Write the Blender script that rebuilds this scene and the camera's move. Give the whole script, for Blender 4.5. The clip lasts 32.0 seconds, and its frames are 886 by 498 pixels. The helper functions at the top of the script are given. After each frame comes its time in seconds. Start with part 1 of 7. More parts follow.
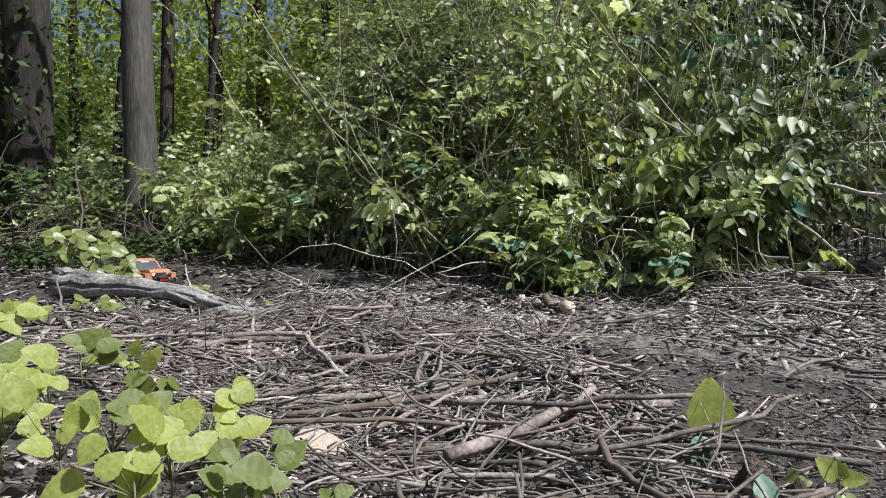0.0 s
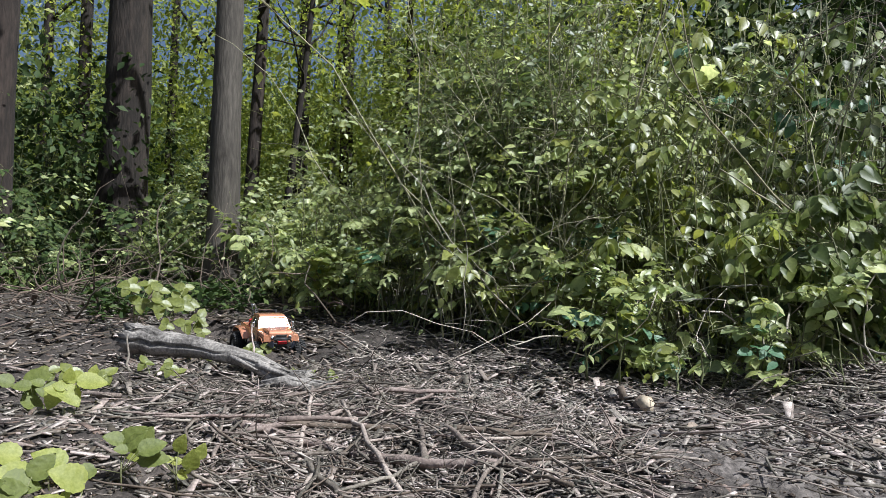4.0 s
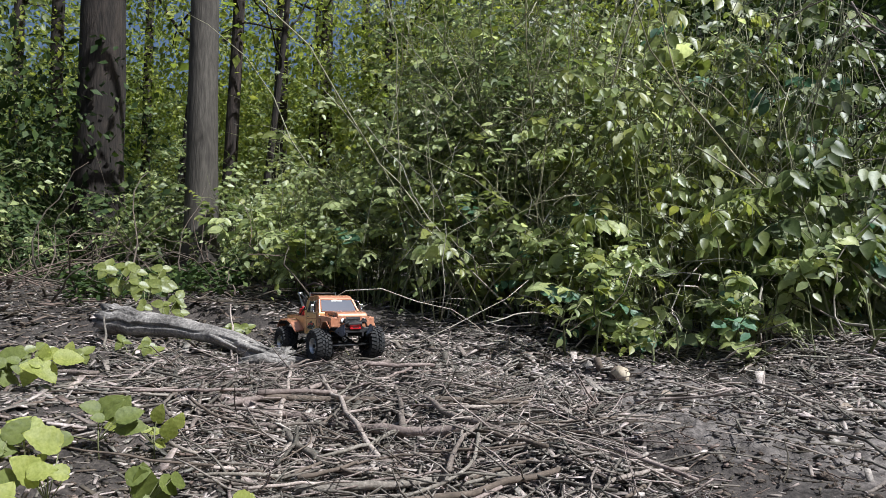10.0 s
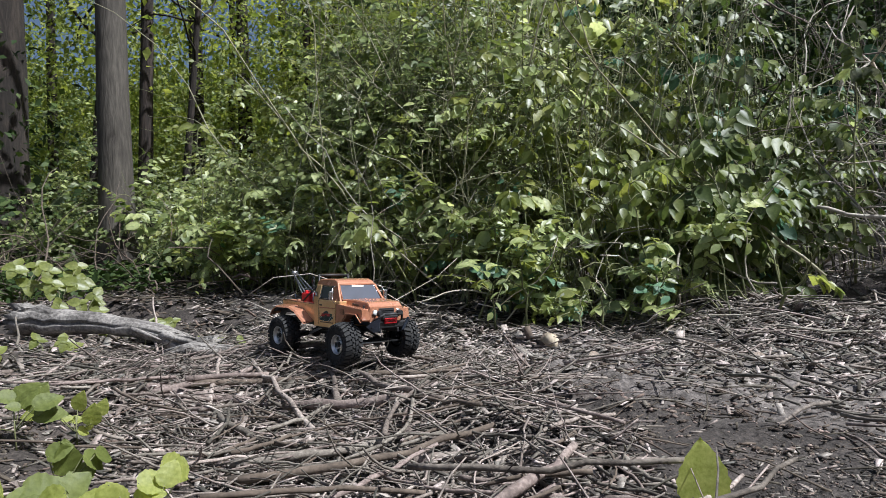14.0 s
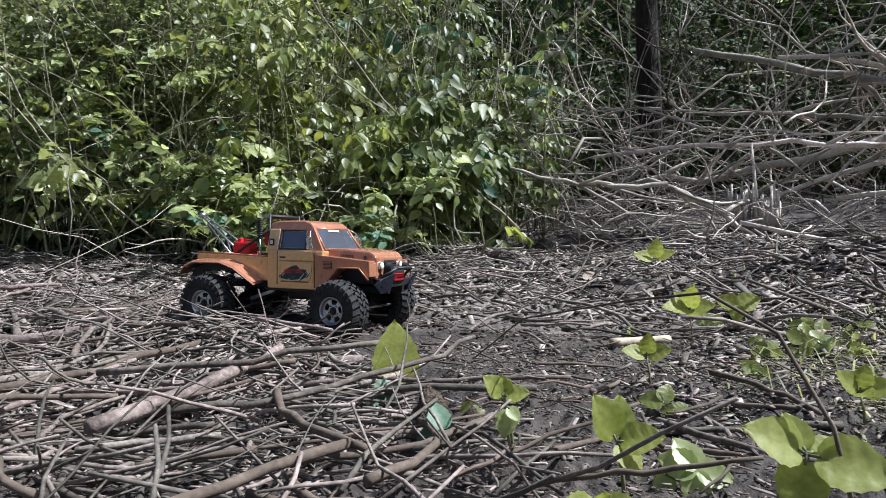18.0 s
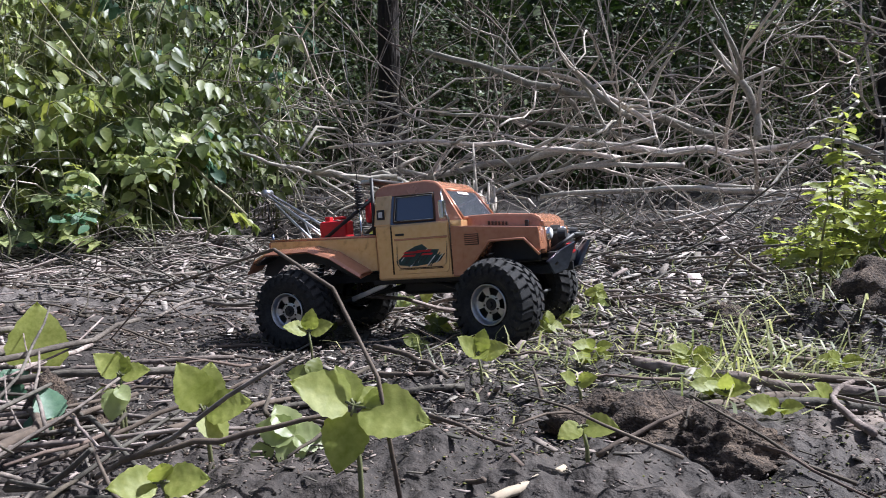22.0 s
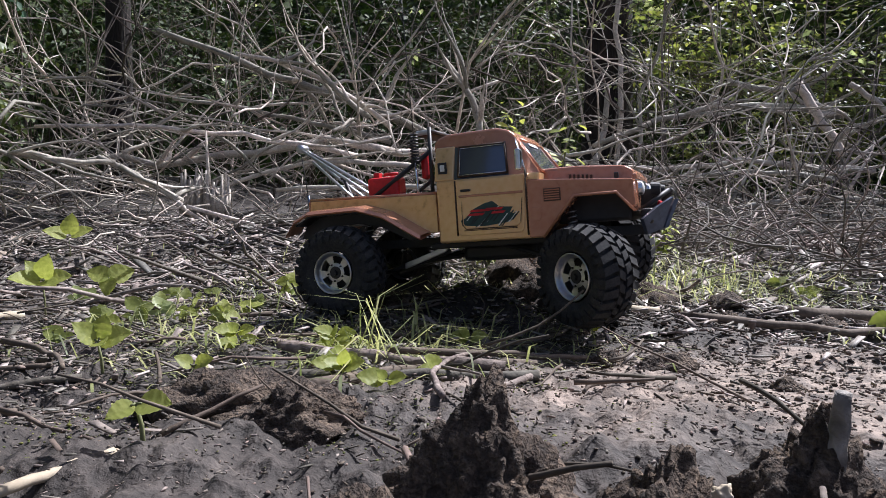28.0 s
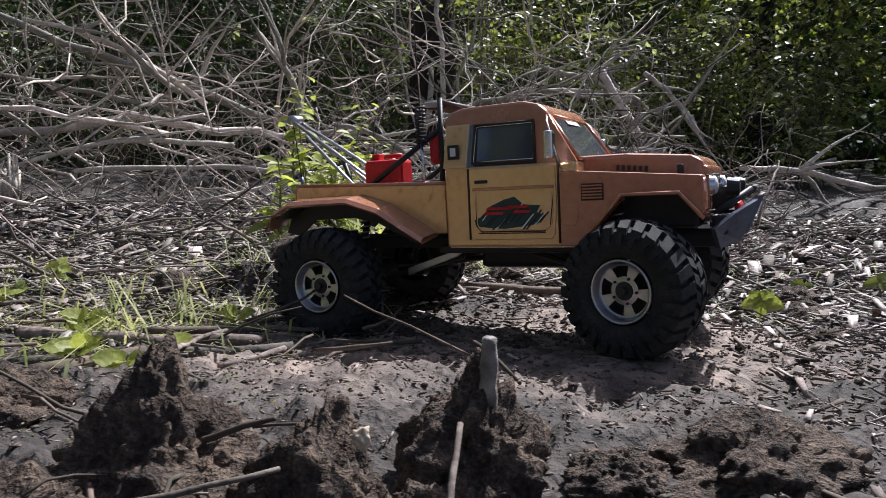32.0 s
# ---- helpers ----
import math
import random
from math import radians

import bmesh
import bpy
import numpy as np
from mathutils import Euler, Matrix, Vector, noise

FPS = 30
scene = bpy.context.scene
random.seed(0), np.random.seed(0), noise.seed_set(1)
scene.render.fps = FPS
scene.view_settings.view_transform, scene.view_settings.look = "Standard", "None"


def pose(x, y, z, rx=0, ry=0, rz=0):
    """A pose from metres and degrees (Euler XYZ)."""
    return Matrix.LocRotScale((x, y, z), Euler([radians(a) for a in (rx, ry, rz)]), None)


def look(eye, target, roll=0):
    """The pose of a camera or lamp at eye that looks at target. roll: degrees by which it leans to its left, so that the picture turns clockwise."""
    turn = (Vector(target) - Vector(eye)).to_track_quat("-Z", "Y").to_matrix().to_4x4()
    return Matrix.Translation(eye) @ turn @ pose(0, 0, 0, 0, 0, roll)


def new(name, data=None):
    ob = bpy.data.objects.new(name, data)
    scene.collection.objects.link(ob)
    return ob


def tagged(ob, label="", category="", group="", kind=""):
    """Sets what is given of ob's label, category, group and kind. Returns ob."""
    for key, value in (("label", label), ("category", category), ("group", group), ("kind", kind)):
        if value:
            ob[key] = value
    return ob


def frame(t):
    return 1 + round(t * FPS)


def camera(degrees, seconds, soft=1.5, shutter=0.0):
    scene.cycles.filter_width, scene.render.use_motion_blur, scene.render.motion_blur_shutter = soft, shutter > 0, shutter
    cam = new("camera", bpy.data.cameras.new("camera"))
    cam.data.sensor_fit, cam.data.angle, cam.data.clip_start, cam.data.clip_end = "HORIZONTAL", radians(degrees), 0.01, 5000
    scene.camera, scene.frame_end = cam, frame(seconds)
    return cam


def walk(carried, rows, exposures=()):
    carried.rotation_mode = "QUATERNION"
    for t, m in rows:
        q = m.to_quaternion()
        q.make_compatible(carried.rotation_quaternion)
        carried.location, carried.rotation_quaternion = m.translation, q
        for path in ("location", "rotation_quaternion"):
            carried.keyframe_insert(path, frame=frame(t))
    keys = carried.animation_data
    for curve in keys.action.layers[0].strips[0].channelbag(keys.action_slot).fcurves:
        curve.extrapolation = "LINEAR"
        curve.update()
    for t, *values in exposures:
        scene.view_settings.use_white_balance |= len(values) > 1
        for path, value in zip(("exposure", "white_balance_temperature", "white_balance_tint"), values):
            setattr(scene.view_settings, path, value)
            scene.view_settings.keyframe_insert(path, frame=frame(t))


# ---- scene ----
import colorsys
import itertools

cam = camera(64.67, 32.0, soft=0.8, shutter=0.3)

# Path rows: seconds, eye, (turn to the left from +y, tilt up, roll) in degrees.
PATH = [
    (0, (-0.0442, -0.0612, 0.2432), (52.735, 0.260, -1.496)),
    (0.5, (-0.0502, -0.0503, 0.2548), (54.075, 0.692, -1.009)),
    (1, (-0.0618, -0.0378, 0.2757), (55.346, 1.100, -0.391)),
    (1.5, (-0.0776, -0.0276, 0.2963), (56.488, 1.346, 0.015)),
    (2, (-0.0946, -0.0132, 0.3234), (57.450, 1.786, 0.318)),
    (2.5, (-0.1073, 0.0062, 0.3615), (58.175, 2.354, 0.747)),
    (3, (-0.1147, 0.0177, 0.3813), (58.660, 2.915, 0.967)),
    (3.5, (-0.1234, 0.0201, 0.3819), (58.970, 3.347, 1.134)),
    (5.5, (-0.1169, 0.0298, 0.3699), (58.706, 3.287, 1.389)),
    (6, (-0.1134, 0.0302, 0.3670), (58.458, 3.287, 1.463)),
    (6.5, (-0.1115, 0.0312, 0.3641), (58.260, 3.213, 1.413)),
    (7, (-0.1118, 0.0327, 0.3600), (58.168, 3.107, 1.320)),
    (7.5, (-0.1127, 0.0275, 0.3547), (58.133, 2.840, 1.133)),
    (8, (-0.1148, 0.0268, 0.3537), (58.105, 2.702, 0.996)),
    (8.5, (-0.1124, 0.0269, 0.3469), (58.077, 2.562, 0.828)),
    (9, (-0.1125, 0.0304, 0.3488), (57.887, 2.524, 0.728)),
    (9.5, (-0.1073, 0.0301, 0.3424), (57.670, 2.415, 0.637)),
    (10, (-0.1088, 0.0281, 0.3398), (57.410, 2.374, 0.606)),
    (10.5, (-0.1067, 0.0282, 0.3367), (57.224, 2.150, 0.446)),
    (11, (-0.1065, 0.0298, 0.3321), (57.046, 1.994, 0.308)),
    (11.5, (-0.1113, 0.0265, 0.3288), (56.795, 1.875, 0.048)),
    (12, (-0.1116, 0.0256, 0.3206), (56.391, 1.740, -0.296)),
    (12.5, (-0.1099, 0.0281, 0.3122), (55.795, 1.752, -0.707)),
    (13, (-0.1016, 0.0321, 0.3005), (54.822, 1.903, -1.230)),
    (13.5, (-0.1016, 0.0314, 0.2979), (53.507, 1.901, -1.913)),
    (15.5, (-0.1020, 0.0234, 0.2096), (44.228, 1.078, -2.058)),
    (16, (-0.0991, 0.0264, 0.1950), (41.585, 0.837, -2.012)),
    (16.5, (-0.0899, 0.0244, 0.1900), (38.499, 0.099, -1.558)),
    (17, (-0.0844, 0.0262, 0.1897), (35.709, -0.174, -1.542)),
    (17.5, (-0.0744, 0.0309, 0.1790), (32.690, -0.568, -1.486)),
    (18, (-0.0687, 0.0355, 0.1725), (29.924, -0.962, -1.401)),
    (18.5, (-0.0624, 0.0456, 0.1680), (27.347, -1.247, -1.350)),
    (19, (-0.0573, 0.0568, 0.1668), (24.802, -1.379, -1.301)),
    (19.5, (-0.0403, 0.0641, 0.1567), (22.477, -1.441, -1.212)),
    (20, (-0.0269, 0.0738, 0.1477), (19.938, -1.478, -0.982)),
    (20.5, (-0.0137, 0.0805, 0.1481), (17.217, -1.640, -0.484)),
    (21, (-0.0056, 0.0825, 0.1453), (14.731, -1.775, -0.270)),
    (21.5, (0.0069, 0.0846, 0.1477), (12.369, -1.770, -0.201)),
    (22, (0.0199, 0.0871, 0.1500), (9.894, -1.800, -0.130)),
    (22.5, (0.0338, 0.0856, 0.1488), (7.138, -1.805, -0.227)),
    (23, (0.0589, 0.0909, 0.1519), (3.946, -1.693, -0.209)),
    (23.5, (0.0773, 0.0907, 0.1534), (0.885, -1.681, -0.144)),
    (24, (0.0972, 0.0921, 0.1563), (-1.984, -1.690, 0.100)),
    (24.5, (0.1066, 0.0929, 0.1461), (-4.167, -1.586, 0.355)),
    (25, (0.1138, 0.1000, 0.1439), (-5.784, -1.414, 0.667)),
    (25.5, (0.1197, 0.1048, 0.1430), (-6.735, -1.315, 0.910)),
    (27.5, (0.1273, 0.0946, 0.1392), (-8.810, -1.416, 1.157)),
    (28, (0.1319, 0.0902, 0.1354), (-9.672, -1.787, 1.067)),
    (28.5, (0.1351, 0.0878, 0.1325), (-10.691, -2.138, 0.923)),
    (29, (0.1441, 0.0842, 0.1306), (-11.930, -2.400, 0.875)),
    (29.5, (0.1504, 0.0808, 0.1304), (-13.204, -2.682, 0.581)),
    (30, (0.1552, 0.0796, 0.1296), (-14.559, -2.859, 0.361)),
    (30.5, (0.1607, 0.0786, 0.1294), (-16.014, -2.912, 0.328)),
    (31, (0.1704, 0.0746, 0.1273), (-17.779, -2.971, 0.384)),
    (31.5, (0.1875, 0.0653, 0.1279), (-20.055, -3.065, 0.324)),
    (32, (0.2043, 0.0605, 0.1277), (-22.757, -3.118, 0.199)),
]


def eye_pose(eye, yaw, pitch, roll):
    y, p = radians(yaw), radians(pitch)
    ahead = Vector((-math.sin(y) * math.cos(p), math.cos(y) * math.cos(p), math.sin(p)))
    return look(eye, Vector(eye) + ahead, roll)


walk(cam, [(t, eye_pose(e, *a)) for t, e, a in PATH], exposures=[(0, 0.6, 5750, 9), (13, 0.48, 5750, 10), (19, 0.76, 5600, 12), (25, 0.84, 5600, 16), (29, 0.72, 5800, 16), (32, 0.62, 5850, 16)])

# ---- light: sun behind the brushwood, high, to the right of +y ----
SUN_AZ, SUN_EL = 62.0, 54.0        # degrees to the right of +y, height
world = bpy.data.worlds.new("world")
scene.world = world
world.use_nodes = True
wn = world.node_tree
wn.nodes.clear()
sky = wn.nodes.new("ShaderNodeTexSky")
sky.sky_type, sky.sun_disc = "NISHITA", False
sky.sun_elevation, sky.sun_rotation = radians(SUN_EL), radians(SUN_AZ)
sky.air_density, sky.dust_density = 1.0, 5.0
bg = wn.nodes.new("ShaderNodeBackground")
bg.inputs["Strength"].default_value = 0.06
wo = wn.nodes.new("ShaderNodeOutputWorld")
wn.links.new(sky.outputs[0], bg.inputs[0])
wn.links.new(bg.outputs[0], wo.inputs[0])
sun = new("sun", bpy.data.lights.new("sun", "SUN"))
sun.data.energy, sun.data.angle, sun.data.color = 5.0, radians(0.6), (1.0, 0.965, 0.89)
sd = Vector((math.sin(radians(SUN_AZ)) * math.cos(radians(SUN_EL)), math.cos(radians(SUN_AZ)) * math.cos(radians(SUN_EL)), math.sin(radians(SUN_EL))))
sun.matrix_world = look(sd * 30, (0, 0, 0))

# ---- the truck's way: seconds, place of the rear axle on the ground, heading, nose up, lean ----
TRUCK = [
    (0, -3.882, 0.782, 0.026, 17.4, 1.2, 0.1),
    (1, -3.849, 0.865, 0.030, 16.6, 1.5, -0.2),
    (2, -3.783, 0.966, 0.032, 9.7, 1.0, 0.5),
    (2.5, -3.776, 1.009, 0.040, 7.9, -1.4, -0.1),
    (3, -3.764, 1.035, 0.042, 5.7, -3.0, 0.1),
    (3.5, -3.743, 1.065, 0.044, 2.2, -4.9, 0.4),
    (5.5, -3.160, 1.030, 0.035, -2.6, 0.5, 0.6),
    (6, -3.094, 1.052, 0.036, -3.1, 0.5, 0.2),
    (6.5, -3.036, 1.051, 0.034, -2.6, 0.4, 0.2),
    (7, -2.981, 1.046, 0.037, -1.4, 0.4, 0.1),
    (7.5, -2.924, 1.045, 0.040, -0.6, 0.6, -0.0),
    (8, -2.871, 1.044, 0.042, -0.1, 2.0, 0.2),
    (8.5, -2.820, 1.036, 0.042, -0.0, 3.6, 0.7),
    (9, -2.759, 1.063, 0.048, -1.4, 5.6, -0.4),
    (9.5, -2.699, 1.071, 0.039, -1.0, 3.5, -0.9),
    (10, -2.648, 1.055, 0.041, 0.5, 2.5, -0.2),
    (10.5, -2.596, 1.054, 0.046, 2.4, 0.5, -0.3),
    (11, -2.547, 1.061, 0.058, 1.7, -1.4, -2.2),
    (11.5, -2.491, 1.066, 0.065, 2.1, -2.1, -4.4),
    (12, -2.417, 1.070, 0.052, 0.8, 0.7, -2.4),
    (12.5, -2.335, 1.077, 0.045, -0.1, 1.9, -1.6),
    (13, -2.254, 1.071, 0.047, 0.5, 1.3, -1.1),
    (13.5, -2.169, 1.060, 0.061, 2.8, -2.6, -1.6),
    (15.5, -1.772, 1.081, 0.021, 5.3, -0.3, 0.4),
    (16, -1.657, 1.102, 0.016, 5.3, -0.3, 0.1),
    (16.5, -1.535, 1.113, 0.005, 8.6, -0.8, -0.6),
    (17, -1.432, 1.135, 0.013, 7.5, -2.7, -1.9),
    (17.5, -1.337, 1.144, 0.006, 7.7, -2.4, -0.7),
    (18, -1.230, 1.150, -0.004, 6.2, -2.0, -1.1),
    (18.5, -1.129, 1.157, -0.014, 3.1, 0.5, -0.7),
    (19, -1.017, 1.187, -0.013, -1.5, 0.8, -1.3),
    (19.5, -0.924, 1.177, -0.015, 0.9, 0.2, -0.3),
    (20, -0.803, 1.191, -0.010, -1.4, -2.1, -0.2),
    (20.5, -0.692, 1.195, -0.013, -4.4, -1.9, 0.2),
    (21, -0.581, 1.186, -0.017, -9.2, 0.1, 1.6),
    (21.5, -0.468, 1.168, -0.019, -10.0, 2.7, 0.3),
    (22, -0.342, 1.155, -0.021, -13.4, 4.2, 0.6),
    (22.5, -0.238, 1.175, -0.005, -14.5, 4.2, -1.5),
    (23, -0.120, 1.172, 0.006, -14.2, 1.8, -1.8),
    (23.5, -0.039, 1.168, 0.016, -15.4, 2.9, -1.7),
    (24, -0.012, 1.165, 0.021, -17.9, 5.5, -1.3),
    (24.5, 0.016, 1.157, 0.019, -20.2, 8.0, -0.7),
    (25, 0.033, 1.172, 0.021, -20.7, 9.1, -1.0),
    (25.5, 0.061, 1.153, 0.015, -19.9, 12.3, -1.0),
    (27.5, 0.175, 1.079, 0.013, -32.3, 11.5, 2.0),
    (28, 0.212, 1.083, 0.020, -31.7, 4.7, 1.3),
    (28.5, 0.239, 1.074, 0.026, -33.7, 2.0, 1.4),
    (29, 0.262, 1.045, 0.031, -37.0, -0.7, 1.4),
    (29.5, 0.284, 1.016, 0.037, -38.5, -2.9, 1.3),
    (30, 0.324, 0.989, 0.039, -43.6, -4.6, 2.0),
    (30.5, 0.354, 0.950, 0.039, -46.1, -5.4, 2.5),
    (31, 0.393, 0.911, 0.034, -49.9, -3.1, 2.9),
    (31.5, 0.429, 0.878, 0.022, -50.9, -0.2, 3.4),
    (32, 0.456, 0.844, 0.005, -49.8, 1.8, 2.8),
]


# ---- materials ----
def mat(name, stops, scale=8.0, rough=0.8, metal=0.0, bump=0.3, detail=8.0, stretch=(1, 1, 1), fine=60.0,
        spread=0.0, island=0.0, coat=0.0, translucent=0.0, dist=0.02, rough2=None, spec=0.5):
    """A node material: colour ramp over two scales of noise, bump, and variation by piece."""
    m = bpy.data.materials.new(name)
    m.use_nodes = True
    nt = m.node_tree
    n, l = nt.nodes, nt.links
    bsdf = n["Principled BSDF"]
    tc = n.new("ShaderNodeTexCoord")
    mp = n.new("ShaderNodeMapping")
    mp.inputs["Scale"].default_value = stretch
    l.new(tc.outputs["Object"], mp.inputs["Vector"])
    n1 = n.new("ShaderNodeTexNoise")
    n1.inputs["Scale"].default_value, n1.inputs["Detail"].default_value = scale, detail
    n1.inputs["Roughness"].default_value = 0.65
    l.new(mp.outputs[0], n1.inputs["Vector"])
    n2 = n.new("ShaderNodeTexNoise")
    n2.inputs["Scale"].default_value, n2.inputs["Detail"].default_value = fine, 5.0
    l.new(mp.outputs[0], n2.inputs["Vector"])
    mixf = n.new("ShaderNodeMath")
    mixf.operation = "MULTIPLY_ADD"
    mixf.inputs[1].default_value = 0.45
    l.new(n2.outputs["Fac"], mixf.inputs[0])
    half = n.new("ShaderNodeMath")
    half.operation = "MULTIPLY"
    half.inputs[1].default_value = 0.6
    l.new(n1.outputs["Fac"], half.inputs[0])
    l.new(half.outputs[0], mixf.inputs[2])
    ramp = n.new("ShaderNodeValToRGB")
    cr = ramp.color_ramp
    while len(cr.elements) < len(stops):
        cr.elements.new(0.5)
    for e, (p, c) in zip(cr.elements, stops):
        e.position, e.color = p, (*c, 1)
    l.new(mixf.outputs[0], ramp.inputs["Fac"])
    colour = ramp.outputs["Color"]
    if spread or island:
        hsv = n.new("ShaderNodeHueSaturation")
        src = n.new("ShaderNodeNewGeometry").outputs["Random Per Island"] if island else n.new("ShaderNodeObjectInfo").outputs["Random"]
        amount = island or spread
        mr = n.new("ShaderNodeMapRange")
        mr.inputs["To Min"].default_value, mr.inputs["To Max"].default_value = 1 - amount, 1 + amount
        l.new(src, mr.inputs["Value"])
        l.new(mr.outputs[0], hsv.inputs["Value"])
        mh = n.new("ShaderNodeMapRange")
        mh.inputs["To Min"].default_value, mh.inputs["To Max"].default_value = 0.5 + 0.05 * amount, 0.5 - 0.05 * amount
        l.new(src, mh.inputs["Value"])
        l.new(mh.outputs[0], hsv.inputs["Hue"])
        l.new(colour, hsv.inputs["Color"])
        colour = hsv.outputs["Color"]
    l.new(colour, bsdf.inputs["Base Color"])
    bsdf.inputs["Metallic"].default_value = metal
    bsdf.inputs["Coat Weight"].default_value = coat
    bsdf.inputs["Coat Roughness"].default_value = 0.12
    bsdf.inputs["Specular IOR Level"].default_value = spec
    rr = n.new("ShaderNodeMapRange")
    rr.inputs["To Min"].default_value = rough
    rr.inputs["To Max"].default_value = rough if rough2 is None else rough2
    l.new(n1.outputs["Fac"], rr.inputs["Value"])
    l.new(rr.outputs[0], bsdf.inputs["Roughness"])
    if bump:
        b = n.new("ShaderNodeBump")
        b.inputs["Strength"].default_value, b.inputs["Distance"].default_value = bump, dist
        l.new(mixf.outputs[0], b.inputs["Height"])
        l.new(b.outputs[0], bsdf.inputs["Normal"])
    if translucent:
        tr = n.new("ShaderNodeBsdfTranslucent")
        bright = n.new("ShaderNodeHueSaturation")
        bright.inputs["Value"].default_value, bright.inputs["Saturation"].default_value = 1.5, 1.1
        l.new(colour, bright.inputs["Color"])
        l.new(bright.outputs[0], tr.inputs["Color"])
        mx = n.new("ShaderNodeMixShader")
        mx.inputs[0].default_value = translucent
        l.new(bsdf.outputs[0], mx.inputs[1])
        l.new(tr.outputs[0], mx.inputs[2])
        l.new(mx.outputs[0], n["Material Output"].inputs["Surface"])
    return m


# The ramp follows the bump height, so crevice shade is coloured into the hollows.
SOIL = mat("soil", [(0.3, (0.009, 0.007, 0.006)), (0.48, (0.028, 0.022, 0.0185)), (0.6, (0.062, 0.05, 0.043)), (0.75, (0.15, 0.122, 0.105))],
           scale=6, fine=110, rough=0.95, rough2=0.65, bump=1.0, dist=0.012, detail=12)


def add_mud(m, cx, cy, rx, ry, low=(0.075, 0.057, 0.047, 1), high=(0.27, 0.21, 0.17, 1)):
    """A trodden, lighter, damp patch of mud with a ragged edge in the soil."""
    n, l = m.node_tree.nodes, m.node_tree.links
    bsdf = n["Principled BSDF"]
    tc = n.new("ShaderNodeTexCoord")
    mp = n.new("ShaderNodeMapping")
    mp.inputs["Location"].default_value = (-cx / rx, -cy / ry, 0)
    mp.inputs["Scale"].default_value = (1 / rx, 1 / ry, 0)
    l.new(tc.outputs["Object"], mp.inputs["Vector"])
    ln = n.new("ShaderNodeVectorMath")
    ln.operation = "LENGTH"
    l.new(mp.outputs[0], ln.inputs[0])
    nz = n.new("ShaderNodeTexNoise")
    nz.inputs["Scale"].default_value, nz.inputs["Detail"].default_value = 14.0, 8.0
    l.new(tc.outputs["Object"], nz.inputs["Vector"])
    add = n.new("ShaderNodeMath")
    add.operation = "MULTIPLY_ADD"
    add.inputs[1].default_value = 1.1
    l.new(nz.outputs["Fac"], add.inputs[0])
    l.new(ln.outputs["Value"], add.inputs[2])
    mr = n.new("ShaderNodeMapRange")
    mr.inputs["From Min"].default_value, mr.inputs["From Max"].default_value = 1.0, 1.35
    mr.inputs["To Min"].default_value, mr.inputs["To Max"].default_value = 1.0, 0.0
    l.new(add.outputs[0], mr.inputs["Value"])
    ramp = n.new("ShaderNodeValToRGB")
    ramp.color_ramp.elements[0].position, ramp.color_ramp.elements[0].color = 0.36, low
    ramp.color_ramp.elements[1].position, ramp.color_ramp.elements[1].color = 0.62, high
    n3 = n.new("ShaderNodeTexNoise")
    n3.inputs["Scale"].default_value, n3.inputs["Detail"].default_value = 45.0, 10.0
    l.new(tc.outputs["Object"], n3.inputs["Vector"])
    l.new(n3.outputs["Fac"], ramp.inputs["Fac"])
    mx = n.new("ShaderNodeMix")
    mx.data_type = "RGBA"
    l.new(mr.outputs[0], mx.inputs["Factor"])
    old = bsdf.inputs["Base Color"].links[0].from_socket
    l.new(old, mx.inputs["A"])
    l.new(ramp.outputs[0], mx.inputs["B"])
    l.new(mx.outputs["Result"], bsdf.inputs["Base Color"])


add_mud(SOIL, 0.56, 0.62, 0.5, 0.27)
add_mud(SOIL, -1.1, 1.62, 1.15, 0.5, (0.045, 0.037, 0.033, 1), (0.19, 0.165, 0.15, 1))
add_mud(SOIL, 0.3, 2.2, 1.5, 0.7, (0.045, 0.037, 0.031, 1), (0.19, 0.16, 0.138, 1))
CLOD = mat("damp_clod", [(0.34, (0.013, 0.0092, 0.0066)), (0.5, (0.05, 0.035, 0.0255)), (0.68, (0.19, 0.137, 0.097))], scale=55, fine=420, rough=0.92, bump=1.0, dist=0.01)
MUDCRUMB = mat("dry_mud_crumb", [(0.34, (0.06, 0.045, 0.036)), (0.5, (0.13, 0.1, 0.08)), (0.68, (0.28, 0.22, 0.175))], scale=35, fine=220, rough=0.9, bump=0.8, dist=0.004, island=0.5)
BARK = mat("grey_bark", [(0.3, (0.024, 0.02, 0.016)), (0.5, (0.062, 0.053, 0.044)), (0.7, (0.125, 0.11, 0.092))], scale=7, fine=45,
           stretch=(1, 1, 0.18), rough=0.9, bump=1.0, dist=0.02, spread=0.25)
DARKBARK = mat("dark_bark", [(0.3, (0.006, 0.0045, 0.0037)), (0.5, (0.018, 0.0132, 0.0105)), (0.7, (0.052, 0.038, 0.03))], scale=6, fine=40,
               stretch=(1, 1, 0.2), rough=0.95, bump=1.0, dist=0.03, spread=0.2)
DEADWOOD = mat("dead_wood", [(0.3, (0.09, 0.07, 0.056)), (0.5, (0.21, 0.172, 0.14)), (0.7, (0.38, 0.33, 0.28))], scale=14, fine=120, rough=0.85, bump=0.7,
               dist=0.004, island=0.6)
TWIG = mat("brown_twig", [(0.3, (0.04, 0.03, 0.022)), (0.55, (0.11, 0.085, 0.064)), (0.75, (0.22, 0.175, 0.137))], scale=18, fine=120, rough=0.9, bump=0.5,
           dist=0.003, island=0.5)
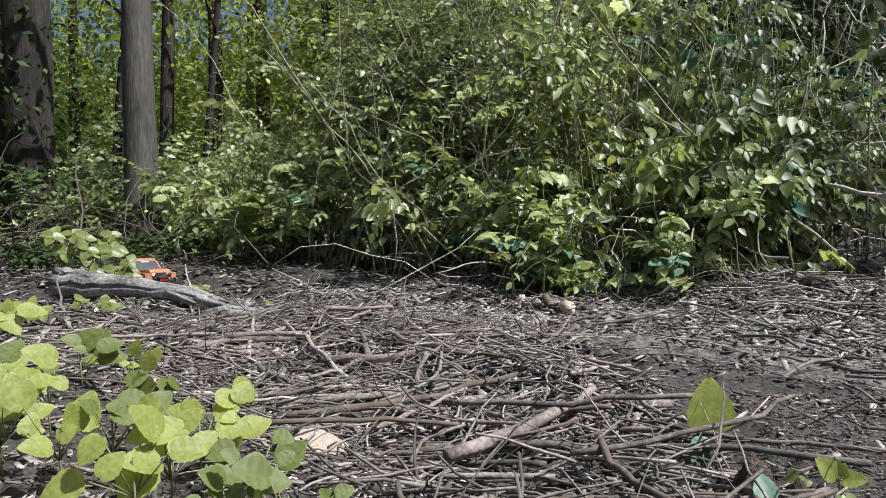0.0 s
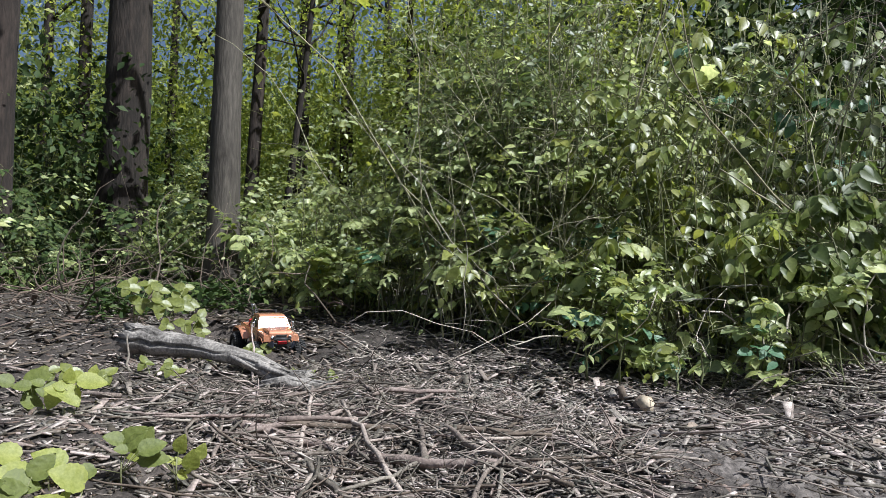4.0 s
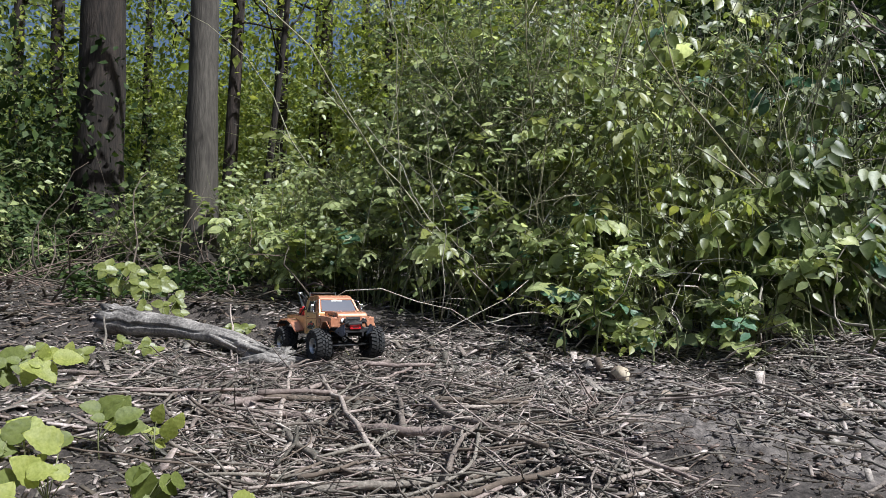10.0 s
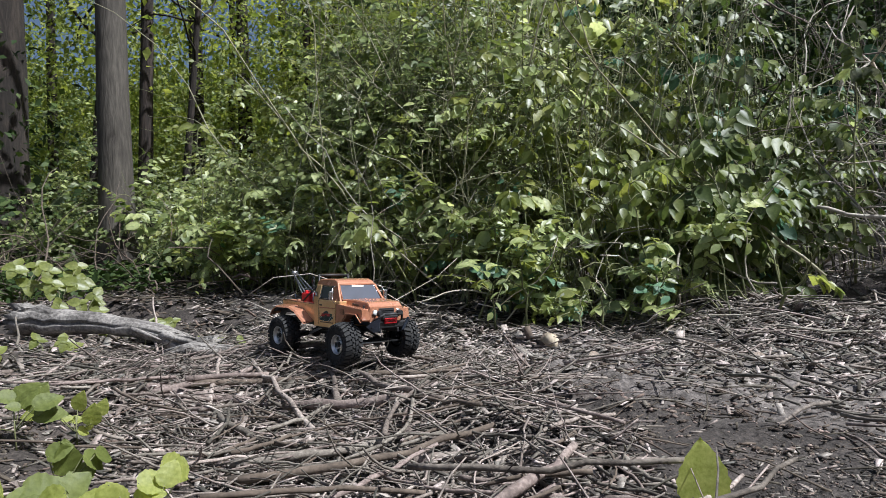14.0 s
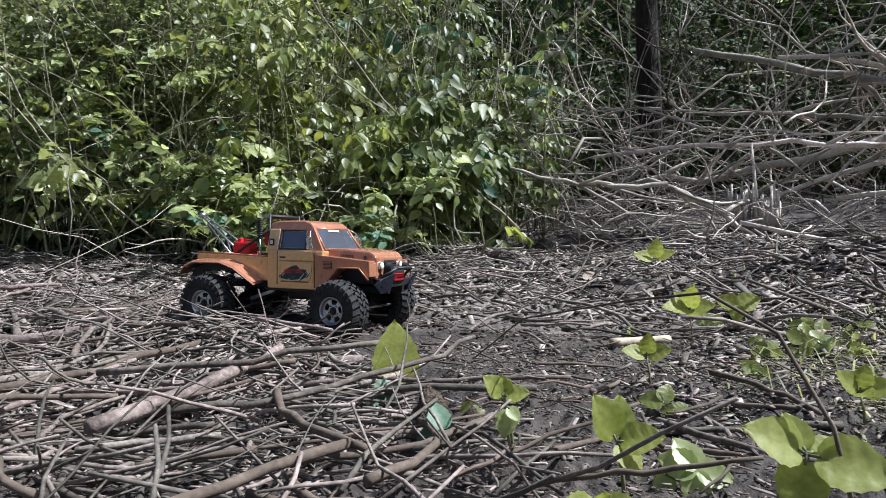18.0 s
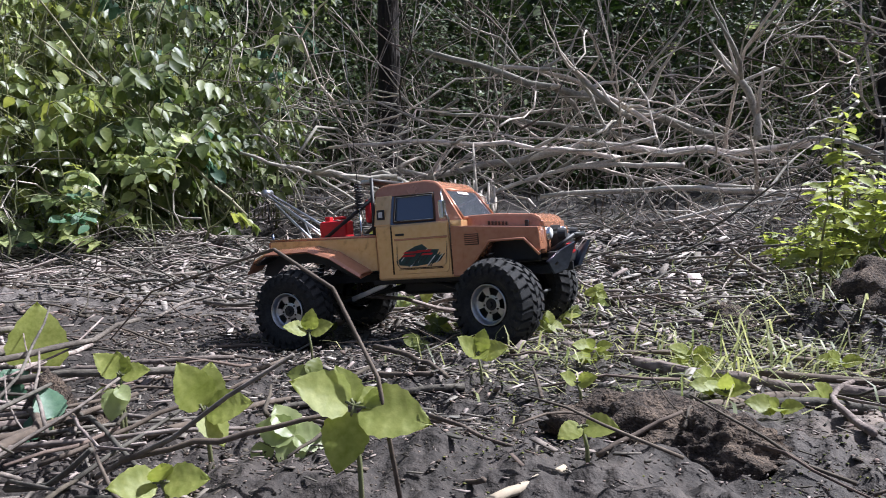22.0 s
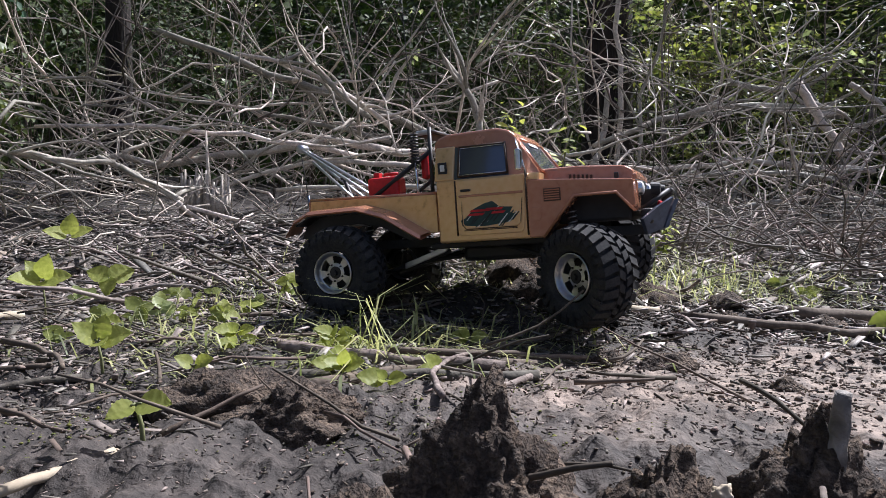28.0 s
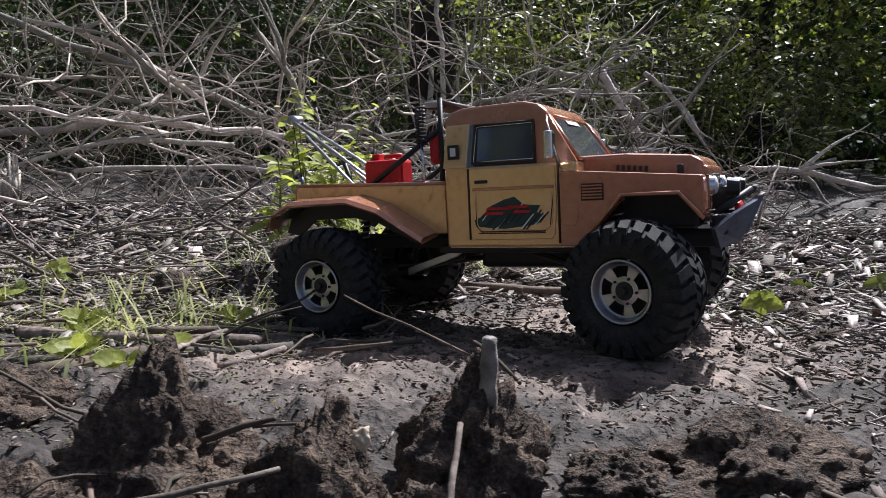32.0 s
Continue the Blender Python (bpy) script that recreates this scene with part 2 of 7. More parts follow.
BRUSH = mat("pale_brushwood", [(0.3, (0.17, 0.145, 0.118)), (0.5, (0.42, 0.37, 0.305)), (0.7, (0.66, 0.6, 0.52))], scale=14, fine=120, rough=0.8, bump=0.7,
            dist=0.004, island=0.5)
STICK = mat("weathered_stick", [(0.3, (0.035, 0.028, 0.023)), (0.5, (0.12, 0.097, 0.08)), (0.7, (0.27, 0.23, 0.195))], scale=16, fine=140, rough=0.85, bump=0.9, dist=0.004, spread=0.55)
BRANCH = mat("bare_branch_wood", [(0.3, (0.19, 0.165, 0.135)), (0.5, (0.45, 0.4, 0.335)), (0.7, (0.68, 0.62, 0.54))], scale=14, fine=120, rough=0.8, bump=0.7,
             dist=0.004, spread=0.5)
PALESTICK = mat("pale_stick", [(0.3, (0.075, 0.06, 0.05)), (0.5, (0.22, 0.185, 0.155)), (0.7, (0.44, 0.385, 0.335))], scale=16, fine=160, rough=0.85, bump=0.9, dist=0.004, spread=0.35)
LOGWOOD = mat("weathered_log", [(0.33, (0.03, 0.026, 0.023)), (0.48, (0.15, 0.137, 0.126)), (0.66, (0.38, 0.35, 0.32))], scale=11, fine=90, rough=0.85, bump=1.0, dist=0.01)
LITTERWOOD = mat("litter_wood", [(0.3, (0.05, 0.041, 0.034)), (0.5, (0.15, 0.126, 0.106)), (0.7, (0.33, 0.285, 0.245))], scale=16, fine=140, rough=0.85, bump=0.7, dist=0.003, island=0.6)
CANE = mat("pale_cane", [(0.3, (0.2, 0.19, 0.11)), (0.7, (0.4, 0.38, 0.25))], scale=20, rough=0.7, bump=0.3, dist=0.002, spread=0.4)
STEM = mat("green_stem", [(0.3, (0.1, 0.12, 0.04)), (0.7, (0.2, 0.2, 0.1))], scale=20, rough=0.7, bump=0.3, dist=0.002, island=0.3)
CHIP = mat("wood_chip", [(0.3, (0.06, 0.05, 0.043)), (0.5, (0.22, 0.19, 0.165)), (0.7, (0.5, 0.455, 0.405))], scale=30, fine=200, rough=0.6, bump=0.5, dist=0.002, island=0.75)
FRESHWOOD = mat("fresh_cut_wood", [(0.3, (0.3, 0.235, 0.16)), (0.7, (0.56, 0.48, 0.36))], scale=30, rough=0.8, bump=0.4, dist=0.002)
LEAF_A = mat("bush_leaf", [(0.35, (0.062, 0.09, 0.02)), (0.65, (0.15, 0.19, 0.056))], scale=9, fine=80, rough=0.38, rough2=0.52, bump=0.2, dist=0.002, island=0.45, translucent=0.4, spec=0.5)
LEAF_B = mat("bright_bush_leaf", [(0.35, (0.115, 0.145, 0.03)), (0.65, (0.245, 0.275, 0.075))], scale=9, fine=80, rough=0.33, rough2=0.5, bump=0.2, dist=0.002, island=0.4, translucent=0.48, spec=0.65)
LEAF_P = mat("pale_young_leaf", [(0.35, (0.24, 0.295, 0.105)), (0.65, (0.44, 0.49, 0.23))], scale=9, fine=80, rough=0.33, rough2=0.48, bump=0.2, dist=0.002, island=0.35, translucent=0.5, spec=0.65)
LEAF_V = mat("olive_vine_leaf", [(0.35, (0.085, 0.11, 0.022)), (0.65, (0.16, 0.19, 0.045))], scale=30, fine=250, rough=0.5, rough2=0.65, bump=0.35, dist=0.002, island=0.25, translucent=0.35)
# Shaded copy of the bush leaf: the wood's shade is in this green.
LEAF_D = mat("shade_tone_leaf", [(0.35, (0.018, 0.035, 0.01)), (0.65, (0.05, 0.08, 0.018))], scale=9, fine=80, rough=0.65, bump=0.2, dist=0.002, island=0.5, translucent=0.12, spec=0.25)
# Lit copy of the leaf: sunshine is raised into its yellow-green colour.
LEAF_Y = mat("sun_tone_canopy_leaf", [(0.35, (0.15, 0.195, 0.036)), (0.65, (0.3, 0.335, 0.08))], scale=5, fine=40, rough=0.5, bump=0.1, island=0.4, translucent=0.5)
LEAF_N = mat("young_leaf", [(0.35, (0.21, 0.25, 0.045)), (0.65, (0.4, 0.43, 0.12))], scale=30, fine=250, rough=0.45, rough2=0.6, bump=0.35, dist=0.002, island=0.25, translucent=0.5)
LEAF_T = mat("blue_green_leaf", [(0.35, (0.05, 0.12, 0.07)), (0.65, (0.12, 0.22, 0.13))], scale=30, fine=200, rough=0.5, bump=0.3, dist=0.002, island=0.3, translucent=0.3)
DRYLEAF = mat("dry_leaf", [(0.3, (0.22, 0.16, 0.11)), (0.7, (0.5, 0.42, 0.34))], scale=40, fine=200, rough=0.8, bump=0.4, dist=0.002, island=0.3, translucent=0.15)
GRASS = mat("grass_blade", [(0.3, (0.15, 0.185, 0.05)), (0.7, (0.42, 0.43, 0.21))], scale=15, rough=0.5, bump=0.0, island=0.5, translucent=0.4)
MOSS = mat("moss", [(0.3, (0.05, 0.06, 0.01)), (0.7, (0.14, 0.15, 0.03))], scale=40, fine=300, rough=0.95, bump=1.0, dist=0.004, island=0.4)
FLOWER = mat("cream_flower", [(0.3, (0.5, 0.5, 0.36)), (0.7, (0.75, 0.74, 0.6))], scale=40, rough=0.7, bump=0.0, translucent=0.3)


def plain(name, colour, rough=0.5, metal=0.0, bump=0.15, var=0.25, scale=30.0, coat=0.0, fine=200.0):
    lo, hi = [tuple(min(1, c * f) for c in colour) for f in (1 - var, 1 + var)]
    return mat(name, [(0.35, lo), (0.65, hi)], scale=scale, fine=fine, rough=rough, rough2=min(1, rough + 0.18), metal=metal, bump=bump, dist=0.001, coat=coat)


PAINT = mat("copper_paint", [(0.28, (0.3, 0.115, 0.06)), (0.45, (0.5, 0.215, 0.122)), (0.7, (0.58, 0.28, 0.17))], scale=9, fine=140, rough=0.2, rough2=0.32,
            metal=0.3, bump=0.05, dist=0.001, coat=0.6)
# Gold fade of the copper paint, lightened to hold a bright sky reflection.
GOLD = mat("gold_sky_gleam_paint", [(0.28, (0.42, 0.2, 0.08)), (0.45, (0.8, 0.49, 0.22)), (0.7, (0.88, 0.6, 0.32))], scale=9, fine=140, rough=0.26, rough2=0.38,
           metal=0.5, bump=0.05, dist=0.001, coat=0.6)
RUBBER = mat("muddy_rubber", [(0.3, (0.016, 0.0168, 0.019)), (0.52, (0.033, 0.0335, 0.035)), (0.7, (0.058, 0.055, 0.051))], scale=60, fine=500, rough=0.85, spec=0.25, bump=0.5, dist=0.001)
BLACK = plain("black_plastic", (0.018, 0.018, 0.02), 0.45)
ALU = plain("satin_aluminium", (0.5, 0.51, 0.53), 0.28, 1.0, var=0.12)
STEEL = plain("blue_grey_steel", (0.12, 0.15, 0.22), 0.32, 0.8)
CHROME = plain("chrome", (0.75, 0.76, 0.78), 0.14, 1.0, var=0.08)
RED = plain("red_plastic", (0.5, 0.012, 0.018), 0.35)
WHITE = plain("white_plastic", (0.7, 0.7, 0.68), 0.5)
TEAL = plain("dark_green_print", (0.02, 0.055, 0.05), 0.4)
SEAM = plain("dark_seam", (0.05, 0.025, 0.012), 0.6)

GLASS = bpy.data.materials.new("tinted_glass")
GLASS.use_nodes = True
gb = GLASS.node_tree.nodes["Principled BSDF"]
gb.inputs["Base Color"].default_value = (0.15, 0.165, 0.2, 1)
gb.inputs["Roughness"].default_value = 0.06
gb.inputs["Metallic"].default_value = 0.6
gb.inputs["Specular IOR Level"].default_value = 0.55
gb.inputs["Coat Weight"].default_value = 0.0
gb.inputs["Coat Roughness"].default_value = 0.05
gb.inputs["Transmission Weight"].default_value = 0.0

# Near-black on purpose: the deep shade inside the wood is this colour.
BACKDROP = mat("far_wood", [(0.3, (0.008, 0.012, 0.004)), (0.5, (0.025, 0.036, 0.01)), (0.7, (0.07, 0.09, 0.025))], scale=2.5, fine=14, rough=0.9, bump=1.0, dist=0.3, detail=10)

# ---- building tools ----
def smooth(me, on=True):
    me.polygons.foreach_set("use_smooth", [on] * len(me.polygons))
    return me


def mesh(name, verts, faces, material, smoothed=False):
    me = bpy.data.meshes.new(name)
    me.from_pydata([tuple(v) for v in verts], [], faces)
    me.materials.append(material)
    if smoothed:
        smooth(me)
    me.update()
    return me


def tri_mesh(name, verts, tris, material):
    """A large mesh from arrays (n, 3) of corners and of triangles."""
    me = bpy.data.meshes.new(name)
    verts, tris = np.asarray(verts, np.float32), np.asarray(tris, np.int32)
    me.vertices.add(len(verts))
    me.vertices.foreach_set("co", verts.ravel())
    me.loops.add(tris.size)
    me.loops.foreach_set("vertex_index", tris.ravel())
    me.polygons.add(len(tris))
    me.polygons.foreach_set("loop_start", np.arange(0, tris.size, tris.shape[1], dtype=np.int32))
    me.polygons.foreach_set("loop_total", np.full(len(tris), tris.shape[1], np.int32))
    me.materials.append(material)
    me.update(calc_edges=True)
    me.validate()
    return me


def part(name, data, parent, label="", at=None):
    """Links mesh data as one object under a thing or a part."""
    ob = new(name, data)
    ob.parent = parent
    if at is not None:
        ob.matrix_basis = at
    return tagged(ob, label) if label else ob


def thing(name, label, category, group="", kind="", data=None, at=None):
    ob = new(name, data)
    if at is not None:
        ob.matrix_basis = at
    return tagged(ob, label, category, group, kind)


def from_bm(name, bm, material, smoothed=False):
    me = bpy.data.meshes.new(name)
    bm.to_mesh(me)
    bm.free()
    me.materials.append(material)
    if smoothed:
        smooth(me)
    return me


def box_bm(x0, x1, y0, y1, z0, z1, bevel=0.0, segments=2):
    bm = bmesh.new()
    bmesh.ops.create_cube(bm, size=1)
    for v in bm.verts:
        v.co = ((x0 + x1) / 2 + v.co.x * (x1 - x0), (y0 + y1) / 2 + v.co.y * (y1 - y0), (z0 + z1) / 2 + v.co.z * (z1 - z0))
    if bevel:
        bmesh.ops.bevel(bm, geom=bm.edges[:], offset=bevel, segments=segments, affect="EDGES", profile=0.5)
    return bm


def tube_data(paths, sides=6):
    """Corners and triangles of tubes along paths of (points, radii), with closed ends."""
    verts, tris = [], []
    for pts, radii in paths:
        pts = np.asarray(pts, float)
        n = len(pts)
        tang = np.gradient(pts, axis=0)
        tang /= np.linalg.norm(tang, axis=1)[:, None] + 1e-9
        ref = np.array([0.0, 0.0, 1.0]) if abs(tang[:, 2]).mean() < 0.8 else np.array([1.0, 0.0, 0.0])
        a = np.cross(tang, ref)
        a /= np.linalg.norm(a, axis=1)[:, None] + 1e-9
        b = np.cross(tang, a)
        ang = np.arange(sides) * 2 * math.pi / sides
        ring = pts[:, None] + np.asarray(radii)[:, None, None] * (np.cos(ang)[None, :, None] * a[:, None] + np.sin(ang)[None, :, None] * b[:, None])
        base = sum(len(v) for v in verts)
        verts.append(ring.reshape(-1, 3))
        i, j = np.meshgrid(np.arange(n - 1), np.arange(sides), indexing="ij")
        p, q = base + i * sides + j, base + i * sides + (j + 1) % sides
        tris.append(np.stack([p, q, q + sides], -1).reshape(-1, 3))
        tris.append(np.stack([p, q + sides, p + sides], -1).reshape(-1, 3))
        last = base + (n - 1) * sides
        cap = np.arange(1, sides - 1)
        tris.append(np.stack([np.full(sides - 2, base), base + cap + 1, base + cap], -1))
        tris.append(np.stack([np.full(sides - 2, last), last + cap, last + cap + 1], -1))
    return np.concatenate(verts), np.concatenate(tris)


def tubes(name, paths, material, sides=6):
    v, t = tube_data(paths, sides)
    return smooth(tri_mesh(name, v, t, material))


def wander(start, way, length, steps, bend=0.15, sag=0.0, rng=random):
    """Points of a crooked stick."""
    p, d = Vector(start), Vector(way).normalized()
    out = [tuple(p)]
    for _ in range(steps):
        d = (d + Vector((rng.gauss(0, bend), rng.gauss(0, bend), rng.gauss(0, bend) - sag))).normalized()
        p = p + d * (length / steps)
        out.append(tuple(p))
    return out


def taper(n, r0, r1, knob=0.0, rng=random):
    return [r0 + (r1 - r0) * i / max(1, n - 1) + rng.uniform(-knob, knob) * r0 for i in range(n)]


# Smooth value noise for arrays.
LATTICE = np.random.RandomState(7).rand(64, 64)


def vnoise(x, y, scale, shift=0.0):
    u, v = x / scale + shift, y / scale + shift * 1.7
    i, j = np.floor(u).astype(int), np.floor(v).astype(int)
    f, g = u - i, v - j
    f, g = f * f * (3 - 2 * f), g * g * (3 - 2 * g)
    L = lambda a, b: LATTICE[a % 64, b % 64]
    return (L(i, j) * (1 - f) + L(i + 1, j) * f) * (1 - g) + (L(i, j + 1) * (1 - f) + L(i + 1, j + 1) * f) * g - 0.5


def hump(x, y, cx, cy, rx, ry, h, turn=0.0):
    c, s = math.cos(radians(turn)), math.sin(radians(turn))
    u, v = ((x - cx) * c + (y - cy) * s) / rx, (-(x - cx) * s + (y - cy) * c) / ry
    return h * np.exp(-(u * u + v * v) ** 1.5)


# drop of the wheels on their axles: seconds, rear and front, near side
DROPS = [(0, -0.004, -0.004), (22, -0.005, -0.005), (23, -0.019, 0.0), (24.5, -0.021, 0.007), (25.5, -0.01, 0.0), (27.5, 0.017, -0.029),
         (28, 0.002, -0.015), (29, 0.001, -0.013), (30, -0.022, -0.001), (31, -0.026, 0.0), (32, -0.005, -0.003)]
HUB_X, HUB_Y, TYRE_R, TYRE_BIG = (0.0, 0.313), 0.1, 0.056, 1.05


def truck_frame(x, y, z, heading, pitch, lean):
    """Pose of the truck: heading from +x to the left, nose up, and lean to its right side."""
    return pose(x, y, z, 0, 0, heading) @ pose(0, 0, 0, 0, -pitch, 0) @ pose(0, 0, 0, lean, 0, 0)


def drop_at(t, front, side):
    dz = float(np.interp(t, [d[0] for d in DROPS], [d[2 if front else 1] for d in DROPS]))
    return dz if side < 0 else -0.35 * dz


def wheel_marks():
    out = []
    for (t, *a), (t2, *b) in zip(TRUCK, TRUCK[1:]):
        for k in (0.0, 0.5):
            row = [u + (v - u) * k for u, v in zip(a, b)]
            m = truck_frame(*row)
            for f, side in itertools.product((0, 1), (-1, 1)):
                p = m @ Vector((HUB_X[f], side * HUB_Y, TYRE_R + drop_at(t + k * (t2 - t), f, side)))
                out.append((p.x, p.y, p.z - TYRE_R * TYRE_BIG - 0.001))
    return np.array(out)


RUTS = wheel_marks()


def ground_z(x, y):
    x, y = np.asarray(x, float), np.asarray(y, float)
    r = np.hypot(x, y)
    z = 0.085 * np.clip(r - 2.6, 0, 7) + 0.012 * np.clip(r - 9.6, 0, 50)
    z = z + 0.014 * np.clip(r - 1.6, 0, 1)
    mud = np.exp(-(((x - 0.46) / 0.42) ** 2 + ((y - 0.66) / 0.24) ** 2) ** 2)      # smooth trodden mud
    path = np.exp(-((y - 1.35 - 0.1 * x) / 0.3) ** 2) * (x < -0.3)
    calm = 1 - 0.3 * mud - 0.3 * path
    z = z + calm * (0.05 * vnoise(x, y, 0.55) * np.clip(r, 0.4, 2) + 0.026 * vnoise(x, y, 0.17, 3) + 0.014 * vnoise(x, y, 0.06, 5) + 0.008 * vnoise(x, y, 0.022, 9))
    z = z + 0.009 * vnoise(x, y, 0.014, 2) + 0.006 * vnoise(x, y, 0.007, 7) + 0.012 * np.abs(vnoise(x, y, 0.035, 6)) * np.clip(r / 0.6, 0.3, 1)
    far = np.clip((r - 3) / 4, 0, 1)
    z = z + far * (0.25 * vnoise(x, y, 2.1, 4) + 0.06 * vnoise(x, y, 0.5, 8))
    z = z + hump(x, y, 0.37, 1.07, 0.1, 0.15, 0.085, -20) + hump(x, y, 0.52, 1.2, 0.12, 0.1, 0.05, 0)
    z = z + hump(x, y, 0.05, 2.3, 0.9, 0.12, 0.06, 8) + hump(x, y, -1.72, 1.75, 0.25, 0.1, 0.05, 20)
    z = z + 0.016 * np.clip(r - 1.3, 0, 1.4) - 0.012
    z = z - 0.035 * np.exp(-(((x + 1.15) / 0.65) ** 2 + ((y - 0.5) / 0.5) ** 2)) + 0.02 * np.exp(-(((x - 0.35) / 0.5) ** 2 + ((y - 0.5) / 0.35) ** 2))
    z = z - 0.05 * np.exp(-(np.hypot(x - 0.03, y) / 0.3) ** 2)
    # ruts and humps under the truck's wheels
    shape = x.shape
    fx, fy, fz = x.ravel(), y.ravel(), z.ravel()
    near = np.where((np.hypot(fx, fy) < 4.6) & (fx < 0.9) & (fy > 0.3) & (fy < 1.7))[0]
    if len(near):
        w = np.exp(-((fx[near, None] - RUTS[:, 0]) ** 2 + (fy[near, None] - RUTS[:, 1]) ** 2) / (2 * 0.045 ** 2))
        low = w * np.exp(-(RUTS[:, 2] - RUTS[:, 2].min()) / 0.006)      # the deepest print stays
        want = (low * RUTS[:, 2]).sum(1) / (low.sum(1) + 1e-12)
        k = np.clip(w.max(1) * 1.15, 0, 1)
        fz = fz.copy()
        fz[near] = fz[near] * (1 - k) + (want + 0.25 * (fz[near] - want) * 0.3) * k
    z = fz.reshape(shape)
    return z


def gz(x, y):
    return float(ground_z(x, y))


# ---- the ground: one sheet to the horizon, fine near the camera's way ----
CX, CY = 0.0, -0.05
front = np.linspace(radians(-84), radians(100), 1020, endpoint=False)
behind = np.linspace(radians(100), radians(276), 90, endpoint=False)
angs = np.concatenate([front, behind])
rad = np.concatenate([0.02 * 1.012 ** np.arange(0, 440), 0.02 * 1.012 ** 440 * 1.06 ** np.arange(0, 78)])
A2, R2 = np.meshgrid(angs, rad)
GX, GY = CX - np.sin(A2) * R2, CY + np.cos(A2) * R2
GZ = ground_z(GX, GY)
na, nr = len(angs), len(rad)
gi, gj = np.meshgrid(np.arange(nr - 1), np.arange(na), indexing="ij")
p0, p1 = gi * na + gj, gi * na + (gj + 1) % na
quads = np.stack([p0, p1, p1 + na, p0 + na], -1).reshape(-1, 4)
gverts = np.stack([GX, GY, GZ], -1).reshape(-1, 3)
ground = thing("ground", "dark churned forest soil strewn with wood chips", "ground", kind="structure", data=smooth(tri_mesh("ground", gverts, quads, SOIL)))

# ---- plants ----
OVATE = np.array([(0, 0, 0), (0, 0.33, -0.02), (0, 0.68, -0.05), (0, 1, -0.12), (-0.26, 0.22, 0.05), (-0.3, 0.5, 0.06), (-0.17, 0.8, 0.0),
                  (0.26, 0.22, 0.05), (0.3, 0.5, 0.06), (0.17, 0.8, 0.0)])
OVATE_T = np.array([(0, 1, 4), (1, 5, 4), (1, 2, 5), (2, 6, 5), (2, 3, 6), (0, 7, 1), (1, 7, 8), (1, 8, 2), (2, 8, 9), (2, 9, 3)])
DIAMOND = np.array([(0, 0, 0), (0, 0.5, -0.05), (0, 1, -0.1), (-0.3, 0.42, 0.05), (0.3, 0.42, 0.05)])
DIAMOND_T = np.array([(0, 1, 3), (1, 2, 3), (0, 4, 1), (1, 4, 2)])


def leaf_arrays(places, tips, ups, sizes, shape=OVATE, tris=OVATE_T):
    """Leaves at places, pointing along tips, facing ups."""
    places, tips, ups, sizes = (np.asarray(a, float) for a in (places, tips, ups, sizes))
    tips /= np.linalg.norm(tips, axis=1)[:, None] + 1e-9
    side = np.cross(tips, ups)
    side /= np.linalg.norm(side, axis=1)[:, None] + 1e-9
    nrm = np.cross(side, tips)
    v = places[:, None] + sizes[:, None, None] * (shape[None, :, :1] * side[:, None] + shape[None, :, 1:2] * tips[:, None] + shape[None, :, 2:] * nrm[:, None])
    t = tris[None] + (np.arange(len(places)) * len(shape))[:, None, None]
    return v.reshape(-1, 3), t.reshape(-1, 3)


def leaves(name, places, tips, ups, sizes, material, shape=OVATE, tris=OVATE_T):
    return tri_mesh(name, *leaf_arrays(places, tips, ups, sizes, shape, tris), material)


def polar(az, r):
    """A place on the ground, az degrees to the left of +y from where the camera first stands."""
    return -0.1 - math.sin(radians(az)) * r, math.cos(radians(az)) * r


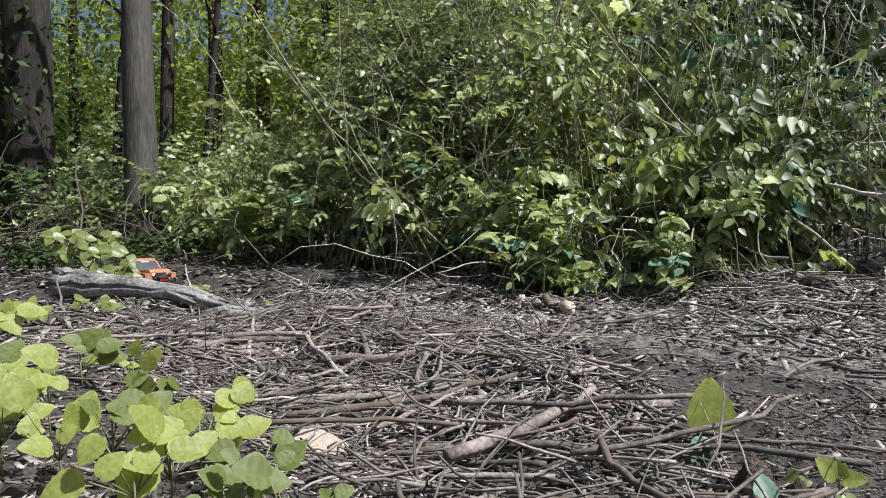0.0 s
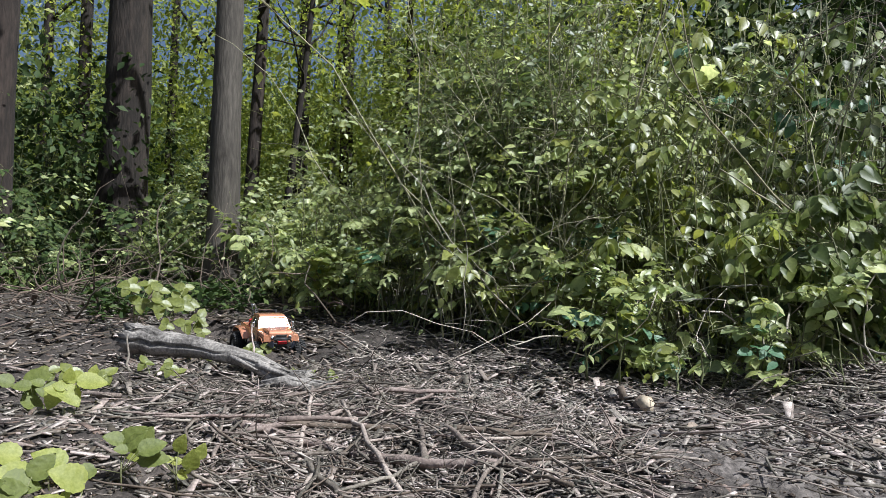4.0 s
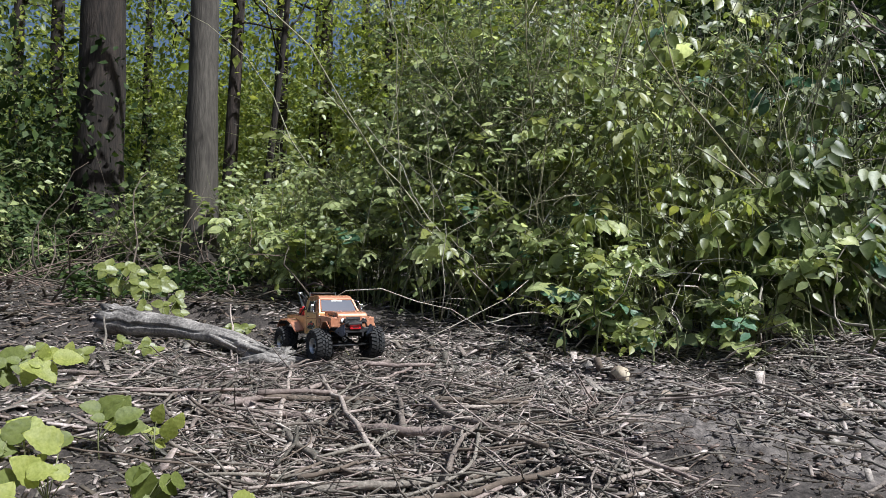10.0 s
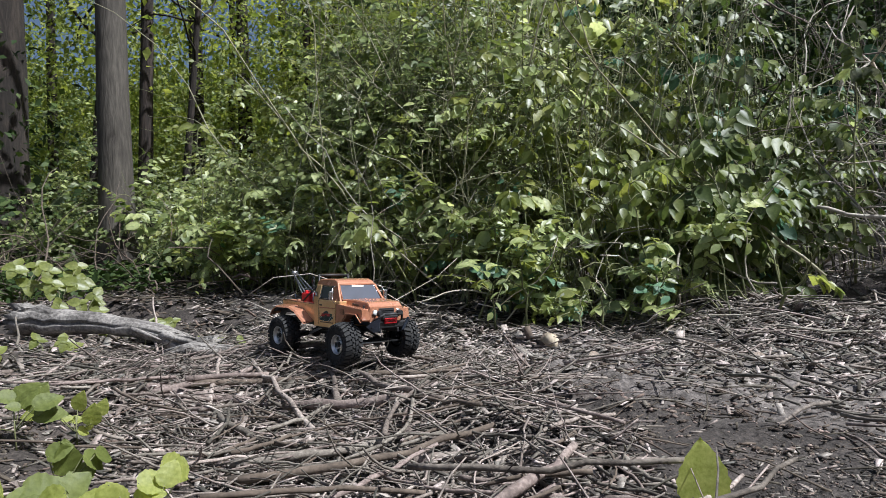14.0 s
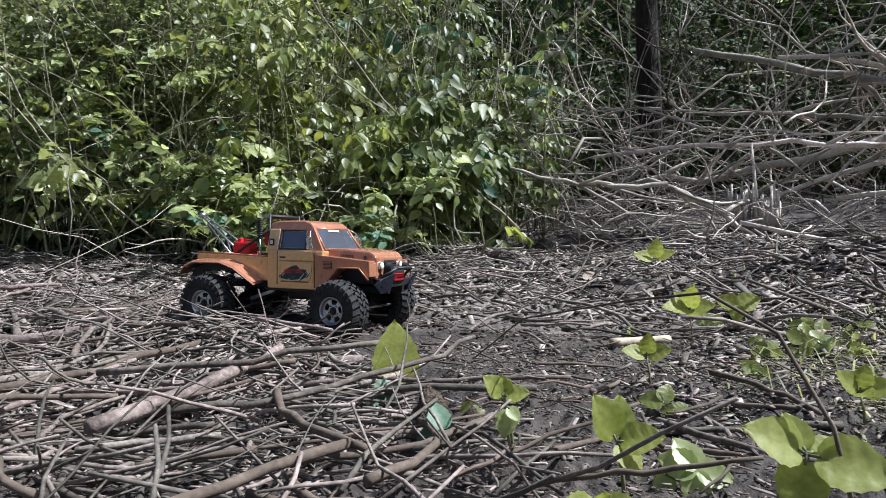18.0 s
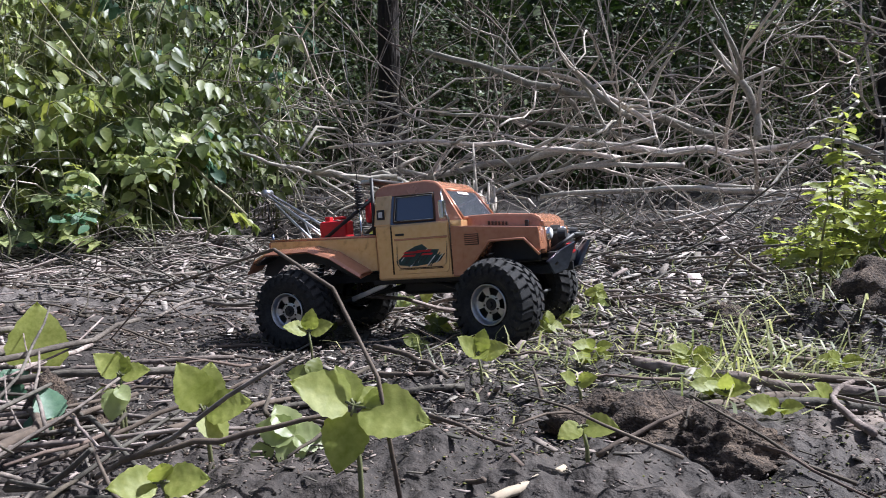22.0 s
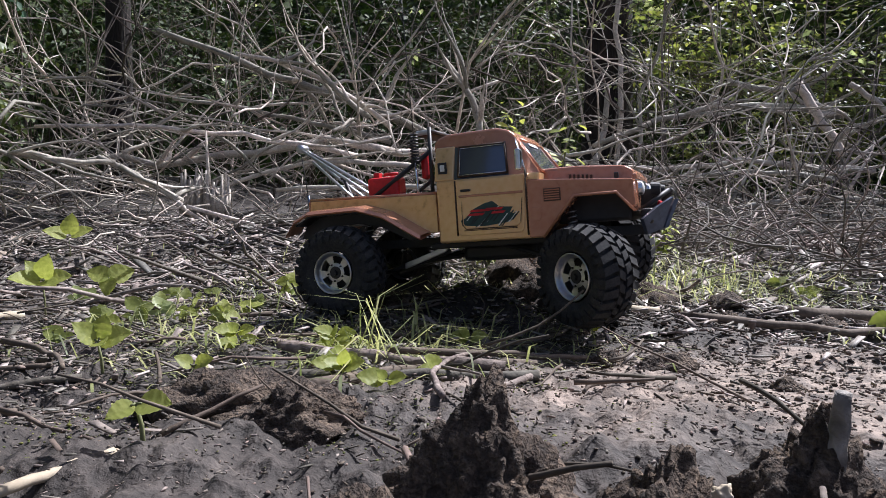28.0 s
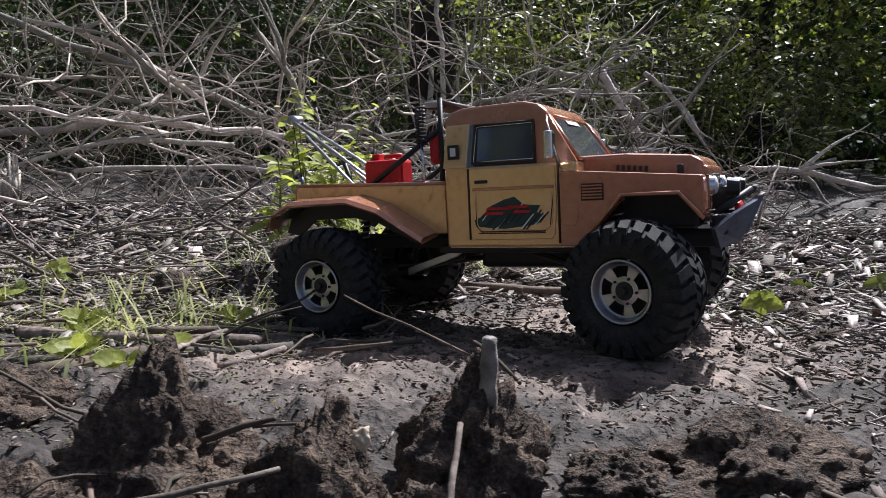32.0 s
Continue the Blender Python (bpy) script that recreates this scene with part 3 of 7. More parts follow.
def shrub(name, az, r, height, width, n_shoot, size, leaf_mat, label, seed, stems=12, wood=STEM, simple=False, low=0.08, category="bush", group="hedge",
          flowers=0, hang=0.35, per=12, gap=0.0, pale=0.2, reach=0.5, teal=0.0):
    """A bush of arching shoots that carry leaves in pairs, with gaps between the shoots."""
    rng = np.random.RandomState(seed)
    pr = random.Random(seed)
    x, y = polar(az, r)
    z = gz(x, y) - 0.03
    top = thing(name, label, category, group, at=pose(x, y, z))
    across = np.array([y, -x]) / math.hypot(x, y)
    paths, ends = [], []
    for k in range(stems):
        a, lean = pr.uniform(0, 2 * math.pi), pr.uniform(0.1, 1.0)
        h = height * pr.uniform(0.5, 1.1)
        sx, sy = math.cos(a) * width * lean, math.sin(a) * width * lean
        b = np.array([pr.gauss(0, 0.12), pr.gauss(0, 0.12), 0.0])
        droop = pr.uniform(0.0, 0.4) * h * lean
        s = np.linspace(0, 1, 9)
        pts = np.stack([b[0] + sx * s ** 1.3, b[1] + sy * s ** 1.3, h * s - droop * s ** 3], -1) + rng.normal(0, 0.014, (9, 3)) * s[:, None]
        paths.append((pts, taper(9, pr.uniform(0.003, 0.0075), 0.0015)))
        ends.append(pts)
    ends = np.array(ends)
    si, sp = rng.randint(0, stems, n_shoot), rng.uniform(low, 1.0, n_shoot) ** 0.8 * 8
    i0 = np.minimum(sp.astype(int), 7)
    f = (sp - i0)[:, None]
    start = ends[si, i0] * (1 - f) + ends[si, i0 + 1] * f
    ta = rng.uniform(0, 2 * math.pi, n_shoot)
    tl = reach * rng.uniform(0.25, 1.25, n_shoot) * (0.4 + 0.6 * height / 2.2)
    way = np.stack([np.cos(ta), np.sin(ta), rng.uniform(-0.1, 1.0, n_shoot)], -1)
    sag = rng.uniform(0.1, 0.9, n_shoot) * tl
    mid = start + way * tl[:, None] * 0.6
    field = vnoise(mid[:, :2] @ across + 7.3 * az, mid[:, 2] + z, 0.33, seed * 0.37) + 0.5 * vnoise(mid[:, :2] @ across, mid[:, 2], 0.13, seed * 0.7)
    keep = field + rng.normal(0, 0.08, n_shoot) > gap - 0.12
    P, T, U, S, K = [], [], [], [], []
    face = -np.array([x, y, 0.0]) / math.hypot(x, y)
    for k in range(n_shoot):
        at = lambda q: start[k] + way[k] * tl[k] * q - np.array([0, 0, sag[k] * q * q])
        if k % 3 == 0 or keep[k]:
            paths.append((np.array([at(0), at(0.35), at(0.7), at(1.0)]), (0.0022, 0.0018, 0.0014, 0.0008)))
        if not keep[k] or rng.rand() < 0.06:
            continue
        m = max(3, int(per * rng.uniform(0.5, 1.4)))
        q = np.linspace(0.2, 1.02, m) + rng.normal(0, 0.02, m)
        c = start[k] + way[k] * tl[k] * q[:, None] - np.array([0, 0, 1.0]) * (sag[k] * q * q)[:, None]
        tan = way[k] * tl[k] - np.array([0, 0, 1.0]) * (2 * sag[k] * q)[:, None]
        tan /= np.linalg.norm(tan, axis=1)[:, None] + 1e-9
        sgn = np.where(np.arange(m) % 2, -1, 1)[:, None]
        P.append(c)
        T.append(np.cross(tan, (0, 0, 1.0)) * sgn * 0.9 + tan * 0.5 + rng.normal(0, 0.22, (m, 3)) - np.array([0, 0, hang]))
        U.append(np.array([sd.x * 0.4, sd.y * 0.4, 0.75]) + face * 0.55 + rng.normal(0, 0.3, 3) + rng.normal(0, 0.22, (m, 3)))
        S.append(size * rng.uniform(0.6, 1.25) * rng.uniform(0.65, 1.1, m) * np.clip(1.25 - 0.7 * q, 0.35, 1))
        K.append(np.full(m, 2 if rng.rand() < teal else 1 if rng.rand() < pale else 0))
    P, T, U, S, K = (np.concatenate(a) for a in (P, T, U, S, K))
    tagged(part("stem_growth", tubes("stem_growth", paths, wood, 4), top), kind="stuff")
    for kind, (nm, mt, lb) in enumerate((("foliage", leaf_mat, ""), ("young_foliage", LEAF_P, "pale young leaves"), ("turned_foliage", LEAF_T, "pale blue-green turned leaves"))):
        w = K == kind
        if w.sum():
            part(nm, leaves(nm, P[w], T[w], U[w], S[w], mt, *((DIAMOND, DIAMOND_T) if simple else (OVATE, OVATE_T))), top, lb)
    if flowers:
        k = rng.randint(0, len(P), flowers)
        c = np.repeat(P[k] + face * 0.05, 7, axis=0) + rng.normal(0, 0.012, (flowers * 7, 3))
        tagged(part("blossom", leaves("blossom", c, rng.normal(0, 1, c.shape), rng.normal(0, 1, c.shape), np.full(len(c), 0.024), FLOWER, DIAMOND, DIAMOND_T), top, "small cream blossoms"), kind="stuff")
    return top


A_LABEL = "leafy green bush with small leaves in the hedge"
B_LABEL = "tall bush with bright heart-shaped leaves and bare stems"
D_LABEL = "dense hedge bush behind the brushwood, leaf tone set for its light"
for k, (az, r, h, w) in enumerate([(70, 5.7, 0.8, 0.5), (66.5, 5.1, 0.95, 0.5), (61.5, 4.7, 1.7, 0.7), (58, 4.5, 2.2, 0.8), (54, 4.3, 2.3, 0.8), (50, 4.15, 2.3, 0.8), (46, 3.95, 2.3, 0.7),
                                   (58.5, 5.8, 2.4, 0.8), (54, 5.5, 2.6, 0.9), (48, 5.2, 2.5, 0.9), (43, 4.8, 1.7, 0.7), (38, 4.6, 1.1, 0.6), (65, 6.4, 1.2, 0.7), (56, 4.9, 2.4, 0.8), (51, 4.7, 2.4, 0.8)]):
    # Past 59 degrees the brighter leaf colour stands in for sunlit foliage.
    shrub("bush", az, r, h, w, 330, 0.07, LEAF_B if az > 59 else LEAF_A, A_LABEL, 100 + k, stems=20, flowers=(26 if k in (5, 6) else 8 if k in (3, 4) else 0), gap=0.05 if k > 6 else 0.09, per=11, pale=0.36 if k < 7 else 0.14, reach=0.55)
for k, (az, r, h, w) in enumerate([(43, 3.6, 1.6, 0.45), (39.5, 3.4, 1.3, 0.4), (35.5, 3.35, 1.0, 0.4), (31.5, 3.4, 0.9, 0.4), (28, 3.6, 0.75, 0.3), (38, 3.9, 1.5, 0.5), (32, 4.1, 1.5, 0.45), (24.5, 4.2, 1.35, 0.4), (28.5, 4.1, 1.8, 0.45), (34, 4.2, 2.1, 0.5), (39, 4.3, 2.3, 0.55), (22, 4.8, 1.7, 0.4), (26.5, 4.8, 2.2, 0.5), (31, 4.9, 2.4, 0.55), (36, 5.0, 2.5, 0.6)]):
    # Up to 33 degrees a darker, less pale leaf mix stands for hedge shade.
    shrub("bush", az, r, h, w, 150 if k < 7 else 120, 0.095, LEAF_B if az > 33 else LEAF_A, B_LABEL, 200 + k, stems=18, hang=1.0, per=9, gap=0.1, pale=0.26 if az > 33 else 0.1, reach=0.42, teal=0.04)
for k, (az, r, h, w) in enumerate([(70, 4.9, 0.65, 0.35), (66.5, 4.7, 0.8, 0.4), (62.5, 4.4, 1.0, 0.45), (60, 4.2, 1.1, 0.45), (52, 3.8, 1.1, 0.4)]):
    shrub("bush", az, r, h, w, 120, 0.08, LEAF_B, "pale-leaved young bush before the hedge", 250 + k, stems=12, hang=0.6, per=9, gap=0.04, pale=0.6, reach=0.45)
# low growth at the foot of the hedge
for k, (az, r, h, w) in enumerate([(68, 4.3, 0.55, 0.35), (63, 4.0, 0.6, 0.35), (58, 3.8, 0.65, 0.4), (53, 3.6, 0.6, 0.35), (49, 3.4, 0.5, 0.3), (45, 3.2, 0.5, 0.3), (41, 3.0, 0.4, 0.25), (37, 2.95, 0.35, 0.25), (66, 4.6, 0.9, 0.4), (56, 3.95, 1.0, 0.4), (47, 3.5, 0.9, 0.4), (43, 3.15, 0.7, 0.3), (33, 3.0, 0.5, 0.25), (30, 3.05, 0.3, 0.2)]):
    shrub("low_bush", az, r, h * (1.15 if az > 46 else 0.9), w * 1.1, 100 if az > 46 else 45, 0.085, LEAF_B, "low leafy undergrowth with broad pale leaves", 300 + k, stems=9, low=0.3, group="undergrowth", gap=0.0, per=8, pale=0.65, reach=0.4, teal=0.05)
for k, (az, r, h, w) in enumerate([(74, 6.6, 0.9, 0.6), (79, 6.9, 0.8, 0.6), (84, 7.4, 0.9, 0.6), (89, 6.6, 0.8, 0.6), (94, 6.2, 1.1, 0.7), (87, 9.0, 1.9, 1.0), (81, 9.6, 1.8, 1.0), (92, 8.2, 2.2, 1.0), (76, 9.2, 1.7, 1.0), (71, 8.4, 1.9, 1.0), (97, 7.2, 2.2, 0.9)]):
    # Left of 79 degrees the darker leaf colour stands in for canopy shade.
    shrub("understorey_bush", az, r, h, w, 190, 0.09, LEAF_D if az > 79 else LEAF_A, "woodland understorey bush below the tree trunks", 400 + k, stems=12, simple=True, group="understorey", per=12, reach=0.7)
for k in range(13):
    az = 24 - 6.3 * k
    # Leaf colour steps from shaded to sunlit as k grows to the right.
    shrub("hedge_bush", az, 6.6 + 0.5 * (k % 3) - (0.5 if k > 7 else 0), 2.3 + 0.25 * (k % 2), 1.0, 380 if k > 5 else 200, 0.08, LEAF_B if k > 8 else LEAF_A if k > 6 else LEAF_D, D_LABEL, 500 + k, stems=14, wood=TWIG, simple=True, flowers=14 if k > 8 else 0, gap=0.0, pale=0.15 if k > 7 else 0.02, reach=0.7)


def far_wood(name, az0, az1, r0, r1, z0, z1, n, size, material, label, seed):
    rng = np.random.RandomState(seed)
    n_c = n // 24
    az, r = np.radians(rng.uniform(az0, az1, n_c)), rng.uniform(r0, r1, n_c)
    c = np.stack([-np.sin(az) * r, np.cos(az) * r, rng.uniform(z0, z1, n_c)], -1)
    p = np.repeat(c, 24, axis=0) + rng.normal(0, 1, (n_c * 24, 3)) * np.array([0.42, 0.42, 0.22])
    up = np.array([sd.x * 0.7, sd.y * 0.7, 0.8]) + rng.normal(0, 0.45, p.shape)
    me = leaves(name, p, rng.normal(0, 1, p.shape) - np.array([0, 0, 0.3]), up, size * rng.uniform(0.5, 1.3, len(p)), material, DIAMOND, DIAMOND_T)
    return thing(name, label, "foliage", kind="stuff", data=me)


# Sun and shade in the far wood come from the choice of leaf colour.
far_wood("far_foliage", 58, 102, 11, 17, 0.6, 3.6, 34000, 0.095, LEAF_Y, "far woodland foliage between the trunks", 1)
far_wood("canopy_foliage", 52, 82, 9.5, 14, 3.0, 5.4, 14000, 0.09, LEAF_Y, "canopy leaves coloured a sunlit yellow-green", 2)
far_wood("canopy_foliage", 80, 102, 10, 16, 3.2, 6.0, 8000, 0.09, LEAF_Y, "canopy leaves coloured a sunlit yellow-green", 3)
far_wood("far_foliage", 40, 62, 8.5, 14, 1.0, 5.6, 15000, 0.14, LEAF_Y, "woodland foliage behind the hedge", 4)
far_wood("far_foliage", 20, 42, 8.5, 14, 1.0, 5.6, 12000, 0.14, LEAF_D, "woodland foliage in a shaded tone behind the hedge", 9)
far_wood("far_foliage", -80, 22, 8.2, 12, 0.5, 4.6, 32000, 0.14, LEAF_D, "woodland foliage in a shaded tone behind the brushwood", 5)
far_wood("canopy_foliage", -70, -47, 7.5, 10, 2.0, 5.2, 7000, 0.12, LEAF_Y, "leaves beyond the hedge coloured a sunlit yellow-green", 10)
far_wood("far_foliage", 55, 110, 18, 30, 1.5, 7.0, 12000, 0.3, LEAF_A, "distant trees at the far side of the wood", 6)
far_wood("far_foliage", 84, 104, 7.5, 11, 0.3, 2.6, 9000, 0.1, LEAF_D, "undergrowth below the trees in a shaded tone", 7)
far_wood("far_foliage", 62, 84, 12, 16, 0.5, 4.2, 24000, 0.095, LEAF_Y, "foliage between the trunks coloured as sunlit", 8)

# Floor plants in the shaded leaf tone darken the ground under the trees.
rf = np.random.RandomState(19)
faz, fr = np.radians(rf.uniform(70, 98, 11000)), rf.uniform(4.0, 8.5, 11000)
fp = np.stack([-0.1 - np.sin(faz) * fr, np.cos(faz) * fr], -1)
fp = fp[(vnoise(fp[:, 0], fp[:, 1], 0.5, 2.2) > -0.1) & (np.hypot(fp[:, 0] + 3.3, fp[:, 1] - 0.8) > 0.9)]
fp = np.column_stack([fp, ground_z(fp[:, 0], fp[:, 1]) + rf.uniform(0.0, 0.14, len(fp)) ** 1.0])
thing("ground_cover", "low ground plants under the trees in a shaded tone", "ground cover", kind="stuff", data=leaves("ground_cover", fp, rf.normal(0, 1, fp.shape) * (1, 1, 0.4), np.array([0.1, -0.2, 0.8]) + rf.normal(0, 0.3, fp.shape), 0.055 * rf.uniform(0.5, 1.4, len(fp)), LEAF_D, DIAMOND, DIAMOND_T))


def wood_edge(name, az0, az1, r, z1, seed, label):
    """A ragged bank of far trees, closing the place behind the nearer leaves."""
    rng = np.random.RandomState(seed)
    n, m = 150, 18
    az = np.radians(np.linspace(az0, az1, n))
    verts = []
    for i in range(m):
        s_ = i / (m - 1)
        top = z1 * (1 + 0.35 * vnoise(az * 40, az * 0, 1.3, seed) + 0.2 * vnoise(az * 40, az * 0, 0.4, seed))
        rr = r + 2.2 * s_ + 1.6 * vnoise(az * 30, np.full(n, s_ * 9), 1.0, seed + 2) + 0.8 * vnoise(az * 30, np.full(n, s_ * 9), 0.35, seed + 4)
        verts.append(np.stack([-np.sin(az) * rr, np.cos(az) * rr, -0.5 + s_ * (top + 0.5)], -1))
    verts = np.concatenate(verts)
    i, j = np.meshgrid(np.arange(m - 1), np.arange(n - 1), indexing="ij")
    a = i * n + j
    q = np.stack([a, a + n, a + n + 1, a + 1], -1).reshape(-1, 4)
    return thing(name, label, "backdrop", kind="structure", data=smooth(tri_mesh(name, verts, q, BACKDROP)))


wood_edge("backdrop", -105, 64, 13.5, 7.0, 3, "ragged bank of trees coloured as deep shade")
wood_edge("backdrop", 62, 106, 30, 8.5, 5, "ragged bank of trees coloured as deep shade")
# Unseen banks: the tall one darkens the truck's reflections, the low one leaves sky.
wood_edge("backdrop", 100, 121, 11, 13.0, 6, "ragged bank of trees coloured as deep shade")
wood_edge("backdrop", 118, 258, 60, 1.0, 7, "ragged bank of trees coloured as deep shade")

def tree(az, r, dia, height, material, label, seed, lean=(0, 0), limbs=4, crown=320, leaf=LEAF_Y):
    pr = random.Random(seed)
    rng = np.random.RandomState(seed)
    x, y = polar(az, r)
    z = gz(x, y) - 0.08
    top = thing("tree", label, "tree", "woodland trees", at=pose(x, y, z))
    s = np.linspace(0, 1, 14)
    cx = lean[0] * height * s + rng.normal(0, 0.02, 14).cumsum() * dia
    cy = lean[1] * height * s + rng.normal(0, 0.02, 14).cumsum() * dia
    pts = np.stack([cx, cy, height * s ** 1.15], -1)
    rr = dia / 2 * (1 - 0.55 * s) + dia * 0.22 * np.exp(-s * 26)
    part("trunk", tubes("trunk", [(pts, rr)], material, 14), top)
    tips = []
    for k in range(limbs):
        f = pr.uniform(0.52, 0.92)
        i = int(f * 13)
        a = pr.uniform(0, 6.283)
        path = wander(pts[i], (math.cos(a), math.sin(a), pr.uniform(0.2, 0.9)), height * pr.uniform(0.18, 0.35), 7, 0.18, rng=pr)
        part("limb", tubes("limb", [(path, taper(8, dia * 0.16, dia * 0.03))], material, 7), top)
        tips += [path[4], path[6], path[7]]
    if crown:
        tips = np.array(tips + [tuple(pts[-1])])
        k = rng.randint(0, len(tips), crown)
        p = tips[k] + rng.normal(0, 1, (crown, 3)) * np.array([0.7, 0.7, 0.4])
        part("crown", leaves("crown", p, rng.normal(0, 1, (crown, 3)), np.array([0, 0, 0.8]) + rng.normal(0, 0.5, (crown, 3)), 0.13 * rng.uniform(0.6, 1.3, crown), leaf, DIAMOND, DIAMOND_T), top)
    return top


GREY = "tall tree trunk with smooth grey bark"
DARK = "tall tree trunk with dark furrowed bark"
tree(76.3, 6.5, 0.3, 9, BARK, GREY, 1, lean=(-0.012, 0.0), limbs=5)
tree(83.6, 8.3, 0.54, 11, DARKBARK, DARK, 2, lean=(0.0, 0.0), limbs=5)
tree(91.5, 6.6, 0.24, 9, DARKBARK, DARK, 3)
tree(86.6, 11.5, 0.22, 10, DARKBARK, DARK, 4)
tree(74.7, 9.5, 0.2, 8, DARKBARK, DARK, 5, lean=(0.02, 0.03), limbs=6)
tree(70.6, 11.5, 0.27, 9, DARKBARK, DARK, 6)
tree(67.0, 12.5, 0.28, 9, DARKBARK, DARK, 7)
tree(68.4, 13.0, 0.16, 8, DARKBARK, DARK, 8, lean=(0.03, 0.02))
tree(78.5, 10.2, 0.15, 7, DARKBARK, "crooked young tree with bare limbs", 9, lean=(0.1, 0.06), limbs=8)
tree(58.0, 12.5, 0.26, 10, DARKBARK, DARK, 10)
tree(89.0, 13.5, 0.22, 10, DARKBARK, DARK, 11)
tree(94.0, 10.5, 0.3, 10, DARKBARK, DARK, 12)
tree(72.3, 9.0, 0.1, 6, DARKBARK, "slender crooked tree with bare limbs", 18, lean=(0.05, 0.08), limbs=7, crown=500)
tree(80.5, 12.5, 0.18, 9, DARKBARK, DARK, 19)
tree(62.0, 10.5, 0.14, 8, DARKBARK, DARK, 20)
tree(64.0, 15, 0.24, 10, DARKBARK, DARK, 13)
tree(13.0, 6.1, 0.22, 6, DARKBARK, "reddish-brown tree trunk standing in the brushwood", 14, limbs=3, crown=300, leaf=LEAF_D)
tree(-24.4, 6.0, 0.42, 8, DARKBARK, "dark tree trunk behind the brushwood", 15, limbs=3, crown=200, leaf=LEAF_D)
tree(-48.0, 9.0, 0.3, 8, DARKBARK, DARK, 16, crown=600, leaf=LEAF_D)


# ---- brushwood ----
def branch(a, b, bow, r0, r1, seed, name="branch", label="bare dead branch lying in the brushwood pile", group="brushwood", material=BRANCH, forks=3, fork_len=0.4):
    """A crooked branch from a to b with a few side twigs."""
    pr = random.Random(seed)
    a, b = np.array(a, float), np.array(b, float)
    n = 12
    s = np.linspace(0, 1, n)[:, None]
    L = np.linalg.norm(b - a)
    rng = np.random.RandomState(seed)
    pts = a + (b - a) * s + np.array(bow) * np.sin(math.pi * s) + rng.normal(0, 0.008 * L, (n, 3)) * np.sin(math.pi * s)
    me = tubes(name, [(pts, taper(n, r0, r1, 0.05, pr))], material, 8)
    top = thing(name, label, "branch", group, data=me)
    for k in range(forks):
        i = pr.randint(3, n - 2)
        d = (b - a) / L + rng.normal(0, 0.6, 3) + np.array([0, 0, 0.25])
        path = wander(pts[i], d, fork_len * pr.uniform(0.5, 1.3), 6, 0.16, rng=pr)
        part("side_twig", tubes("side_twig", [(path, taper(7, r1 * 0.75 + 0.001, 0.0015))], material, 5), top)
    return top


for k, (a, b, bow, r0, r1) in enumerate([
        ((-0.85, 4.47, 1.26), (0.9, 4.25, 0.64), (0, 0, 0.0), 0.02, 0.03),
        ((-1.9, 4.28, 0.54), (0.12, 4.04, 0.6), (0, 0, -0.1), 0.014, 0.026),
        ((0.1, 4.04, 0.62), (1.3, 3.9, 0.57), (0, 0, -0.05), 0.026, 0.02),
        ((-0.78, 4.55, 0.88), (0.53, 4.4, 0.65), (0, 0, 0.03), 0.012, 0.018),
        ((-0.37, 4.2, 1.09), (0.5, 4.1, 0.7), (0, 0, 0.09), 0.012, 0.018),
        ((0.9, 3.55, 0.55), (0.71, 3.58, 0.98), (0.06, 0, 0), 0.022, 0.018),
        ((0.37, 4.02, 0.74), (-0.01, 4.07, 1.12), (0, 0, -0.04), 0.018, 0.014),
        ((-0.9, 3.55, 0.43), (-0.52, 3.5, 0.23), (0, 0, 0.01), 0.014, 0.02),
        ((0.95, 3.03, 0.49), (1.27, 3.0, 0.33), (0, 0, 0.05), 0.012, 0.014),
        ((2.8, 4.44, 1.15), (3.35, 4.38, 1.12), (0, 0, -0.03), 0.022, 0.026),
        ((1.85, 4.44, 0.68), (3.5, 4.26, 0.93), (0, 0, 0.15), 0.018, 0.03),
        ((3.18, 4.2, 1.1), (3.42, 4.16, 0.68), (0, 0, 0), 0.03, 0.03),
        ((1.04, 2.62, 0.2), (1.5, 2.56, 0.05), (0, 0, 0.01), 0.009, 0.014),
        ((-1.48, 3.16, 0.5), (-0.8, 3.46, 0.4), (0, 0, -0.04), 0.008, 0.014),
        ((2.9, 3.87, 1.03), (3.12, 3.75, 0.6), (0, 0, 0), 0.028, 0.03),
        ((3.09, 3.68, 1.0), (3.38, 3.54, 0.67), (0, 0, 0.03), 0.018, 0.02),
        ((2.7, 2.5, 0.33), (3.25, 2.27, 0.24), (0, 0, 0.02), 0.014, 0.018),
        ((1.6, 3.9, 0.45), (3.2, 3.6, 0.5), (0, 0, 0.05), 0.014, 0.02),
        ((1.5, 3.5, 0.3), (2.7, 3.3, 0.42), (0, 0, 0.08), 0.012, 0.016),
        ((1.9, 3.2, 0.22), (3.1, 3.2, 0.3), (0, 0, 0.05), 0.012, 0.016),
        ((-0.1, 3.6, 0.3), (1.2, 3.3, 0.25), (0, 0, 0.05), 0.012, 0.016),
        ((0.4, 3.2, 0.16), (1.5, 3.0, 0.3), (0, 0, 0.04), 0.01, 0.013),
        ((-1.3, 3.9, 0.6), (0.3, 3.8, 0.5), (0, 0, 0.06), 0.01, 0.016),
        ((-0.6, 4.0, 0.25), (0.6, 3.7, 0.45), (0, 0, 0.1), 0.012, 0.016)]):
    branch(a, b, bow, r0 * 0.88, r1 * 0.88, 40 + k, forks=5, fork_len=0.5)
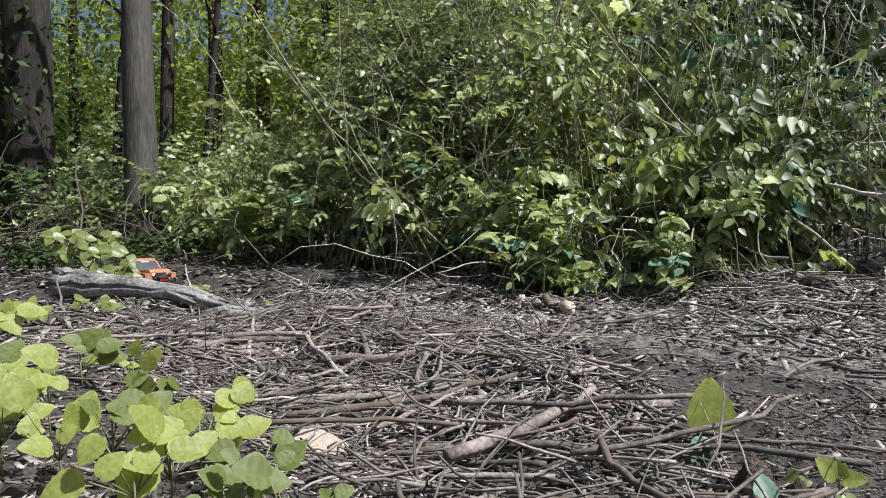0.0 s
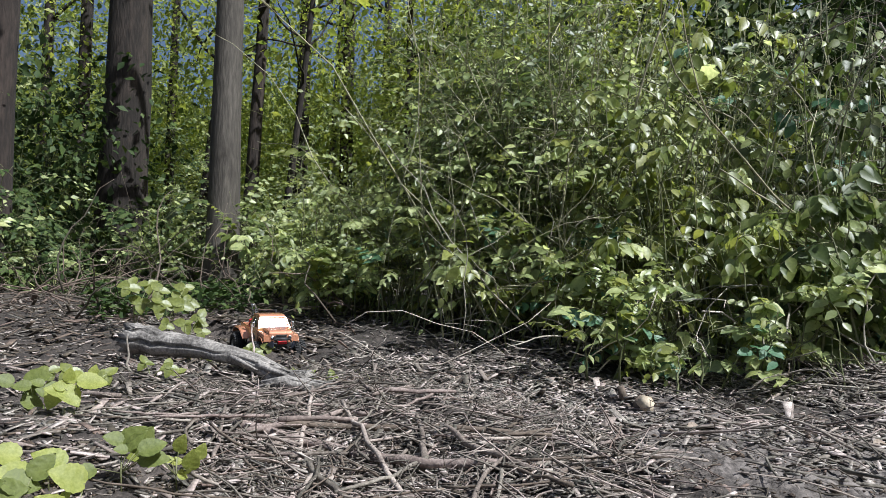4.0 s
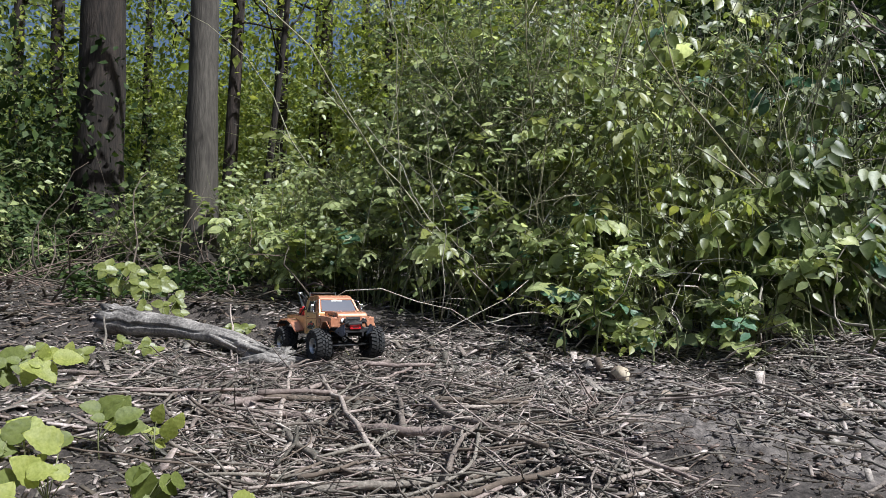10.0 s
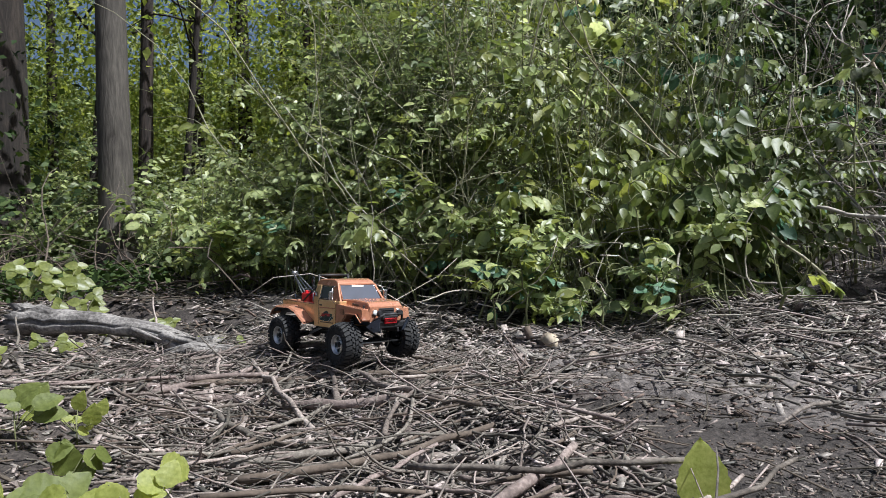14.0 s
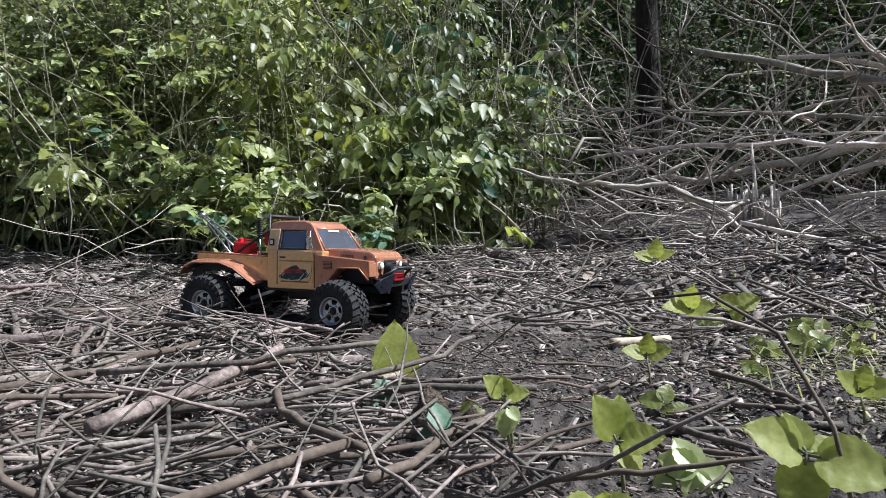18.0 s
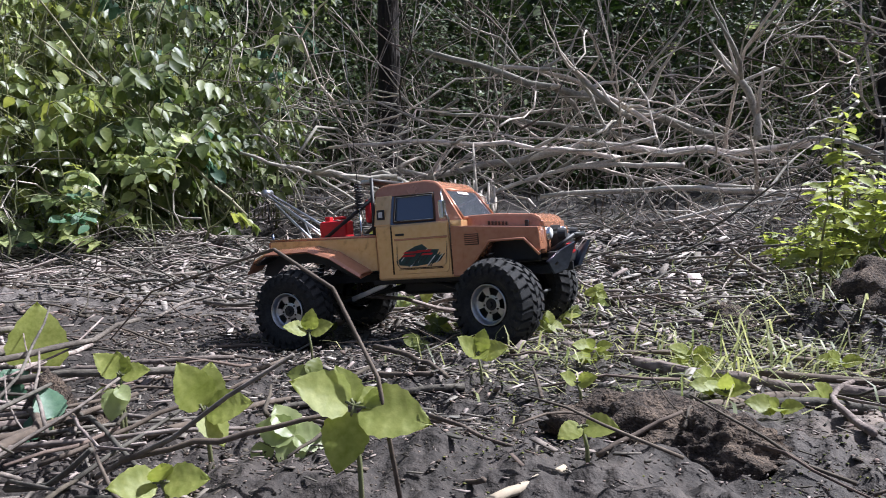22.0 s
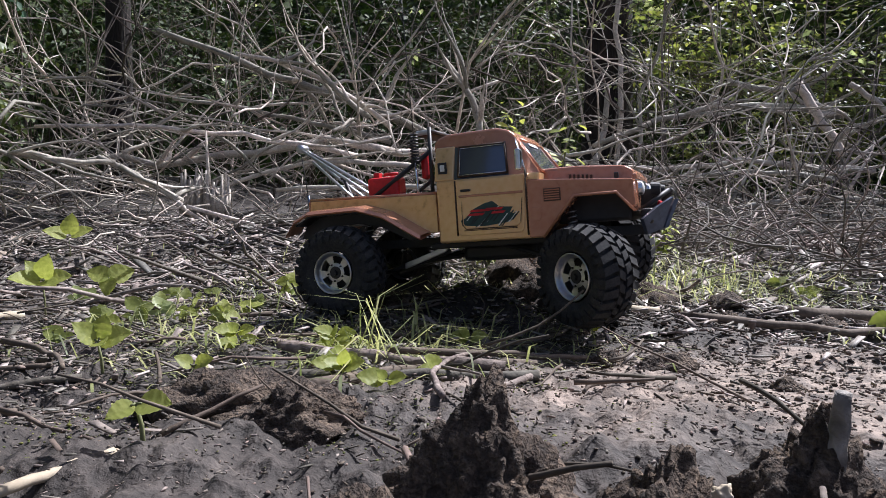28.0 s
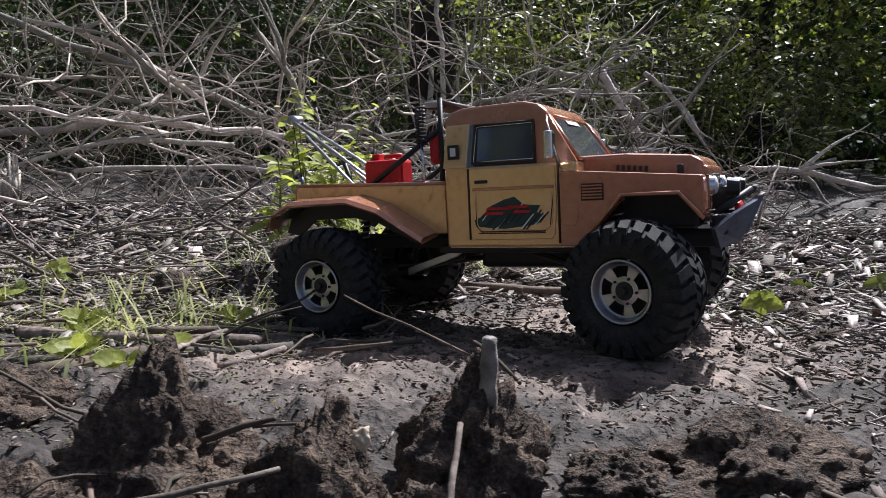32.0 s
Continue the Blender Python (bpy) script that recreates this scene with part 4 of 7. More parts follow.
# a pale pole hanging behind the pile and thin standing stems
branch((2.06, 4.55, 0.35), (2.04, 4.59, 2.41), (0.02, 0, 0), 0.019, 0.017, 90, name="pale_pole", label="pale bare stem standing upright behind the brushwood", forks=0)
branch((2.2, 5.3, 0.7), (2.05, 5.3, 2.3), (-0.12, 0, 0), 0.012, 0.005, 91, name="bare_sapling", label="thin dry curved stem behind the brushwood", forks=1)
branch((2.1, 5.2, 0.5), (2.25, 5.2, 1.25), (0.06, 0, 0), 0.03, 0.02, 92, name="bare_sapling", label="pale splintered stem behind the brushwood", forks=0)


def tangle(name, n, az0, az1, r0, r1, top_z, length, radius, material, label, seed, upright=0.0, forks=0, each=False):
    rng = np.random.RandomState(seed)
    pr = random.Random(seed)
    paths = []
    for k in range(n):
        az = pr.uniform(az0, az1)
        r = pr.uniform(r0, r1)
        x, y = polar(az, r)
        g = gz(x, y)
        lift = pr.random() ** 1.4
        z = g + (0.02 + lift * top_z * (0.35 + 0.65 * min(1, (r - r0) / max(0.1, r1 - r0) * 1.6)) if not upright else 0)
        a = pr.uniform(0, 6.283)
        d = (math.cos(a), math.sin(a) * 0.6, pr.gauss(0.05, 0.5)) if not upright else (pr.gauss(0, 0.16), pr.gauss(0, 0.16), 1)
        L = length * pr.uniform(0.45, 1.4)
        path = np.array(wander((x, y, z), d, L, 8, 0.28 if not upright else 0.16, 0.02 if not upright else 0.0, pr))
        if not upright:
            path -= (path.mean(0) - path[0]) * np.array([1, 1, 0])
            path[:, 2] = np.maximum(path[:, 2], g + 0.015)
        rr = radius * pr.uniform(0.5, 1.5)
        mine = [(path, taper(9, rr, rr * 0.35))]
        for f in range(forks):
            i = pr.randint(2, 7)
            way = path[i + 1] - path[i] + np.array([pr.gauss(0, 0.1), pr.gauss(0, 0.1), pr.gauss(0.02, 0.08)])
            mine.append((wander(path[i], way, L * pr.uniform(0.15, 0.45), 4, 0.2, 0.01, pr), taper(5, rr * 0.5, rr * 0.2)))
        if each:
            top = thing(name, label, "branch", "brushwood", data=tubes(name, mine[:1], material, 6))
            for twig in mine[1:]:
                part("side_twig", tubes("side_twig", [twig], material, 5), top)
        else:
            paths += mine
    if each:
        return None
    return thing(name, label, "brushwood", kind="stuff", data=tubes(name, paths, material, 5))


tangle("branch", 80, -43, 23, 3.8, 5.0, 1.0, 1.6, 0.0085, BRANCH, "pale dead branch crossing others in the pile", 10, forks=3, each=True)
tangle("brushwood_tangle", 260, -43, 24, 3.8, 4.8, 1.05, 1.1, 0.0045, BRUSH, "tangle of grey-brown dead twigs piled up", 11, forks=2)
tangle("brushwood_tangle", 90, -43, 26, 3.6, 6.0, 1.5, 1.0, 0.0045, TWIG, "tangle of fine brown twigs piled up", 12, forks=1)
tangle("hanging_branch", 40, -38, 18, 4.6, 6.0, 2.4, 1.5, 0.006, STICK, "bare thin branch hanging out of the hedge", 18, forks=3, each=True)
tangle("hanging_branch", 34, 22, 33, 3.7, 4.7, 1.9, 1.1, 0.005, STICK, "bare thin branch hanging out of the hedge", 19, forks=3, each=True)
tangle("bare_sapling", 70, -45, 20, 5.0, 6.6, 2.4, 2.4, 0.006, STICK, "thin bare sapling standing before the dark hedge", 13, upright=1.0, forks=1, each=True)
tangle("bare_sapling", 60, 26, 66, 3.4, 4.8, 2.0, 2.0, 0.0048, CANE, "thin pale bare sapling rising through the hedge", 14, upright=1.0, forks=1, each=True)
tangle("hedge_twigs", 60, 26, 60, 3.0, 3.9, 0.45, 0.9, 0.0035, BRUSH, "dry twigs lying at the foot of the hedge", 15, forks=1)
tangle("straw_heap", 360, -52, -16, 2.0, 3.3, 0.16, 0.5, 0.0026, LITTERWOOD, "flattened heap of pale dry stalks before the brushwood", 21, forks=1)
tangle("edge_twigs", 200, -72, 40, 2.5, 3.8, 0.07, 0.5, 0.0035, BRUSH, "dry twigs scattered before the brushwood", 16)
tangle("left_twigs", 260, 66, 99, 3.9, 7.5, 0.2, 0.7, 0.005, TWIG, "dry twigs under the trees", 17)


# long pale canes arching out of the hedge
def cane(a, b, bow, r, seed):
    return branch(a, b, bow, r, r * 0.45, seed, name="cane", label="long pale bare cane arching out of the hedge", group="hedge canes", material=CANE, forks=2, fork_len=0.3)


cane((-1.36, 2.98, 0.2), (-2.15, 2.68, 0.95), (0, 0, 0.03), 0.0065, 400)
rc = random.Random(5)
for k in range(46):
    az, r = rc.uniform(27, 58), rc.uniform(3.4, 4.0)
    x, y = polar(az, r)
    q = rc.uniform(-1, 1)
    L = rc.uniform(0.6, 1.7)
    zb = gz(x, y) + rc.choice((0.0, 0.0, 0.4, 0.8, 1.1))
    cane((x, y, zb), (x + q * L * 0.75, y + q * L * 0.4 + rc.uniform(-0.3, 0.1), zb + L * rc.uniform(0.15, 1.0) * (1 - 0.4 * abs(q))), (0, -0.05, rc.uniform(0.0, 0.25)), rc.uniform(0.0025, 0.0055), 401 + k)

# ---- the model truck: x forward from the rear axle, y to its left, z up ----
truck = thing("model_truck", "copper and gold radio-controlled pickup crawler with muddy black tyres", "toy truck")


def prism(points, y0, y1, top_in=0.0, z_ref=0.16, z_top=0.22, bevel=0.002):
    """A side outline (x, z) between y0 and y1; above z_ref the sides lean in by top_in."""
    bm = bmesh.new()
    def inset(y, z):
        k = max(0.0, (z - z_ref) / (z_top - z_ref))
        return y - math.copysign(top_in * k, y)
    a = [bm.verts.new((x, inset(y0, z), z)) for x, z in points]
    b = [bm.verts.new((x, inset(y1, z), z)) for x, z in points]
    bm.faces.new(a)
    bm.faces.new(b[::-1])
    n = len(points)
    for i in range(n):
        bm.faces.new((a[(i + 1) % n], a[i], b[i], b[(i + 1) % n]))
    bmesh.ops.recalc_face_normals(bm, faces=bm.faces[:])
    if bevel:
        bmesh.ops.bevel(bm, geom=bm.edges[:], offset=bevel, segments=2, affect="EDGES", profile=0.5, clamp_overlap=True)
    return bm


def tpart(name, bm, material, parent=None, label="", smoothed=False, at=None):
    return part(name, from_bm(name, bm, material, smoothed), parent or truck, label, at)


def rod(name, a, b, r, material, parent=None, label="", sides=8):
    return part(name, tubes(name, [((a, b), (r, r))], material, sides), parent or truck, label)


W = 0.079                      # half width of the body
body = tpart("cab", prism([(0.13, 0.086), (0.13, 0.164), (0.262, 0.164), (0.262, 0.086)], -W, W, bevel=0.003), GOLD, label="gold lower cab shading into copper")
roof = tpart("roof", prism([(0.1255, 0.2), (0.1255, 0.212), (0.13, 0.2185), (0.142, 0.2225), (0.206, 0.2235), (0.222, 0.2195), (0.2315, 0.2115), (0.232, 0.2055), (0.226, 0.203)], -0.077, 0.077, 0.016, 0.164, 0.222, 0.004), PAINT, smoothed=False, label="copper cab roof with rounded edges")
tpart("back_panel", prism([(0.128, 0.163), (0.128, 0.206), (0.154, 0.206), (0.154, 0.163)], -W, W, 0.013, 0.164, 0.21, 0.002), GOLD)
for s in (-1, 1):
    # front pillars, door, window
    bm = bmesh.new()
    y0, y1 = s * 0.0775, s * 0.066
    quad = [(0.2245, y0, 0.163), (0.262, y0, 0.163), (0.2325, y1, 0.209), (0.2195, y1, 0.209)]
    ins = [(x, y - s * 0.006, z) for x, y, z in quad]
    vs = [bm.verts.new(p) for p in quad + ins]
    for f in ((0, 1, 2, 3), (7, 6, 5, 4), (0, 4, 5, 1), (1, 5, 6, 2), (2, 6, 7, 3), (3, 7, 4, 0)):
        bm.faces.new([vs[i] for i in f])
    bmesh.ops.recalc_face_normals(bm, faces=bm.faces[:])
    tpart("pillar", bm, PAINT)
    door = tpart("door", prism([(0.157, 0.098), (0.157, 0.1615), (0.242, 0.1615), (0.243, 0.125), (0.2405, 0.098), (0.237, 0.094), (0.161, 0.094)], s * W, s * (W + 0.0016), bevel=0.0007), GOLD, label="gold door with a painted emblem")
    tpart("door_handle", box_bm(0.163, 0.176, min(s * (W + 0.001), s * (W + 0.004)), max(s * (W + 0.001), s * (W + 0.004)), 0.1475, 0.1505, 0.0008), BLACK, door)
    tpart("door_ridge", box_bm(0.16, 0.241, min(s * (W + 0.0014), s * (W + 0.0022)), max(s * (W + 0.0014), s * (W + 0.0022)), 0.1405, 0.1435, 0.0005), PAINT, door)
    loop = [(0.163, 0.139), (0.163, 0.107), (0.168, 0.1015), (0.231, 0.1015), (0.2365, 0.106), (0.239, 0.126), (0.239, 0.139)]
    part("door_groove", tubes("door_groove", [([(x, s * (W + 0.0016), z) for x, z in loop], [0.0006] * 7)], SEAM, 5), door)
    part("door_crease", tubes("door_crease", [([(x + 0.0012, s * (W + 0.0017), z + 0.0012) for x, z in loop], [0.0007] * 7)], GOLD, 5), door)
    for zz in (0.1, ):
        rod("door_seam", (0.165, s * (W + 0.0018), zz), (0.232, s * (W + 0.0018), zz), 0.0005, SEAM, door)
    rod("door_seam", (0.1555, s * (W + 0.0003), 0.094), (0.1555, s * (W + 0.0003), 0.162), 0.0011, SEAM, body)
    rod("door_seam", (0.2447, s * (W + 0.0003), 0.09), (0.2447, s * (W + 0.0003), 0.168), 0.0011, SEAM, body)
    # emblem: slanting dark streaks with red bars over them
    er = random.Random(5)
    blob = [(0.168, 0.106), (0.2, 0.104), (0.236, 0.107), (0.246, 0.113), (0.236, 0.116), (0.24, 0.121), (0.222, 0.122), (0.212, 0.128), (0.2, 0.126), (0.184, 0.121), (0.176, 0.114), (0.166, 0.111)]
    blob = [(0.161 + (x - 0.166) * 0.9, 0.104 + (z - 0.104) * 1.25) for x, z in blob]
    tpart("emblem_ground", prism(blob, s * (W + 0.00162), s * (W + 0.00168), bevel=0), TEAL, door)
    for k in range(30):
        x = 0.161 + k * 0.0022 + er.uniform(-0.001, 0.001)
        z = 0.1055 + er.uniform(-0.0005, 0.004) + 0.003 * math.sin(k * 0.5)
        h = er.uniform(0.009, 0.02) * (1.2 - abs(k - 14) / 22)
        pts = [(x, z), (x + 0.0019, z), (x + 0.0017 + h * 0.9, z + h), (x + h * 0.9, z + h)]
        o = 0.0017 + 0.0001 * (k % 3)
        tpart("emblem_streak", prism(pts, s * (W + o), s * (W + o + 0.0003), bevel=0), (TEAL, BLACK, WHITE)[(0, 1, 0, 2, 0, 1)[k % 6]], door)
    for k, (x, w) in enumerate([(0.17, 0.02), (0.2, 0.016), (0.173, 0.026), (0.192, 0.022)]):
        zb = 0.1175 + 0.0045 * (k // 2) + 0.001 * (k % 2)
        tpart("emblem_bar", prism([(x, zb), (x + w, zb), (x + w + 0.003, zb + 0.0028), (x + 0.003, zb + 0.0028)], s * (W + 0.0024), s * (W + 0.0028), bevel=0), RED, door)
    # side window with its rim
    def slant(x, z, out):
        return (x, s * (0.079 - 0.016 * (z - 0.164) / 0.058 + out), z)
    bm = bmesh.new()
    g = [slant(x, z, -0.002) for x, z in ((0.154, 0.1635), (0.2275, 0.1635), (0.2225, 0.205), (0.154, 0.205))]
    gi2 = [(x, y - s * 0.0015, z) for x, y, z in g]
    vs = [bm.verts.new(p) for p in g + gi2]
    for f in ((0, 1, 2, 3), (7, 6, 5, 4), (0, 4, 5, 1), (1, 5, 6, 2), (2, 6, 7, 3), (3, 7, 4, 0)):
        bm.faces.new([vs[i] for i in f])
    bmesh.ops.recalc_face_normals(bm, faces=bm.faces[:])
    window = tpart("side_window", bm, GLASS, label="dark tinted side window")
    rim = [slant(x, z, 0.0005) for x, z in ((0.16, 0.1665), (0.2232, 0.1665), (0.219, 0.2035), (0.16, 0.2035), (0.16, 0.1665))]
    part("window_rim", tubes("window_rim", [((p, q), (0.0011, 0.0011)) for p, q in zip(rim, rim[1:])], SEAM, 6), window)
    part("window_bead", tubes("window_bead", [([(x + (0.0016 if x < 0.19 else -0.0016), y, z + (0.0016 if z < 0.18 else -0.0016)) for x, y, z in rim], [0.0006] * 5)], CHROME, 5), window)
    # mirror on a bent bracket
    arm = [(0.248, s * 0.08, 0.158), (0.25, s * 0.092, 0.16), (0.246, s * 0.094, 0.178), (0.238, s * 0.086, 0.2), (0.232, s * 0.068, 0.207)]
    bracket = part("mirror_bracket", tubes("mirror_bracket", [(arm, [0.0011] * 5)], CHROME, 6), truck)
    tpart("mirror", box_bm(0.2385, 0.2465, s * 0.0945 - 0.0065, s * 0.0945 + 0.0065, 0.166, 0.191, 0.0025), CHROME, bracket, "tall chrome door mirror")
    # front wing with its arch lip, vent
    wing = tpart("front_wing", prism([(0.246, 0.087), (0.264, 0.087), (0.303, 0.132), (0.35, 0.132), (0.364, 0.112), (0.37, 0.116), (0.368, 0.146), (0.246, 0.156)], s * 0.054, s * 0.081, bevel=0.0015), PAINT, label="copper front wing with a cut-out arch")
    lip = [(0.264, s * 0.084, 0.086), (0.303, s * 0.088, 0.132), (0.35, s * 0.088, 0.132), (0.369, s * 0.085, 0.11)]
    part("arch_lip", tubes("arch_lip", [(lip, [0.002] * 4)], PAINT, 6), wing)
    vent = tpart("vent", box_bm(0.266, 0.286, min(s * 0.0805, s * 0.082), max(s * 0.0805, s * 0.082), 0.128, 0.143, 0.0004), SEAM, wing)
    for k in range(5):
        tpart("vent_slat", box_bm(0.267, 0.285, min(s * 0.0815, s * 0.083), max(s * 0.0815, s * 0.083), 0.1295 + k * 0.0027, 0.131 + k * 0.0027, 0.0003), PAINT, vent)
    tpart("access_panel", prism([(0.25, 0.106), (0.26, 0.106), (0.263, 0.112), (0.263, 0.122), (0.25, 0.122)], s * 0.081, s * 0.0818, bevel=0.0003), PAINT, wing)
    # rear wing flare
    bm = bmesh.new()
    arc = [(-0.076, 0.112), (-0.064, 0.128), (-0.042, 0.138), (0.03, 0.139), (0.066, 0.128), (0.116, 0.098)]
    rows = []
    for y, dz in ((0.07, 0.004), (0.104, 0.0), (0.108, -0.004), (0.106, -0.006), (0.071, 0.0)):
        rows.append([bm.verts.new((x, s * y, z + dz)) for x, z in arc])
    for r0, r1 in zip(rows, rows[1:] + rows[:1]):
        for i in range(len(arc) - 1):
            bm.faces.new((r0[i], r0[i + 1], r1[i + 1], r1[i]))
    bmesh.ops.recalc_face_normals(bm, faces=bm.faces[:])
    tpart("rear_wing", bm, PAINT, label="flared copper rear wing with worn edges")
    tpart("wing_liner", prism([(-0.07, 0.104), (-0.06, 0.126), (-0.04, 0.135), (0.03, 0.136), (0.064, 0.124), (0.11, 0.096), (0.09, 0.092), (0.05, 0.112), (0.02, 0.118), (-0.03, 0.117), (-0.052, 0.1)], s * 0.074, s * 0.077, bevel=0.0005), BLACK)
    tpart("wing_underside", prism([(-0.062, 0.121), (-0.04, 0.1325), (0.03, 0.1335), (0.064, 0.123), (0.064, 0.1215), (0.03, 0.132), (-0.04, 0.131), (-0.062, 0.1195)], s * 0.077, s * 0.1035, bevel=0), BLACK)
    # bed sides
    tpart("bed_side", prism([(-0.06, 0.124), (-0.056, 0.153), (0.127, 0.148), (0.127, 0.1), (0.075, 0.1), (0.04, 0.128), (-0.04, 0.13)], s * 0.066, s * 0.073, bevel=0.0012), GOLD)
    rod("bed_rail", (-0.058, s * 0.07, 0.1545), (0.127, s * 0.07, 0.1495), 0.0022, PAINT)
    # lamps in the nose
    lampb = bmesh.new()
    bmesh.ops.create_cone(lampb, cap_ends=True, segments=20, radius1=0.0095, radius2=0.0085, depth=0.006, matrix=pose(0.371, s * 0.04, 0.136, 0, 90, 0))
    lamp_ring = tpart("headlight", lampb, CHROME, label="round headlight in a chrome ring")
    lens = bmesh.new()
    bmesh.ops.create_uvsphere(lens, u_segments=16, v_segments=8, radius=0.0075, matrix=pose(0.3735, s * 0.04, 0.136) @ Matrix.Diagonal((0.35, 1, 1, 1)))
    tpart("lens", lens, WHITE, lamp_ring, smoothed=True)
    tpart("hood_latch", box_bm(0.345, 0.35, s * 0.06 - 0.002, s * 0.06 + 0.002, 0.144, 0.156, 0.0008), BLACK)
    # chassis
    tpart("frame_rail", box_bm(-0.07, 0.385, s * 0.03 - 0.003, s * 0.03 + 0.003, 0.082, 0.094, 0.0008), BLACK)
    for xa, lab in ((0.012, ""), (0.298, "")):
        shock = rod("shock_absorber", (xa, s * 0.062, 0.055), (xa - 0.006 if xa > 0.1 else xa + 0.014, s * 0.056, 0.126), 0.0035, BLACK)
        t = np.linspace(0, 1, 60)
        xe = xa - 0.006 if xa > 0.1 else xa + 0.014
        hx = xa + (xe - xa) * (0.25 + 0.6 * t)
        hz = 0.055 + 0.071 * (0.25 + 0.6 * t)
        coil = np.stack([hx + 0.0055 * np.cos(t * 44), s * 0.06 + 0.0055 * np.sin(t * 44), hz], -1)
        part("spring", tubes("spring", [(coil, [0.0009] * 60)], ALU, 5), shock, "pale coil spring")
    rod("lower_link", (0.012, s * 0.05, 0.045), (0.13, s * 0.042, 0.075), 0.0032, BLACK)
    tpart("link_plate", prism([(0.07, 0.055), (0.128, 0.075), (0.134, 0.08), (0.128, 0.082), (0.07, 0.063)], s * 0.052, s * 0.056, bevel=0.0008), ALU, label="pale aluminium link plate")
    rod("front_link", (0.3, s * 0.05, 0.05), (0.2, s * 0.04, 0.08), 0.003, BLACK)
tpart("windscreen", prism([(0.2575, 0.166), (0.2605, 0.166), (0.232, 0.208), (0.229, 0.208)], -0.066, 0.066, 0.008, 0.164, 0.21, 0), GLASS, label="tinted windscreen")
scr = [(0.2615, -0.069, 0.166), (0.2615, 0.069, 0.166), (0.2325, 0.06, 0.2075), (0.2325, -0.06, 0.2075), (0.2615, -0.069, 0.166)]
part("windscreen_rim", tubes("windscreen_rim", [((p, q), (0.002, 0.002)) for p, q in zip(scr, scr[1:])], PAINT, 6), truck)
tpart("sunstrip_print", prism([(0.2375, 0.2015), (0.2382, 0.2015), (0.2353, 0.2055), (0.2346, 0.2055)], -0.02, 0.02, bevel=0), WHITE)
tpart("rear_glass", box_bm(0.1265, 0.1278, -0.045, 0.045, 0.172, 0.2, 0.0003), GLASS)
hood = tpart("hood", prism([(0.256, 0.14), (0.256, 0.1685), (0.3, 0.1685), (0.356, 0.164), (0.366, 0.158), (0.369, 0.143)], -0.058, 0.058, 0.004, 0.14, 0.166, 0.004), PAINT, label="copper hood with louvres")
for s in (-1, 1):
    for k in range(6):
        tpart("louvre", box_bm(0.292 + 0.005 * k, 0.2945 + 0.005 * k, s * 0.0565 - 0.0015, s * 0.0565 + 0.0015, 0.1535 - 0.0005 * k, 0.1585 - 0.0005 * k, 0.0004), SEAM, hood)
    rod("hood_seam", (0.262, s * 0.0582, 0.149), (0.374, s * 0.0582, 0.145), 0.0007, SEAM, hood)
grille = tpart("grille", box_bm(0.361, 0.37, -0.056, 0.056, 0.11, 0.154, 0.003), PAINT, label="copper nose panel")
tpart("grille_mesh", box_bm(0.369, 0.3712, -0.026, 0.026, 0.122, 0.147, 0.001), BLACK, grille)
for k in range(4):
    tpart("grille_bar", box_bm(0.371, 0.373, -0.025, 0.025, 0.1255 + 0.005 * k, 0.1275 + 0.005 * k, 0.0005), BLACK, grille)
tpart("bed_floor", box_bm(-0.056, 0.127, -0.067, 0.067, 0.118, 0.123, 0.001), BLACK)
tpart("tailgate", box_bm(-0.062, -0.057, -0.07, 0.07, 0.116, 0.153, 0.0015), PAINT)
tpart("floor_pan", box_bm(0.11, 0.3, -0.06, 0.06, 0.079, 0.087, 0.002), BLACK)
tpart("inner_arch", box_bm(0.275, 0.362, -0.053, 0.053, 0.1, 0.138, 0.004), BLACK)
tpart("gearbox", box_bm(0.14, 0.24, -0.024, 0.024, 0.06, 0.082, 0.006), BLACK)
tpart("rear_bumper", box_bm(-0.078, -0.066, -0.06, 0.06, 0.086, 0.098, 0.003), BLACK)
# winch bumper: beam, angled steel wings, red fairlead, tubes
bumper = tpart("front_bumper", box_bm(0.372, 0.386, -0.062, 0.062, 0.094, 0.112, 0.003), BLACK, label="black winch bumper with steel wings")
for s in (-1, 1):
    bm = bmesh.new()
    vs = [bm.verts.new(p) for p in ((0.378, s * 0.048, 0.082), (0.394, s * 0.042, 0.088), (0.408, s * 0.05, 0.123), (0.392, s * 0.066, 0.113), (0.376, s * 0.072, 0.1))]
    vb = [bm.verts.new(v.co + Vector((-0.004, -s * 0.004, 0))) for v in vs]
    bm.faces.new(vs)
    bm.faces.new(vb[::-1])
    for i in range(5):
        bm.faces.new((vs[i], vs[(i + 1) % 5], vb[(i + 1) % 5], vb[i]))
    bmesh.ops.recalc_face_normals(bm, faces=bm.faces[:])
    tpart("bumper_wing", bm, STEEL, bumper, "blue-grey folded steel wing")
    rod("bumper_tube", (0.374, s * 0.05, 0.112), (0.402, s * 0.03, 0.132), 0.003, BLACK, bumper)
    sp = bmesh.new()
    bmesh.ops.create_cone(sp, cap_ends=True, segments=16, radius1=0.009, radius2=0.007, depth=0.01, matrix=pose(0.388, s * 0.034, 0.134, 0, 90, 0))
    tpart("spot_lamp", sp, BLACK, bumper)
rod("bumper_tube", (0.402, -0.03, 0.132), (0.402, 0.03, 0.132), 0.003, BLACK, bumper)
winch = bmesh.new()
bmesh.ops.create_cone(winch, cap_ends=True, segments=18, radius1=0.011, radius2=0.011, depth=0.05, matrix=pose(0.378, 0, 0.124, 90, 0, 0))
